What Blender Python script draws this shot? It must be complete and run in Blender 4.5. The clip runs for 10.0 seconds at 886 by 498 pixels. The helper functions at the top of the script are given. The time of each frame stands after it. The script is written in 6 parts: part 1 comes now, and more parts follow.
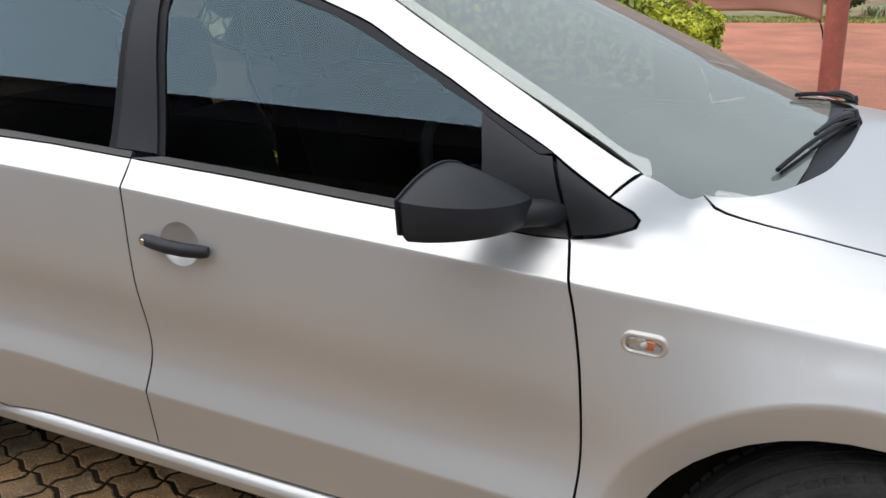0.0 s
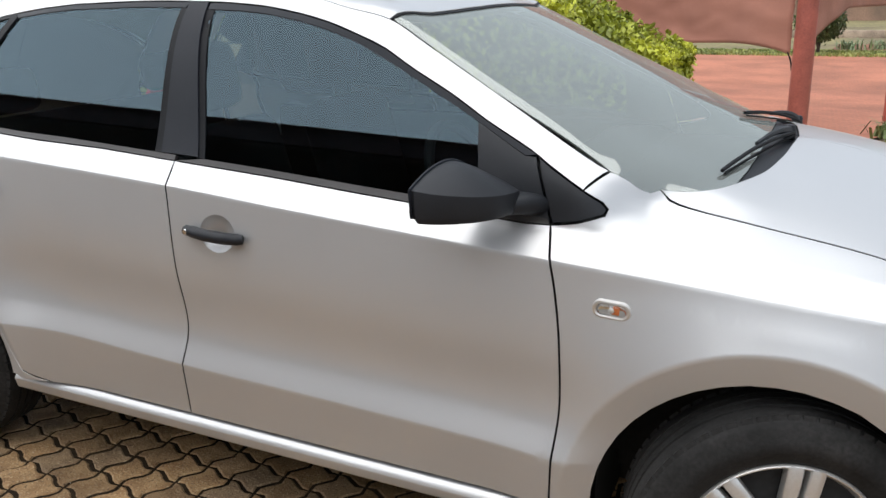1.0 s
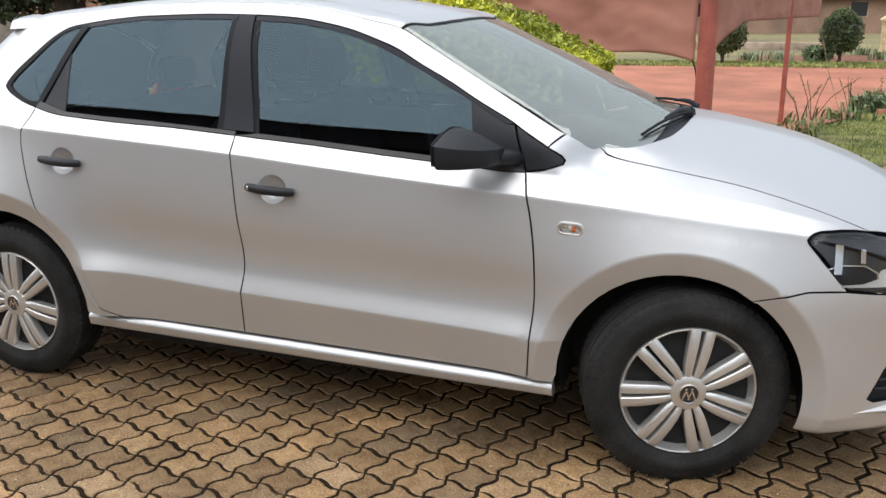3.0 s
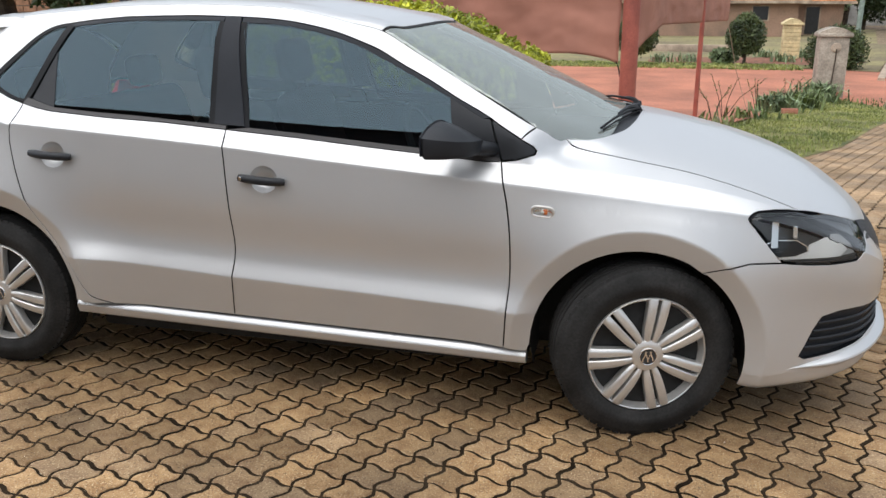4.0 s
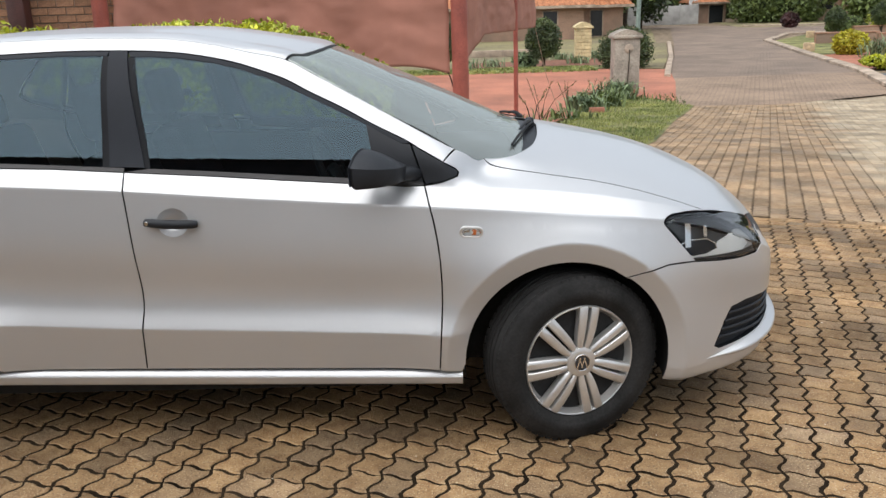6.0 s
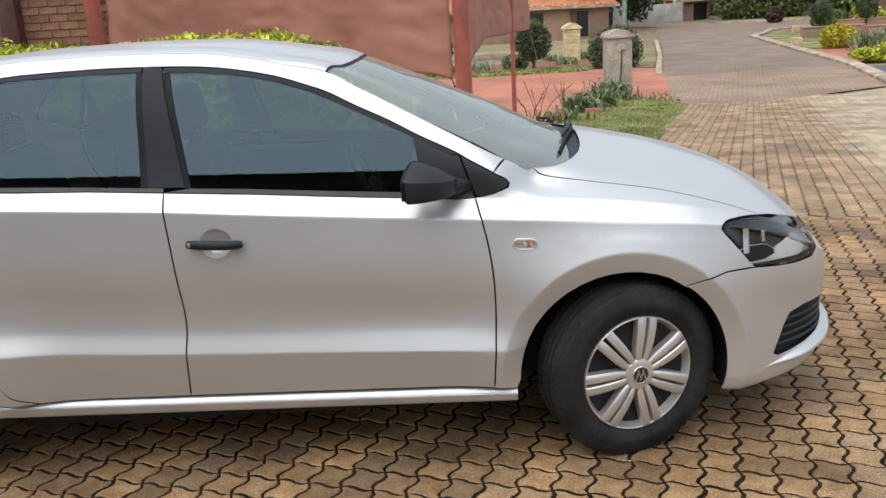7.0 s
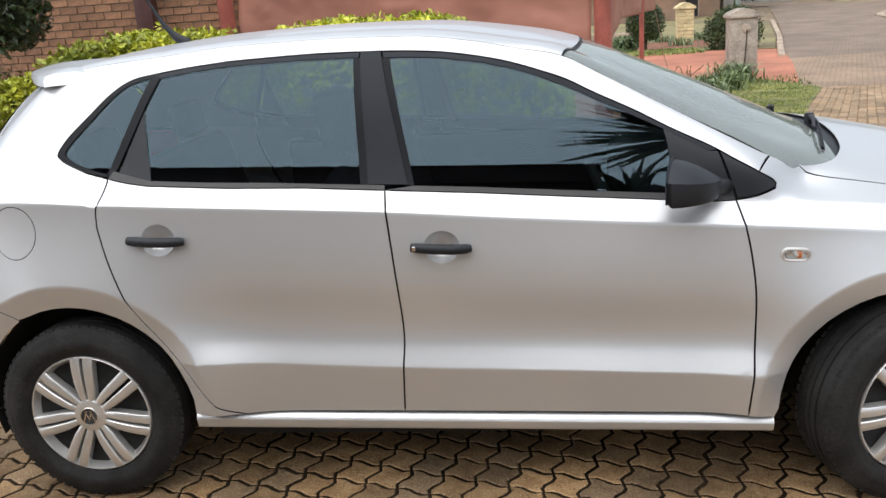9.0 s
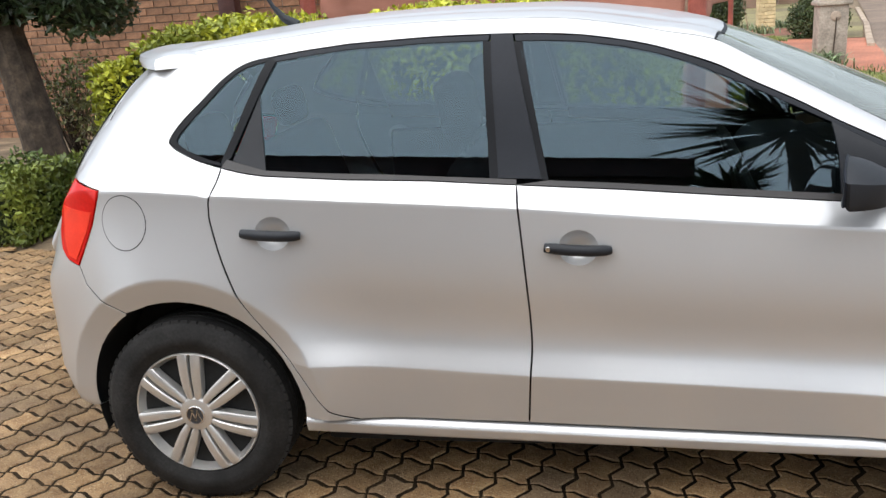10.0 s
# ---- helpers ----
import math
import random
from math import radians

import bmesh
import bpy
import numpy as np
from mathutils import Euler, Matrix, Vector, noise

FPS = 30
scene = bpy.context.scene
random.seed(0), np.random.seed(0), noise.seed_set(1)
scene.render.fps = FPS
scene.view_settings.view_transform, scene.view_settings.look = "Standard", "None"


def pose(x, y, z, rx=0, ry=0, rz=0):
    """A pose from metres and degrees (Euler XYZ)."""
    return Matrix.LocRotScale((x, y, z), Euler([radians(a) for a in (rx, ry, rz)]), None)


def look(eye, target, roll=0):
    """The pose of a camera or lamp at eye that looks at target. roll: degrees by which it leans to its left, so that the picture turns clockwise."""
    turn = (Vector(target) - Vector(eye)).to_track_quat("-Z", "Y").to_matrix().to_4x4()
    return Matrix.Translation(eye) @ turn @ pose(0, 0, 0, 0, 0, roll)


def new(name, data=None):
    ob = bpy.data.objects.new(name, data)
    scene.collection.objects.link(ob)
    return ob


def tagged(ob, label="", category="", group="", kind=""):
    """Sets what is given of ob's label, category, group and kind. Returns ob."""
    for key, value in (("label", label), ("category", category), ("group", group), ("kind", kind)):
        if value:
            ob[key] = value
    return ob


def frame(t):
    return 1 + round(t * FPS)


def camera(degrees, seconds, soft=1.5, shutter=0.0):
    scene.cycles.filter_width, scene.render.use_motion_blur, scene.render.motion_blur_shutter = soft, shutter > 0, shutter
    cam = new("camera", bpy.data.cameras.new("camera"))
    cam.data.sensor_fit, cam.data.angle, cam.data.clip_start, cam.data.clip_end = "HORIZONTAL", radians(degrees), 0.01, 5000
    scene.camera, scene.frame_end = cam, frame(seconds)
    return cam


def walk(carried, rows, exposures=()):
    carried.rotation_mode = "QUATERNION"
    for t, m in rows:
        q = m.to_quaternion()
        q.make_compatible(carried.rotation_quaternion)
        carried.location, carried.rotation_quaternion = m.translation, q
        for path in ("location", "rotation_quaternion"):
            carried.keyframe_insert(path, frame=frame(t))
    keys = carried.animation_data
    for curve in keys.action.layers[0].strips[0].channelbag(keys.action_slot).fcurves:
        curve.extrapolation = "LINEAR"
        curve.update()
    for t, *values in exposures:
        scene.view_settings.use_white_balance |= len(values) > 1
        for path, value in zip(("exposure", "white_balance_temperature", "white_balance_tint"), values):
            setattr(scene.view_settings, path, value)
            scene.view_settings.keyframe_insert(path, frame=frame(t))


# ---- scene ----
cam = camera(54.6, 10.0)
PATH = [
    (0, (2.389, -2.084, 1.357), (1.555, -0.385, 0.711), -1.8),
    (0.5, (2.448, -2.208, 1.357), (1.614, -0.497, 0.741), -1.5),
    (1, (2.49, -2.388, 1.37), (1.684, -0.654, 0.785), -1.1),
    (1.5, (2.549, -2.6, 1.378), (1.76, -0.85, 0.815), -0.9),
    (2, (2.599, -2.796, 1.383), (1.808, -1.045, 0.828), -1.0),
    (2.2, (2.606, -2.867, 1.392), (1.82, -1.115, 0.832), -1.2),
    (3.3, (2.549, -3.284, 1.389), (1.974, -1.451, 0.831), -0.2),
    (3.5, (2.534, -3.353, 1.386), (1.992, -1.51, 0.83), 0.1),
    (4, (2.449, -3.486, 1.413), (1.991, -1.623, 0.849), 0.0),
    (4.5, (2.315, -3.57, 1.442), (2.024, -1.674, 0.875), 0.3),
    (5, (2.239, -3.568, 1.44), (2.089, -1.653, 0.883), 0.2),
    (6.5, (1.981, -3.449, 1.471), (1.968, -1.525, 0.928), -2.5),
    (7, (1.88, -3.404, 1.476), (1.865, -1.478, 0.937), -3.3),
    (7.5, (1.791, -3.324, 1.486), (1.76, -1.399, 0.945), -3.5),
    (8, (1.709, -3.245, 1.488), (1.64, -1.323, 0.94), -3.6),
    (8.5, (1.595, -3.189, 1.487), (1.441, -1.274, 0.931), -3.9),
    (9, (1.431, -3.122, 1.487), (1.202, -1.216, 0.923), -4.0),
    (9.5, (1.311, -3.053, 1.478), (1.022, -1.158, 0.908), -3.9),
    (10, (1.219, -2.961, 1.475), (0.847, -1.084, 0.895), -4.0),
]
walk(cam, [(t, look(eye, target, roll)) for t, eye, target, roll in PATH], [(0.0, 0.20), (2.0, 0.32), (3.5, 0.29), (4.5, 0.25), (6.5, 0.24), (8.0, 0.31), (9.0, 0.41), (10.0, 0.53)])

# ---- light: a bright overcast sky ----
world = bpy.data.worlds.new("overcast_sky")
scene.world = world
world.use_nodes = True
wn = world.node_tree.nodes
wl = world.node_tree.links
sky = wn.new("ShaderNodeTexSky")
sky.sky_type = "NISHITA"
sky.sun_disc = False
sky.sun_elevation, sky.sun_rotation = radians(62), radians(200)
sky.air_density, sky.dust_density, sky.ozone_density = 1.0, 4.0, 1.0
cloud = wn.new("ShaderNodeMixRGB")
cloud.inputs[0].default_value = 0.75
cloud.inputs[2].default_value = (8.45, 9.35, 10.5, 1)
wl.new(sky.outputs[0], cloud.inputs[1])
wl.new(cloud.outputs[0], wn["Background"].inputs[0])
wn["Background"].inputs[1].default_value = 0.082
sun_data = bpy.data.lights.new("sun", "SUN")
sun_data.energy, sun_data.angle, sun_data.color = 2.9, radians(112), (1.0, 0.985, 0.97)
sun = new("sun", sun_data)
sun.matrix_world = look((-4.5, -5.5, 14), (0, 0, 0))

# ---- materials ----
def material(name, colour, rough=0.6, metal=0.0, vary=0.12, scale=6.0, fine=60.0, bump=0.0, bump_scale=80.0, coat=0.0, spec=0.5,
             second=None, per_piece=0.0, island=0.0, wear=0.0):
    """A surface with variation at two scales: broad stains and fine grain, with relief."""
    m = bpy.data.materials.new(name)
    m.use_nodes = True
    n, l = m.node_tree.nodes, m.node_tree.links
    p = n["Principled BSDF"]
    p.inputs["Roughness"].default_value, p.inputs["Metallic"].default_value = rough, metal
    p.inputs["Coat Weight"].default_value, p.inputs["Coat Roughness"].default_value = coat, 0.04
    p.inputs["Specular IOR Level"].default_value = spec
    co = n.new("ShaderNodeTexCoord")
    broad, grain = n.new("ShaderNodeTexNoise"), n.new("ShaderNodeTexNoise")
    broad.inputs["Scale"].default_value, broad.inputs["Detail"].default_value = scale, 4
    grain.inputs["Scale"].default_value, grain.inputs["Detail"].default_value = fine, 3
    l.new(co.outputs["Object"], broad.inputs["Vector"])
    l.new(co.outputs["Object"], grain.inputs["Vector"])
    ramp = n.new("ShaderNodeValToRGB")
    dark = [c * (1 - 1.6 * vary) for c in colour]
    lite = list(second) if second else [min(c * (1 + 1.3 * vary), 1) for c in colour]
    ramp.color_ramp.elements[0].position, ramp.color_ramp.elements[1].position = 0.32, 0.68
    ramp.color_ramp.elements[0].color = (*dark, 1)
    ramp.color_ramp.elements[1].color = (*lite, 1)
    l.new(broad.outputs["Fac"], ramp.inputs["Fac"])
    mix = n.new("ShaderNodeMixRGB")
    mix.blend_type = "OVERLAY"
    mix.inputs[0].default_value = min(vary * 2.5, 0.7)
    l.new(ramp.outputs[0], mix.inputs[1])
    l.new(grain.outputs["Fac"], mix.inputs[2])
    last = mix.outputs[0]
    if per_piece or island:
        hsv = n.new("ShaderNodeHueSaturation")
        mp = n.new("ShaderNodeMapRange")
        amount = per_piece or island
        mp.inputs[3].default_value, mp.inputs[4].default_value = 1 - amount, 1 + amount
        if per_piece:
            l.new(n.new("ShaderNodeObjectInfo").outputs["Random"], mp.inputs[0])
        else:
            l.new(n.new("ShaderNodeNewGeometry").outputs["Random Per Island"], mp.inputs[0])
        l.new(mp.outputs[0], hsv.inputs["Value"])
        l.new(last, hsv.inputs["Color"])
        last = hsv.outputs[0]
    l.new(last, p.inputs["Base Color"])
    if bump:
        b = n.new("ShaderNodeBump")
        bn = n.new("ShaderNodeTexNoise")
        bn.inputs["Scale"].default_value, bn.inputs["Detail"].default_value = bump_scale, 5
        l.new(co.outputs["Object"], bn.inputs["Vector"])
        b.inputs["Strength"].default_value, b.inputs["Distance"].default_value = bump, 0.004
        l.new(bn.outputs["Fac"], b.inputs["Height"])
        l.new(b.outputs[0], p.inputs["Normal"])
    return m


def glass(name, tint, ior=1.5, rough=0.0, sheen=(1, 1, 1), film=None):
    """A thin sheet: mirror-like by Fresnel, the rest shines through in the tint; film: share and colour of a pale haze
    painted over it.
    """
    m = bpy.data.materials.new(name)
    m.use_nodes = True
    n, l = m.node_tree.nodes, m.node_tree.links
    n.remove(n["Principled BSDF"])
    tr, gl, fr, mx = n.new("ShaderNodeBsdfTransparent"), n.new("ShaderNodeBsdfGlossy"), n.new("ShaderNodeFresnel"), n.new("ShaderNodeMixShader")
    tr.inputs[0].default_value = (*tint, 1)
    gl.inputs["Roughness"].default_value = rough
    gl.inputs["Color"].default_value = (*sheen, 1)
    fr.inputs["IOR"].default_value = ior
    l.new(fr.outputs[0], mx.inputs[0])
    l.new(tr.outputs[0], mx.inputs[1])
    l.new(gl.outputs[0], mx.inputs[2])
    last = mx.outputs[0]
    if film:
        # a pale matte layer stands in for bright sky reflection and veils the cabin
        haze, over = n.new("ShaderNodeBsdfDiffuse"), n.new("ShaderNodeMixShader")
        haze.inputs[0].default_value = (*film[1], 1)
        spots, amount = n.new("ShaderNodeTexNoise"), n.new("ShaderNodeMapRange")
        spots.inputs["Scale"].default_value, spots.inputs["Detail"].default_value = 5, 5
        amount.inputs[3].default_value, amount.inputs[4].default_value = film[0] * .7, film[0] * 1.3
        l.new(n.new("ShaderNodeTexCoord").outputs["Object"], spots.inputs["Vector"])
        l.new(spots.outputs["Fac"], amount.inputs[0])
        l.new(amount.outputs[0], over.inputs[0])
        l.new(last, over.inputs[1])
        l.new(haze.outputs[0], over.inputs[2])
        last = over.outputs[0]
    l.new(last, n["Material Output"].inputs[0])
    return m


SILVER = material("silver_paint", (.585, .590, .596), rough=.36, metal=.60, vary=.01, scale=3, fine=900, coat=.40)
PLASTIC = material("black_grained_plastic", (.016, .018, .022), rough=.48, vary=.15, fine=500, bump=.12, bump_scale=900, spec=.30)
TRIM = material("black_satin_trim", (.010, .0125, .018), rough=.38, vary=.1, fine=300, spec=.20)
# rubber seals; also the shade painted on folded edges inside the paint's seams
RUBBER = material("black_seal_and_seam_shade", (.008, .009, .011), rough=.5, vary=.15, fine=300, spec=.14)
BELT = material("grey_belt_moulding", (.038, .036, .036), rough=.36, vary=.1, fine=200, spec=.4)
DARK = material("dark_underside", (.012, .012, .012), rough=.9, vary=.3)
TINT = glass("smoked_window_glass", (.41, .50, .51), 1.72, sheen=(.60, .82, .96))
CLEAR = glass("windscreen_glass", (.60, .68, .66), 3.0, sheen=(.96, 1.0, .95), film=(.16, (.72, .78, .74)))
LENS = glass("clear_lamp_lens", (.90, .92, .92), 1.5)
TYRE = material("tyre_rubber", (.019, .0185, .018), rough=.75, vary=.3, scale=9, fine=120, bump=.15, bump_scale=150, spec=.25)
COVER = material("silver_wheel_cover", (.66, .65, .63), rough=.32, metal=.70, vary=.06, fine=200)

# ---- the car's skin: a loft of cross-sections along its length (x forward, rear axle at 0) ----
def table(pairs):
    """A smooth function of x through pairs (x, value), with monotone cubic pieces."""
    xs = np.array([p[0] for p in pairs], float)
    ys = np.array([p[1] for p in pairs], float)
    h = np.diff(xs)
    d = np.diff(ys) / h
    m = np.zeros_like(ys)
    m[0], m[-1] = d[0], d[-1]
    for i in range(1, len(xs) - 1):
        if d[i - 1] * d[i] > 0:
            w1, w2 = 2 * h[i] + h[i - 1], h[i] + 2 * h[i - 1]
            m[i] = (w1 + w2) / (w1 / d[i - 1] + w2 / d[i])

    def f(x):
        x = min(max(x, xs[0]), xs[-1])
        i = min(int(np.searchsorted(xs, x, side="right")) - 1, len(xs) - 2)
        t = (x - xs[i]) / h[i]
        return ((1 + 2 * t) * (1 - t) ** 2 * ys[i] + t * (1 - t) ** 2 * h[i] * m[i]
                + t * t * (3 - 2 * t) * ys[i + 1] + t * t * (t - 1) * h[i] * m[i + 1])
    return f


LOW = table([(-.60, .42), (-.52, .37), (-.45, .30), (-.38, .27), (.34, .249), (2.08, .214), (2.78, .178), (3.0, .185), (3.2, .21), (3.31, .24)])
DOOR_LOW = table([(-.60, .47), (-.45, .36), (.35, .302), (2.08, .263), (2.8, .235), (3.31, .29)])
CREASE = table([(-.60, .55), (-.3, .50), (.38, .481), (1.015, .447), (1.485, .428), (2.01, .405), (2.6, .39), (3.31, .37)])
SHOULDER = table([(-.60, .66), (-.50, .78), (-.44, .87), (-.38, .945), (-.30, .975), (-.16, .979), (.144, .963), (.53, .941), (1.0, .911), (1.34, .882),
                  (1.8, .847), (2.1, .824), (2.36, .803), (2.74, .763), (2.92, .725), (3.1, .645), (3.2, .58), (3.31, .47)])
RAIL = table([(-.60, .74), (-.50, .85), (-.44, .93), (-.385, .998), (-.33, 1.058), (-.26, 1.13), (-.17, 1.22), (-.08, 1.283), (0, 1.302), (.1, 1.312), (.273, 1.325), (.51, 1.343), (.75, 1.347),
              (1.05, 1.340), (1.27, 1.311), (1.44, 1.264), (1.6, 1.193), (1.8, 1.089), (1.96, 1.006), (2.06, .957), (2.18, .932), (2.38, .900),
              (2.57, .868), (2.75, .820), (2.85, .786), (2.92, .759), (3.0, .725), (3.1, .675), (3.2, .605), (3.26, .55), (3.31, .50)])
CROWN = table([(-.60, .80), (-.50, .96), (-.42, 1.11), (-.35, 1.235), (-.27, 1.325), (-.1, 1.355), (.1, 1.383), (.42, 1.409), (.74, 1.416), (1.07, 1.408),
               (1.37, 1.370), (1.54, 1.335), (1.62, 1.308), (1.8, 1.235), (2.0, 1.148), (2.2, 1.055), (2.34, .992), (2.42, .982), (2.58, .950),
               (2.81, .893), (3.04, .798), (3.2, .680), (3.26, .61), (3.31, .52)])
TUCK = table([(-.60, .30), (-.565, .215), (-.52, .155), (-.45, .108), (-.3, .058), (-.1, .026), (.15, .010), (.5, .001), (1.0, 0), (1.9, 0), (2.2, .005), (2.4, .012),
              (2.6, .028), (2.76, .048), (2.87, .066), (3.0, .112), (3.1, .178), (3.17, .25), (3.22, .34), (3.26, .45), (3.29, .60), (3.31, .79)])
FEATURE = table([(.28, 0), (.46, 1), (1.96, 1), (2.14, 0)])
SEAM_Y = table([(2.06, .690), (2.12, .652), (2.18, .622), (2.38, .632), (2.75, .645), (2.92, .638), (3.0, .605), (3.1, .525), (3.2, .40), (3.26, .27), (3.31, .02)])
PIT_Y = table([(1.30, .555), (1.507, .546), (1.6, .566), (1.8, .608), (2.075, .668), (2.16, .62), (2.38, .575)])
PIT_Z = table([(1.30, 1.352), (1.507, 1.302), (1.6, 1.253), (1.8, 1.145), (2.0, 1.038), (2.075, .998), (2.16, .965), (2.38, .912)])


def cabin_y(x, z):
    return .735 - .516 * (z - .96) - max(0, .4 - x) * .09


def nodes(x):
    """The thirteen points (half-width, height) that shape the section at x, from the sill to the roof's middle."""
    b, a = TUCK(x), FEATURE(x)
    lo, zd, zc, zs, zr, zt = LOW(x), DOOR_LOW(x), CREASE(x), SHOULDER(x), RAIL(x), CROWN(x)
    z7 = min(zs + .058, (zs + zr) / 2 + .01)
    if x < 1.99:
        yr = cabin_y(x, max(zr, 1.0)) - max(0, -.30 - x) * .35
    elif x < 2.16:
        k = (x - 1.99) / .17
        k = k * k * (3 - 2 * k)
        yr = cabin_y(x, zr) * (1 - k) + SEAM_Y(x) * k
    else:
        yr = SEAM_Y(x)
    y7 = max(.738 - b * 1.02, yr + .02)
    ye, ze = yr - .055, zr + .040                      # edge of the roof, hood or windscreen
    if 1.30 < x < 2.38:
        k = min((x - 1.30) / .207, 1) if x < 1.6 else min((2.38 - x) / .26, 1)
        k = k * k * (3 - 2 * k)
        ye, ze = ye * (1 - k) + PIT_Y(x) * k, ze * (1 - k) + PIT_Z(x) * k
    if x > 2.2:
        k = min((x - 2.2) / .2, 1)
        ze = ze * (1 - k) + (zr + (zt - zr) * .28) * k
        ye = ye * (1 - k) + (yr * .88) * k
    if x < -.2:
        ze = min(ze, zr + (zt - zr) * .55)
    ze = min(ze, zt - .004)
    ye = max(ye, .004)
    d = zt - ze
    pts = [(.70 - b, lo), (.785 - b, lo + .010), (.800 - b, zd), (.799 + .027 * a - b, zc), (.801 - .004 * a - b, zc + .075),
           (.807 - b, (zc + zs) / 2 + .03), (.792 - b, zs), (y7, z7), (yr, zr), (ye, ze),
           (ye * .68, ze + d * .56), (ye * .34, ze + d * .89), (0, zt)]
    if x < -.24:                                      # the tail tucks in over the bumper
        k = min((-.24 - x) / .2, 1) ** 1.3 * .055
        pts = [(y - k * {5: .25, 6: 1, 7: 1, 8: .5}.get(i, 0), z) for i, (y, z) in enumerate(pts)]
    return [(max(y, .004 - i * 3e-4), z) for i, (y, z) in enumerate(pts)]


def hermite(p0, p1, m0, m1, t):
    return ((1 + 2 * t) * (1 - t) ** 2 * p0 + t * (1 - t) ** 2 * m0 + t * t * (3 - 2 * t) * p1 + t * t * (t - 1) * m1)


RUNS = ((0, 1, 2), (2, 3), (3, 4, 5, 6), (6, 7), (7, 8, 9, 10, 11, 12))
PER = 16                                             # samples between two nodes


def section(x):
    """Half-width and height along the section at x, at v = 0, 1/PER, ... 12."""
    n = np.array(nodes(x))
    out = np.zeros((12 * PER + 1, 2))
    for run in RUNS:
        p = n[list(run)]
        if run[0] == 7:                               # level over the middle line
            p = np.vstack([p, p[-2] * (-1, 1)])
        seg = np.maximum(np.linalg.norm(np.diff(p, axis=0), axis=1), 1e-6)
        m = np.zeros_like(p)
        m[0], m[-1] = (p[1] - p[0]) / seg[0], (p[-1] - p[-2]) / seg[-1]
        for i in range(1, len(p) - 1):
            m[i] = ((p[i + 1] - p[i]) / seg[i] * seg[i - 1] + (p[i] - p[i - 1]) / seg[i - 1] * seg[i]) / (seg[i] + seg[i - 1])
        for i, k in enumerate(run[:-1]):
            for j in range(PER + 1):
                out[k * PER + j] = hermite(p[i], p[i + 1], m[i] * seg[i], m[i + 1] * seg[i], j / PER)
    return out


GRID_X = np.concatenate([np.arange(-.60, -.25, .01), np.arange(-.25, 2.7, .02), np.arange(2.7, 3.312, .008)])
GRID = np.array([section(x) for x in GRID_X])
for _ in range(2):                                    # ease the loft along its length
    GRID[1:-1] = (GRID[:-2] + 2 * GRID[1:-1] + GRID[2:]) / 4

ARCHES = ((0.0, .300, .357, .432), (2.437, .290, .345, .412))   # middle x, z, radius of the lip and of the flare's edge


def at_section(x):
    i = min(max(int(np.searchsorted(GRID_X, x)) - 1, 0), len(GRID_X) - 2)
    t = min(max((x - GRID_X[i]) / (GRID_X[i + 1] - GRID_X[i]), 0), 1)
    return GRID[i] * (1 - t) + GRID[i + 1] * t


def skin(x, v):
    """A point of the skin: half-width y and height z, with the flares over the wheels."""
    s = at_section(x)
    i = min(max(int(v * PER), 0), 12 * PER - 1)
    t = v * PER - i
    y, z = s[i] * (1 - t) + s[i + 1] * t
    if v < 6.5:
        for cx, cz, lip, edge in ARCHES:
            r = math.hypot(x - cx, z - cz)
            swell, reach = (.042, .26) if cx < 1 else (.027, .20)
            if r < edge:
                y += swell - .27 * (edge - r)
            elif r < edge + reach:
                k = (r - edge) / reach
                fade = max(0, min(1, (6.5 - v) / .8))
                y += swell * (1 - k) ** 2 * fade
    return y, z


def v_at_z(x, z, top=9.0):
    s = at_section(x)[: int(top * PER) + 1]
    zz = np.maximum.accumulate(s[:, 1]) + np.arange(len(s)) * 1e-9
    return float(np.interp(z, zz, np.arange(len(s)) / PER))


def v_at_y(x, y, low=6.0):
    k = int(low * PER)
    s = at_section(x)[k:]
    yy = np.maximum.accumulate(-s[:, 0]) + np.arange(len(s)) * 1e-9
    return float(np.interp(-y, yy, (np.arange(len(s)) + k) / PER))


def skin_point(x, v, side):
    y, z = skin(x, v)
    return Vector((x, side * y, z))


def skin_normal(x, v, side):
    e, g = .012, (.05 if v < 4 else .10)
    if abs(v - 6) < .3 or abs(v - 3) < .3:             # the two creases stay sharp
        g = .02
    if v < 6.5:                                       # keep the flares' edges crisp
        y, z = skin(x, v)
        if any(abs(math.hypot(x - cx, z - cz) - edge) < .04 for cx, cz, lip, edge in ARCHES):
            e, g = .003, .015
    v0, v1 = max(v - g, 0), min(v + g, 12)
    a = skin_point(x + e, v, side) - skin_point(x - e, v, side)
    b = skin_point(x, v1, side) - skin_point(x, v0, side)
    if v > 11.95:
        b = Vector((0, -side, 0)) * max(b.length, 1e-4)
    n = a.cross(b)
    if n.length < 1e-12:
        return Vector((0, side, 0))
    n.normalize()
    return n if side < 0 else -n

# ---- mesh helpers ----
from mathutils.geometry import delaunay_2d_cdt

def mesh_object(name, verts, faces, mat, parent=None, smooth=True, normals=None):
    me = bpy.data.meshes.new(name)
    me.from_pydata([tuple(v) for v in verts], [], [tuple(f) for f in faces])
    me.update()
    if smooth:
        me.polygons.foreach_set("use_smooth", [True] * len(me.polygons))
    if normals is not None:
        me.normals_split_custom_set_from_vertices([tuple(n) for n in normals])
    if mat:
        me.materials.append(mat)
    ob = new(name, me)
    ob.parent = parent
    return ob


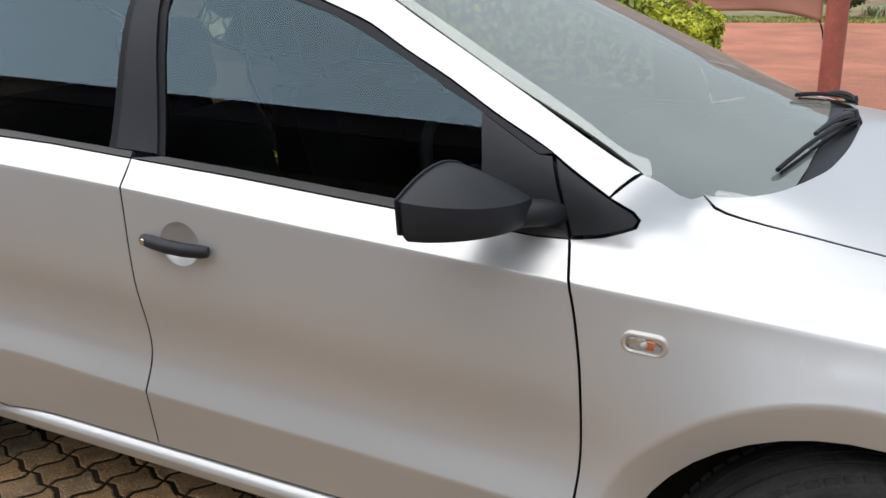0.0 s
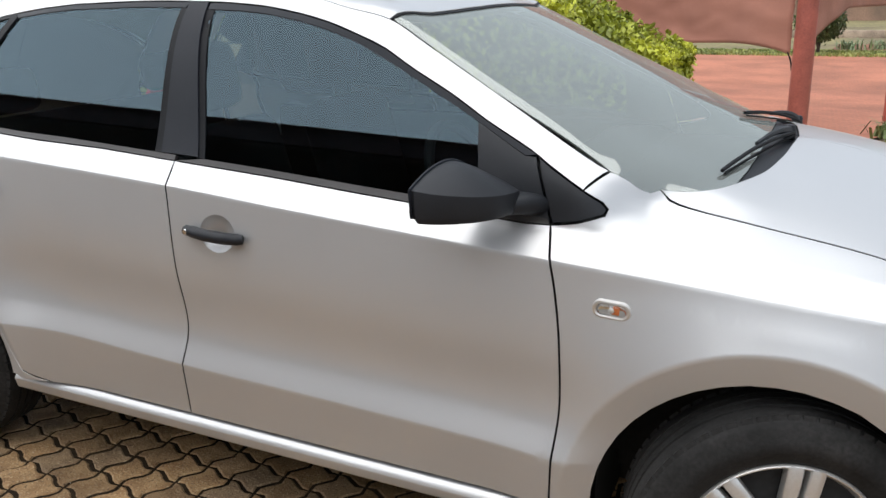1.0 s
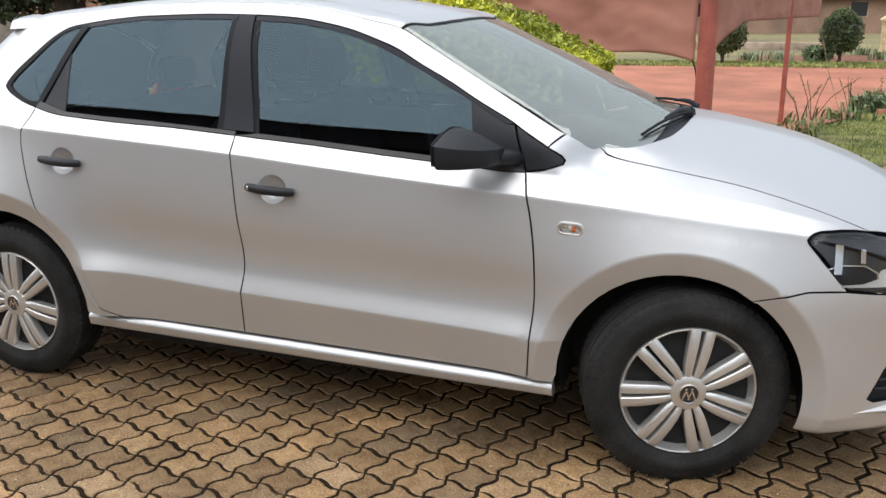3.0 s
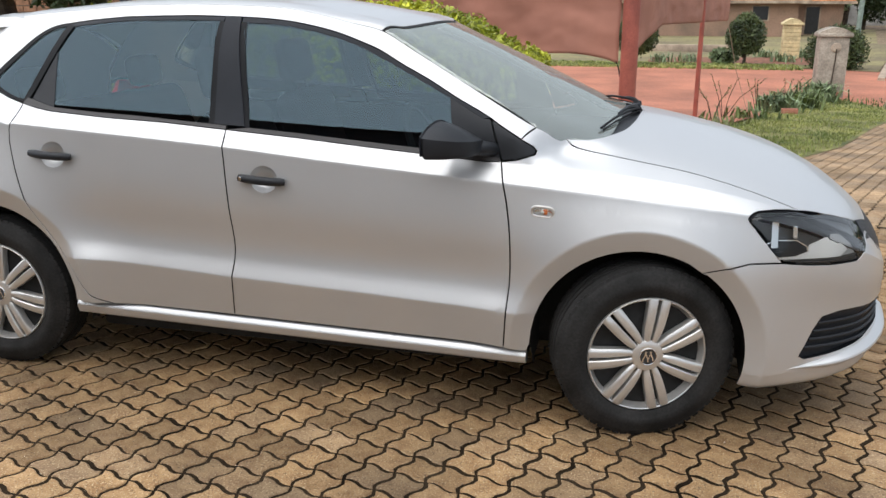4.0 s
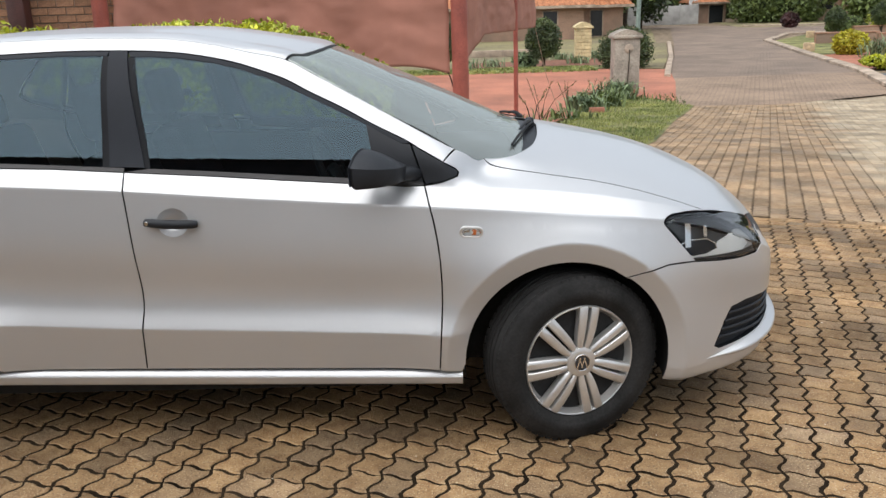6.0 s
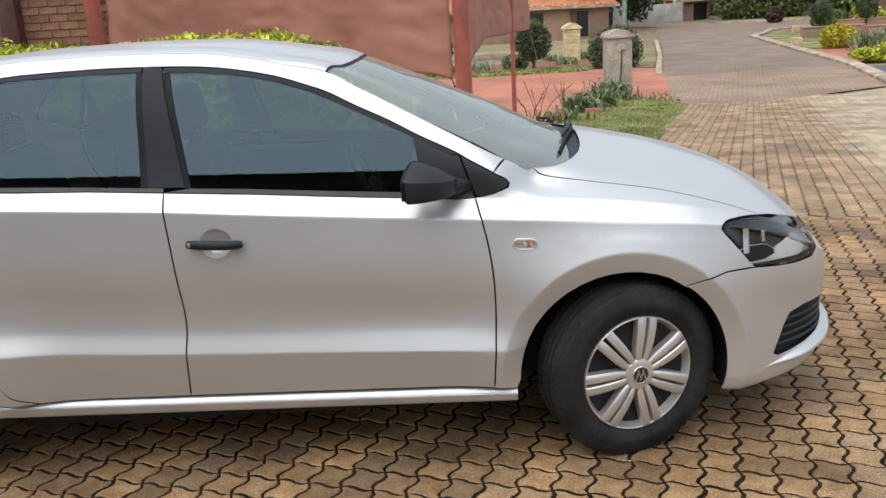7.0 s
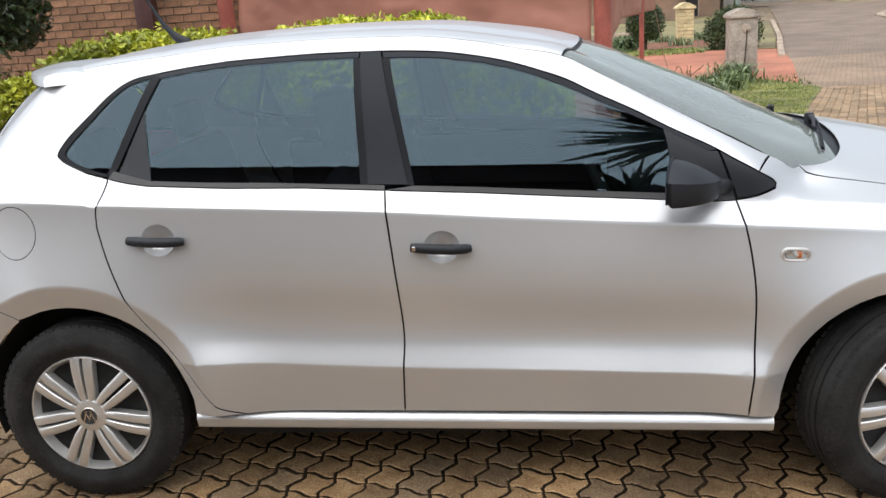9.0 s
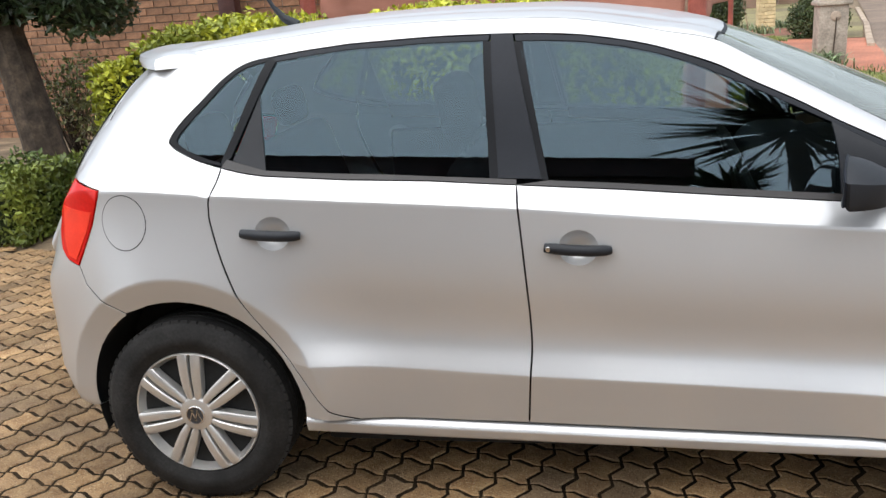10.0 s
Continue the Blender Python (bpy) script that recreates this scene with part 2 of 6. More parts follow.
def part(name, bm, mat, parent=None, label="", smooth=True):
    """Link a bmesh as one mesh object under a thing or a part."""
    me = bpy.data.meshes.new(name)
    bmesh.ops.recalc_face_normals(bm, faces=bm.faces)
    bm.to_mesh(me)
    bm.free()
    if smooth:
        me.polygons.foreach_set("use_smooth", [True] * len(me.polygons))
        me.set_sharp_from_angle(angle=radians(38))
    me.materials.append(mat)
    ob = new(name, me)
    ob.parent = parent
    return tagged(ob, label) if label else ob


def thing(name, label, category, group="", at=None):
    ob = new(name)
    ob.empty_display_size = 0.1
    if at is not None:
        ob.matrix_basis = at
    return tagged(ob, label, category, group)


def box(bm, lo, hi, bevel=0.0, m=None, segments=2):
    """Add a box between two corners, with rounded edges, to a bmesh."""
    lo, hi = Vector(lo), Vector(hi)
    made = bmesh.ops.create_cube(bm, size=1, matrix=Matrix.Translation((lo + hi) / 2) @ Matrix.Diagonal((*(hi - lo), 1)))
    if bevel:
        edges = list({e for v in made["verts"] for e in v.link_edges})
        res = bmesh.ops.bevel(bm, geom=edges, offset=bevel, segments=segments, affect="EDGES", profile=.5)
        vs = list({v for f in res["faces"] for v in f.verts} | {v for v in made["verts"] if v.is_valid})
    else:
        vs = made["verts"]
    if m is not None:
        bmesh.ops.transform(bm, matrix=m, verts=vs)
    return vs


def lathe(bm, profile, steps=48, m=None, closed=False):
    """Turn a profile of (radius, along) about the y axis."""
    rings = []
    for i in range(steps):
        a = 2 * math.pi * i / steps
        rings.append([bm.verts.new((r * math.cos(a), y, r * math.sin(a))) for r, y in profile])
    k = len(profile)
    for i in range(steps):
        p, q = rings[i], rings[(i + 1) % steps]
        for j in range(k if closed else k - 1):
            bm.faces.new((p[j], q[j], q[(j + 1) % k], p[(j + 1) % k]))
    if m is not None:
        bmesh.ops.transform(bm, matrix=m, verts=[v for r in rings for v in r])


def tube(bm, points, radius, sides=8, taper=None):
    """A round bar along points; taper gives a radius for each point."""
    pts = [Vector(p) for p in points]
    rings = []
    for i, p in enumerate(pts):
        d = (pts[min(i + 1, len(pts) - 1)] - pts[max(i - 1, 0)]).normalized()
        u = d.orthogonal().normalized() if i == 0 else (rings_u - d * rings_u.dot(d)).normalized()
        rings_u = u
        w = d.cross(u)
        r = taper[i] if taper else radius
        rings.append([bm.verts.new(p + (u * math.cos(2 * math.pi * k / sides) + w * math.sin(2 * math.pi * k / sides)) * r) for k in range(sides)])
    for a, b in zip(rings, rings[1:]):
        for k in range(sides):
            bm.faces.new((a[k], a[(k + 1) % sides], b[(k + 1) % sides], b[k]))
    bm.faces.new(rings[0][::-1])
    bm.faces.new(rings[-1])


V_CUTS = sorted({round(k * .25, 3) for k in range(0, 49)} | {1.9, 2.1, 2.88, 2.95, 3.05, 3.12, 5.88, 5.95, 6.05, 6.12, 6.9, 7.1, 8.12, 8.37, 8.62, 8.87, 9.12})


def outline(points, closed=True, step=.025):
    """Points ('z', x, z), ('y', x, y) or ('v', x, v) in order; gives close steps of (x, v)."""
    out = []
    n = len(points)
    for i in range(n if closed else n - 1):
        (k0, x0, a0), (k1, x1, a1) = points[i], points[(i + 1) % n]
        if k0 != k1:
            a0 = to_v(k0, x0, a0)
            a1 = to_v(k1, x1, a1)
            k = "v"
        else:
            k = k0
        length = math.hypot(x1 - x0, (a1 - a0) * (.1 if k == "v" else 1))
        m = max(1, math.ceil(length / step))
        for j in range(m):
            t = j / m
            out.append((x0 + (x1 - x0) * t, to_v(k, x0 + (x1 - x0) * t, a0 + (a1 - a0) * t)))
    fine = []
    for (x0, v0), (x1, v1) in zip(out, out[1:] + out[:1] if closed else out[1:]):
        fine.append((x0, v0))
        cuts = [c for c in (2.95, 3, 3.05, 5.95, 6, 6.05) if (v0 - c) * (v1 - c) < 0 and abs(v1 - v0) > .02]
        for c in sorted(cuts, reverse=v1 < v0):              # corners of the border on the creases
            t = (c - v0) / (v1 - v0)
            if .04 < t < .96:
                fine.append((x0 + (x1 - x0) * t, c))
    return fine if closed else fine + out[-1:]


def to_v(kind, x, a):
    return v_at_z(x, a) if kind == "z" else v_at_y(x, a) if kind == "y" else a


def inside(border, pts):
    """Which points lie inside a closed outline."""
    x, y = pts[:, 0][:, None], pts[:, 1][:, None]
    a, b = border, np.roll(border, -1, axis=0)
    cross = ((a[:, 1] > y) != (b[:, 1] > y)) & (x < (b[:, 0] - a[:, 0]) * (y - a[:, 1]) / (b[:, 1] - a[:, 1] + 1e-15) + a[:, 0])
    return cross.sum(axis=1) % 2 == 1


def clearance(border, pts):
    a, b = border, np.roll(border, -1, axis=0)
    d = b - a
    w = pts[:, None, :] - a[None]
    t = np.clip((w * d).sum(-1) / ((d * d).sum(-1) + 1e-15), 0, 1)
    return np.linalg.norm(w - t[..., None] * d, axis=-1).min(axis=1)


def skin_panel(name, points, mat, parent, side=-1, gap=.0027, depth=.022, lift=0.0, label="", middle=False, x_step=.045, rim=True, holes=(), facing=None):
    """One panel of the skin inside an outline; its edge turns inwards. middle: mirrored over the car's middle into one mesh."""
    ring = outline(points)
    border = np.array([(x, v * .1) for x, v in ring])
    x0, x1 = border[:, 0].min(), border[:, 0].max()
    v0, v1 = border[:, 1].min() * 10, border[:, 1].max() * 10
    columns = np.linspace(x0, x1, max(3, int((x1 - x0) / x_step) + 2))
    coords, wires = [Vector(p) for p in border], []
    n = len(coords)
    for c in V_CUTS:
        if not v0 < c < v1:
            continue
        row = np.array([(x, c * .1) for x in columns])
        keep = inside(border, row) & (clearance(border, row) > .004)
        last = None
        for i, ok in enumerate(keep):
            if not ok:
                last = None
                continue
            coords.append(Vector(row[i]))
            if last is not None and (c in (2, 7) or abs(c - 3) < .13 or abs(c - 6) < .13):
                wires.append((last, len(coords) - 1))
            last = len(coords) - 1
    for cx, cz, lip, edge in ARCHES if rim else ():
        for r in (edge - .035, edge - .007, edge + .007, edge + .025, edge + .05, edge + .08):
            last = None
            for a in np.linspace(-.35, math.pi + .35, 90):
                x, z = cx - r * math.cos(a), cz + r * math.sin(a)
                p = np.array([[x, v_at_z(x, z) * .1]])
                if x0 < x < x1 and inside(border, p)[0] and clearance(border, p)[0] > .002 and p[0, 1] < .575:
                    coords.append(Vector(p[0]))
                    if last is not None and abs(r - edge) < .01:
                        wires.append((last, len(coords) - 1))
                    last = len(coords) - 1
                else:
                    last = None
    cutouts = []
    for hole in holes:
        loop = np.array([(x, v_at_z(x, z) * .1) for x, z in hole])
        k = len(coords)
        coords += [Vector(p) for p in loop]
        wires += [(k + i, k + (i + 1) % len(loop)) for i in range(len(loop))]
        cutouts.append(loop)
    flat2, _, tris, _, _, _ = delaunay_2d_cdt(coords, wires, [list(range(n))], 1, 1e-6)
    mid = np.array([[sum(flat2[k][a] for k in t) / len(t) for a in (0, 1)] for t in tris])
    keep = inside(border, mid)
    for loop in cutouts:
        keep &= ~inside(loop, mid)
    tris = [t for t, ok in zip(tris, keep) if ok]
    flat = [(c[0], c[1] * 10) for c in flat2]
    pos = [skin_point(x, v, side) for x, v in flat]
    nor = [facing(p, side) if facing else skin_normal(x, v, side) for p, (x, v) in zip(pos, flat)]
    faces, count, shade_faces = [], {}, []
    for ids in tris:
        ids = list(ids)
        nn = (pos[ids[1]] - pos[ids[0]]).cross(pos[ids[2]] - pos[ids[0]])
        faces.append(ids if nn.dot(nor[ids[0]] + nor[ids[1]] + nor[ids[2]]) > 0 else ids[::-1])
        for a, b in zip(ids, ids[1:] + ids[:1]):
            count.setdefault((min(a, b), max(a, b)), []).append(ids)
    edges = [(e, f[0]) for e, f in count.items() if len(f) == 1 and not (middle and all(flat[k][1] > 11.999 for k in e))]
    if cutouts:                                       # a scooped cup meets the skin with no seam
        near = np.min([clearance(loop, np.array([c[:2] for c in flat2])) for loop in cutouts], axis=0) < 1e-4
        edges = [(e, f) for e, f in edges if not (near[e[0]] and near[e[1]])]
    shift = {}
    for (a, b), tri in edges:
        c = sum((pos[k] for k in tri), Vector()) / 3
        d = (pos[b] - pos[a])
        if d.length < 1e-7:
            continue
        d.normalize()
        w = c - pos[a]
        w -= d * w.dot(d)
        if w.length > 1e-9:
            w.normalize()
            for k in (a, b):
                shift[k] = shift.get(k, Vector()) + w
    for k, w in shift.items():
        if w.length > 1e-6:
            pos[k] = pos[k] + w.normalized() * gap
    pos = [p + n * lift for p, n in zip(pos, nor)]
    if rim:
        base = len(pos)
        where = {}
        for k, w in shift.items():
            where[k] = len(pos)
            out = -w.normalized() if w.length > 1e-6 else nor[k]
            pos += [pos[k].copy(), pos[k] - nor[k] * min(depth, .0022), pos[k] - nor[k] * depth]
            nor += [(out + nor[k] * .6).normalized(), out, out]
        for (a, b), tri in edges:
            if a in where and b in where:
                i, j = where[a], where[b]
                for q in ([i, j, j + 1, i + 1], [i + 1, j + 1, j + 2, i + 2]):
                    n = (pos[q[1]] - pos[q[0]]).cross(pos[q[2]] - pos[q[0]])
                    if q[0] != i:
                        shade_faces.append(len(faces))
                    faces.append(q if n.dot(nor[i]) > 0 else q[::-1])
    if middle:
        k = len(pos)
        pos += [Vector((p.x, -p.y, p.z)) for p in pos]
        nor += [Vector((p.x, -p.y, p.z)) for p in nor]
        shade_faces += [i + len(faces) for i in shade_faces]
        faces += [[i + k for i in f[::-1]] for f in faces]
    ob = mesh_object(name, pos, faces, mat, parent, normals=nor)
    if mat is SILVER and rim and name != "flap_lid":                       # the folded edge inside a seam is painted black to stand for its shade
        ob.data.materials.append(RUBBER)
        for i in shade_faces:
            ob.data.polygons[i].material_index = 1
    if label:
        ob["label"] = label
    return ob


# ---- the car ----
DLO_TOP = [(-.018, 1.109), (.012, 1.152), (.073, 1.210), (.135, 1.268), (.196, 1.303), (.273, 1.317), (.387, 1.331), (.507, 1.341), (.745, 1.347), (.914, 1.345),
           (1.047, 1.340), (1.162, 1.330), (1.274, 1.311), (1.354, 1.292), (1.44, 1.264), (1.515, 1.236), (1.599, 1.193), (1.704, 1.143), (1.805, 1.089), (1.906, 1.040),
           (1.964, 1.006), (2.033, .967), (2.072, .943)]
DLO_LOW = [(2.083, .930), (2.079, .919), (2.027, .903), (1.970, .893), (1.914, .893), (1.772, .904), (1.501, .925), (1.264, .945), (.989, .965), (.751, .982), (.52, .992), (.278, 1.008),
           (.215, 1.017), (.152, 1.031), (.086, 1.049), (.018, 1.076), (-.009, 1.092)]
SPLIT = [(.989, .965), (1.001, .835), (1.014, .67), (1.019, .533), (1.014, .446), (1.003, .294)]
FSPLIT = [(2.003, .272), (2.012, .41), (2.018, .523), (2.015, .652), (2.001, .762), (1.984, .839), (1.970, .893)]
REDGE = [(.152, 1.031), (.145, .995), (.129, .952), (.127, .92), (.130, .886), (.158, .786), (.210, .663), (.266, .572), (.343, .466), (.400, .372), (.445, .327), (.517, .301)]


def curve(points, n=4):
    """A smooth run through points (Catmull-Rom)."""
    p = [points[0]] + list(points) + [points[-1]]
    out = []
    for a, b, c, d in zip(p, p[1:], p[2:], p[3:]):
        for k in range(n):
            t = k / n
            out.append(tuple(.5 * (2 * b[i] + (c[i] - a[i]) * t + (2 * a[i] - 5 * b[i] + 4 * c[i] - d[i]) * t * t + (3 * b[i] - a[i] - 3 * c[i] + d[i]) * t ** 3) for i in (0, 1)))
    return out + [points[-1]]


SPLIT, FSPLIT, REDGE = curve(SPLIT), curve(FSPLIT), curve(REDGE)


def zs(points):
    return [("z", x, z) for x, z in points]


def arc(k, a0, a1, r=None, n=22):
    """The wheel arch's lip from angle a0 to a1 in degrees, from the rear over the top."""
    cx, cz, lip, edge = ARCHES[k]
    r = r or lip
    return [(cx - r * math.cos(radians(a0 + (a1 - a0) * i / n)), cz + r * math.sin(radians(a0 + (a1 - a0) * i / n))) for i in range(n + 1)]


def cup_line(x, z, n=30):
    """The rim of a handle's scooped cup."""
    return [(x + .052 * math.cos(2 * math.pi * k / n), z + .047 * math.sin(2 * math.pi * k / n)) for k in range(n)]


DOORS = {}
car = thing("hatchback_car", "silver five-door hatchback car parked on brick paving", "car")
for side in (-1, 1):
    front_arch = arc(1, 0, 180)
    rear_arch = arc(0, 0, 180)
    # doors
    door_f = skin_panel("front_door", zs(SPLIT + FSPLIT + [p for p in DLO_LOW if .989 < p[0] < 1.97]), SILVER, car, side, label="silver front door with black handle", holes=[cup_line(1.149, .806)])
    DOORS[side, True] = door_f
    door_r = skin_panel("rear_door", zs([p for p in DLO_LOW if .152 < p[0] <= .989] + REDGE + [(1.003, .294)] + SPLIT[::-1][1:-1]), SILVER, car, side, label="silver rear door with black handle", holes=[cup_line(.312, .857)])
    DOORS[side, False] = door_r
    # sill
    bm = bmesh.new()
    rows = []
    for x in np.linspace(.349, 2.079, 36):
        k = (2.079 - x) / 1.73
        top, low = .262 + .040 * k, .2135 + .0355 * k
        rows.append([bm.verts.new((x, side * y, z)) for y, z in ((.780, top + .002), (.7965, top), (.8010, top - .003), (.8065, top - .0095), (.8125, top - .0175), (.8130, top - .0205), (.8120, top - .0235),
                                                                 (.8075, low + .009), (.8050, low + .003), (.8000, low), (.76, low - .004))])
    for p, q in zip(rows, rows[1:]):
        for i in range(10):
            bm.faces.new((p[i], p[i + 1], q[i + 1], q[i]))
    bm.faces.new(rows[0])
    bm.faces.new(rows[-1][::-1])
    part("sill", bm, SILVER, car)
    # front wing, from the door to the lamp and the bonnet's seam
    wing = [(2.003, .272), (2.079, .262)] + [p for p in front_arch if p[1] > .265 and p[0] < 2.62] + [(2.628, .572), (2.692, .592), (2.77, .611), (2.868, .6135)]
    wing += [(2.759, .741), (2.755, .750), (2.760, .759), (2.771, .766), (2.788, .770), (2.842, .7705), (2.88, .767), (2.917, .760)]
    seam = [("y", x, SEAM_Y(x)) for x in (2.85, 2.75, 2.65, 2.5, 2.38, 2.27)]
    wing = zs(wing) + seam + [("y", x, y) for x, y in curve([(2.168, .6175), (2.150, .631), (2.128, .645), (2.103, .656), (2.0735, .6655)])] + zs([(2.033, .967), (2.072, .943), (2.083, .930), (2.079, .919), (2.027, .903), (1.970, .893)] + FSPLIT[::-1][1:-1])
    skin_panel("front_wing", wing, SILVER, car, side)
    # side frame: roof rail, pillars and rear quarter
    top = [("v", x, 9.0) for x in (2.072, 1.95, 1.8, 1.65, 1.507, 1.4, 1.2, 1.0, .8, .6, .4, .2, 0, -.15, -.27)]
    frame_low = zs([(-.362, .998), (-.30, .993), (-.224, .980), (-.265, .876), (-.333, .753), (-.308, .699), (-.252, .659), (-.181, .615)])
    quarter = top + [("v", -.31, 8.9), ("v", -.36, 8.6), ("v", -.385, 8.0), ("v", -.40, 7.2)] + frame_low
    quarter += zs([p for p in rear_arch if p[0] > -.178 and p[1] > .305]) + zs([(.352, .302), (.517, .301)] + REDGE[::-1][1:])
    quarter += zs(curve(DLO_LOW[13:] + DLO_TOP[:8])[4:-4]) + zs(curve(DLO_TOP[7:-1]))
    skin_panel("side_frame", quarter, SILVER, car, side)

    # bumpers
    b_top = [("z", 2.628, .572), ("z", 2.692, .592), ("z", 2.77, .611), ("z", 2.868, .6125), ("z", 2.95, .605), ("z", 3.03, .601), ("z", 3.111, .601), ("z", 3.155, .634), ("z", 3.17, .66)]
    b_low = zs([(3.26, .222), (3.1, .197), (2.95, .184), (2.79, .182)] + [p for p in arc(1, 100, 200, n=30) if p[0] > 2.635 and p[1] > .185][::-1])
    grille_line = [(3.212, .424), (3.14, .434), (3.077, .436), (3.016, .424), (2.992, .38), (2.975, .337), (2.955, .294), (2.975, .283), (3.04, .290), (3.098, .298), (3.16, .31), (3.215, .33)]
    skin_panel("front_bumper", b_top + [("v", 3.20, 8.6), ("v", 3.302, 8.0), ("v", 3.302, 6.0)] + zs([(3.30, .424)]) + zs(grille_line) + zs([(3.30, .33), (3.30, .24)]) + b_low, SILVER, car, side)
    skin_panel("lower_grille", zs([(3.30, .424)] + grille_line + [(3.30, .33)]), PLASTIC, car, side, gap=-.012, lift=-.020, label="black ribbed lower grille")
    for k in range(4):
        z = .318 + k * .027
        x0 = 2.975 + k * .012
        bm = bmesh.new()
        tube(bm, [skin_point(x, v_at_z(x, z), side) - skin_normal(x, v_at_z(x, z), side) * .010 for x in np.linspace(x0, 3.26, 14)], .0055, 6)
        part("grille_slat", bm, PLASTIC, car)
    lamp_line = zs([(2.763, .739), (2.759, .749), (2.764, .757), (2.774, .763), (2.790, .7665), (2.842, .767), (2.88, .764), (2.917, .7575)]) + [("y", 3.007, .557), ("y", 3.07, .494), ("y", 3.132, .411), ("y", 3.158, .44)] + zs([(3.160, .636), (3.150, .612), (3.111, .603), (3.024, .604), (2.945, .607), (2.870, .6155), (2.80, .705)])
    LAMPS = lamp_line
    # spoiler lip under the grille: it grows out of the bumper's corner towards the nose
    bm = bmesh.new()
    rows = []
    for x in np.concatenate([np.linspace(2.90, 3.2, 22), np.linspace(3.21, 3.30, 14)]):
        k = min(1, max(0, (x - 2.90) / .20))
        k = k * k * (3 - 2 * k)
        z = .248 + .052 * min(1, (x - 2.90) / .36)
        v = v_at_z(x, z)
        p, n = skin_point(x, v, side), skin_normal(x, v, side)
        n = Vector((n.x, n.y, 0)).normalized()
        up = Vector((0, 0, 1))
        rows.append([bm.verts.new(q) for q in (p - n * .006 + up * (.002 + .014 * k), p + n * (-.001 + .015 * k) + up * (.001 + .009 * k), p + n * (-.001 + .028 * k) + up * .001, p + n * (-.001 + .030 * k) - up * .006 * k,
                                               p + n * (-.001 + .026 * k) - up * .013 * k, p + n * (-.002 + .009 * k) - up * (.001 + .027 * k), p - n * .008 - up * (.002 + .034 * k))])
    for p, q in zip(rows, rows[1:]):
        for i in range(6):
            bm.faces.new((p[i], p[i + 1], q[i + 1], q[i]))
    part("bumper_lip", bm, SILVER, car, "silver spoiler lip under the grille")
    rear_low = zs([p for p in arc(0, -12, 90, n=30) if p[0] < -.18] )
    skin_panel("rear_bumper", zs([(-.181, .615), (-.252, .659), (-.308, .699), (-.333, .753), (-.380, .764), (-.41, .789), (-.43, .838), (-.437, .86)]) + [("v", -.50, 5.25), ("v", -.597, 5.0), ("v", -.597, 1.2)] + zs([(-.50, .352), (-.45, .302), (-.40, .272), (-.345, .266)]) + rear_low, SILVER, car, side)
    tail_line = zs([(-.362, .998), (-.300, .992), (-.224, .980), (-.245, .925), (-.265, .876), (-.298, .812), (-.333, .753), (-.380, .765), (-.41, .79), (-.43, .84), (-.415, .91)])
    TAILS = tail_line

# roof, bonnet, tailgate
roof = [("v", x, 9.0) for x in (1.507, 1.4, 1.2, 1.0, .8, .6, .4, .2, 0, -.15, -.27)] + [("v", -.275, 12.0), ("v", 1.585, 12.0), ("v", 1.580, 11.2), ("v", 1.565, 10.5), ("v", 1.538, 9.7)]
skin_panel("roof", roof, SILVER, car, gap=.0, middle=True)
hood = [("y", 2.27, SEAM_Y(2.27))] + [("y", x, SEAM_Y(x)) for x in (2.38, 2.5, 2.65, 2.75, 2.85, 2.917)] + [("y", 3.007, .562), ("y", 3.07, .499), ("y", 3.132, .416), ("y", 3.20, .26), ("v", 3.225, 12.0), ("v", 2.400, 12.0)]
hood += [("y", x, y) for x, y in curve([(2.392, .109), (2.384, .21), (2.372, .295), (2.354, .38), (2.332, .443), (2.31, .495), (2.284, .539), (2.255, .567), (2.225, .588), (2.168, .617)])]
skin_panel("bonnet", hood, SILVER, car, middle=True, label="silver bonnet beaded with a few rain spots")
skin_panel("nose_panel", [("y", 3.139, .392), ("y", 3.20, .255), ("v", 3.23, 12.0), ("v", 3.308, 12.0), ("v", 3.308, 6.5), ("v", 3.20, 8.6), ("v", 3.17, 8.0)], PLASTIC, car, middle=True)
skin_panel("tailgate", [("v", -.28, 12), ("v", -.28, 9.0), ("v", -.31, 8.9), ("v", -.36, 8.6), ("v", -.40, 7.2), ("z", -.43, .86), ("v", -.50, 5.3), ("v", -.597, 5.1), ("v", -.597, 12)], SILVER, car, middle=True)
screen = [("y", 2.080, .664), ("y", 1.95, .637), ("y", 1.8, .605), ("y", 1.65, .573), ("y", 1.512, .541), ("v", 1.545, 9.7), ("v", 1.572, 10.5), ("v", 1.588, 11.2), ("v", 1.592, 12.0), ("v", 2.335, 12.0), ("y", 2.331, .25), ("y", 2.320, .40), ("y", 2.308, .50)]
screen += [("y", 2.294, .537), ("y", 2.264, .568), ("y", 2.236, .591), ("y", 2.198, .612), ("y", 2.172, .622), ("y", 2.152, .634), ("y", 2.130, .647), ("y", 2.104, .657)]
windscreen = skin_panel("windscreen", screen, CLEAR, car, middle=True, gap=.001, depth=.006, lift=-.005, label="clear windscreen reflecting a pale sky")
skin_panel("windscreen_seal", [("y", 1.506, .549), ("v", 1.536, 9.65), ("v", 1.563, 10.5), ("v", 1.579, 11.2), ("v", 1.584, 12.0), ("v", 1.596, 12.0), ("v", 1.591, 11.2), ("v", 1.576, 10.5), ("v", 1.549, 9.75), ("y", 1.516, .538)], RUBBER, car, middle=True, gap=0, lift=-.002)
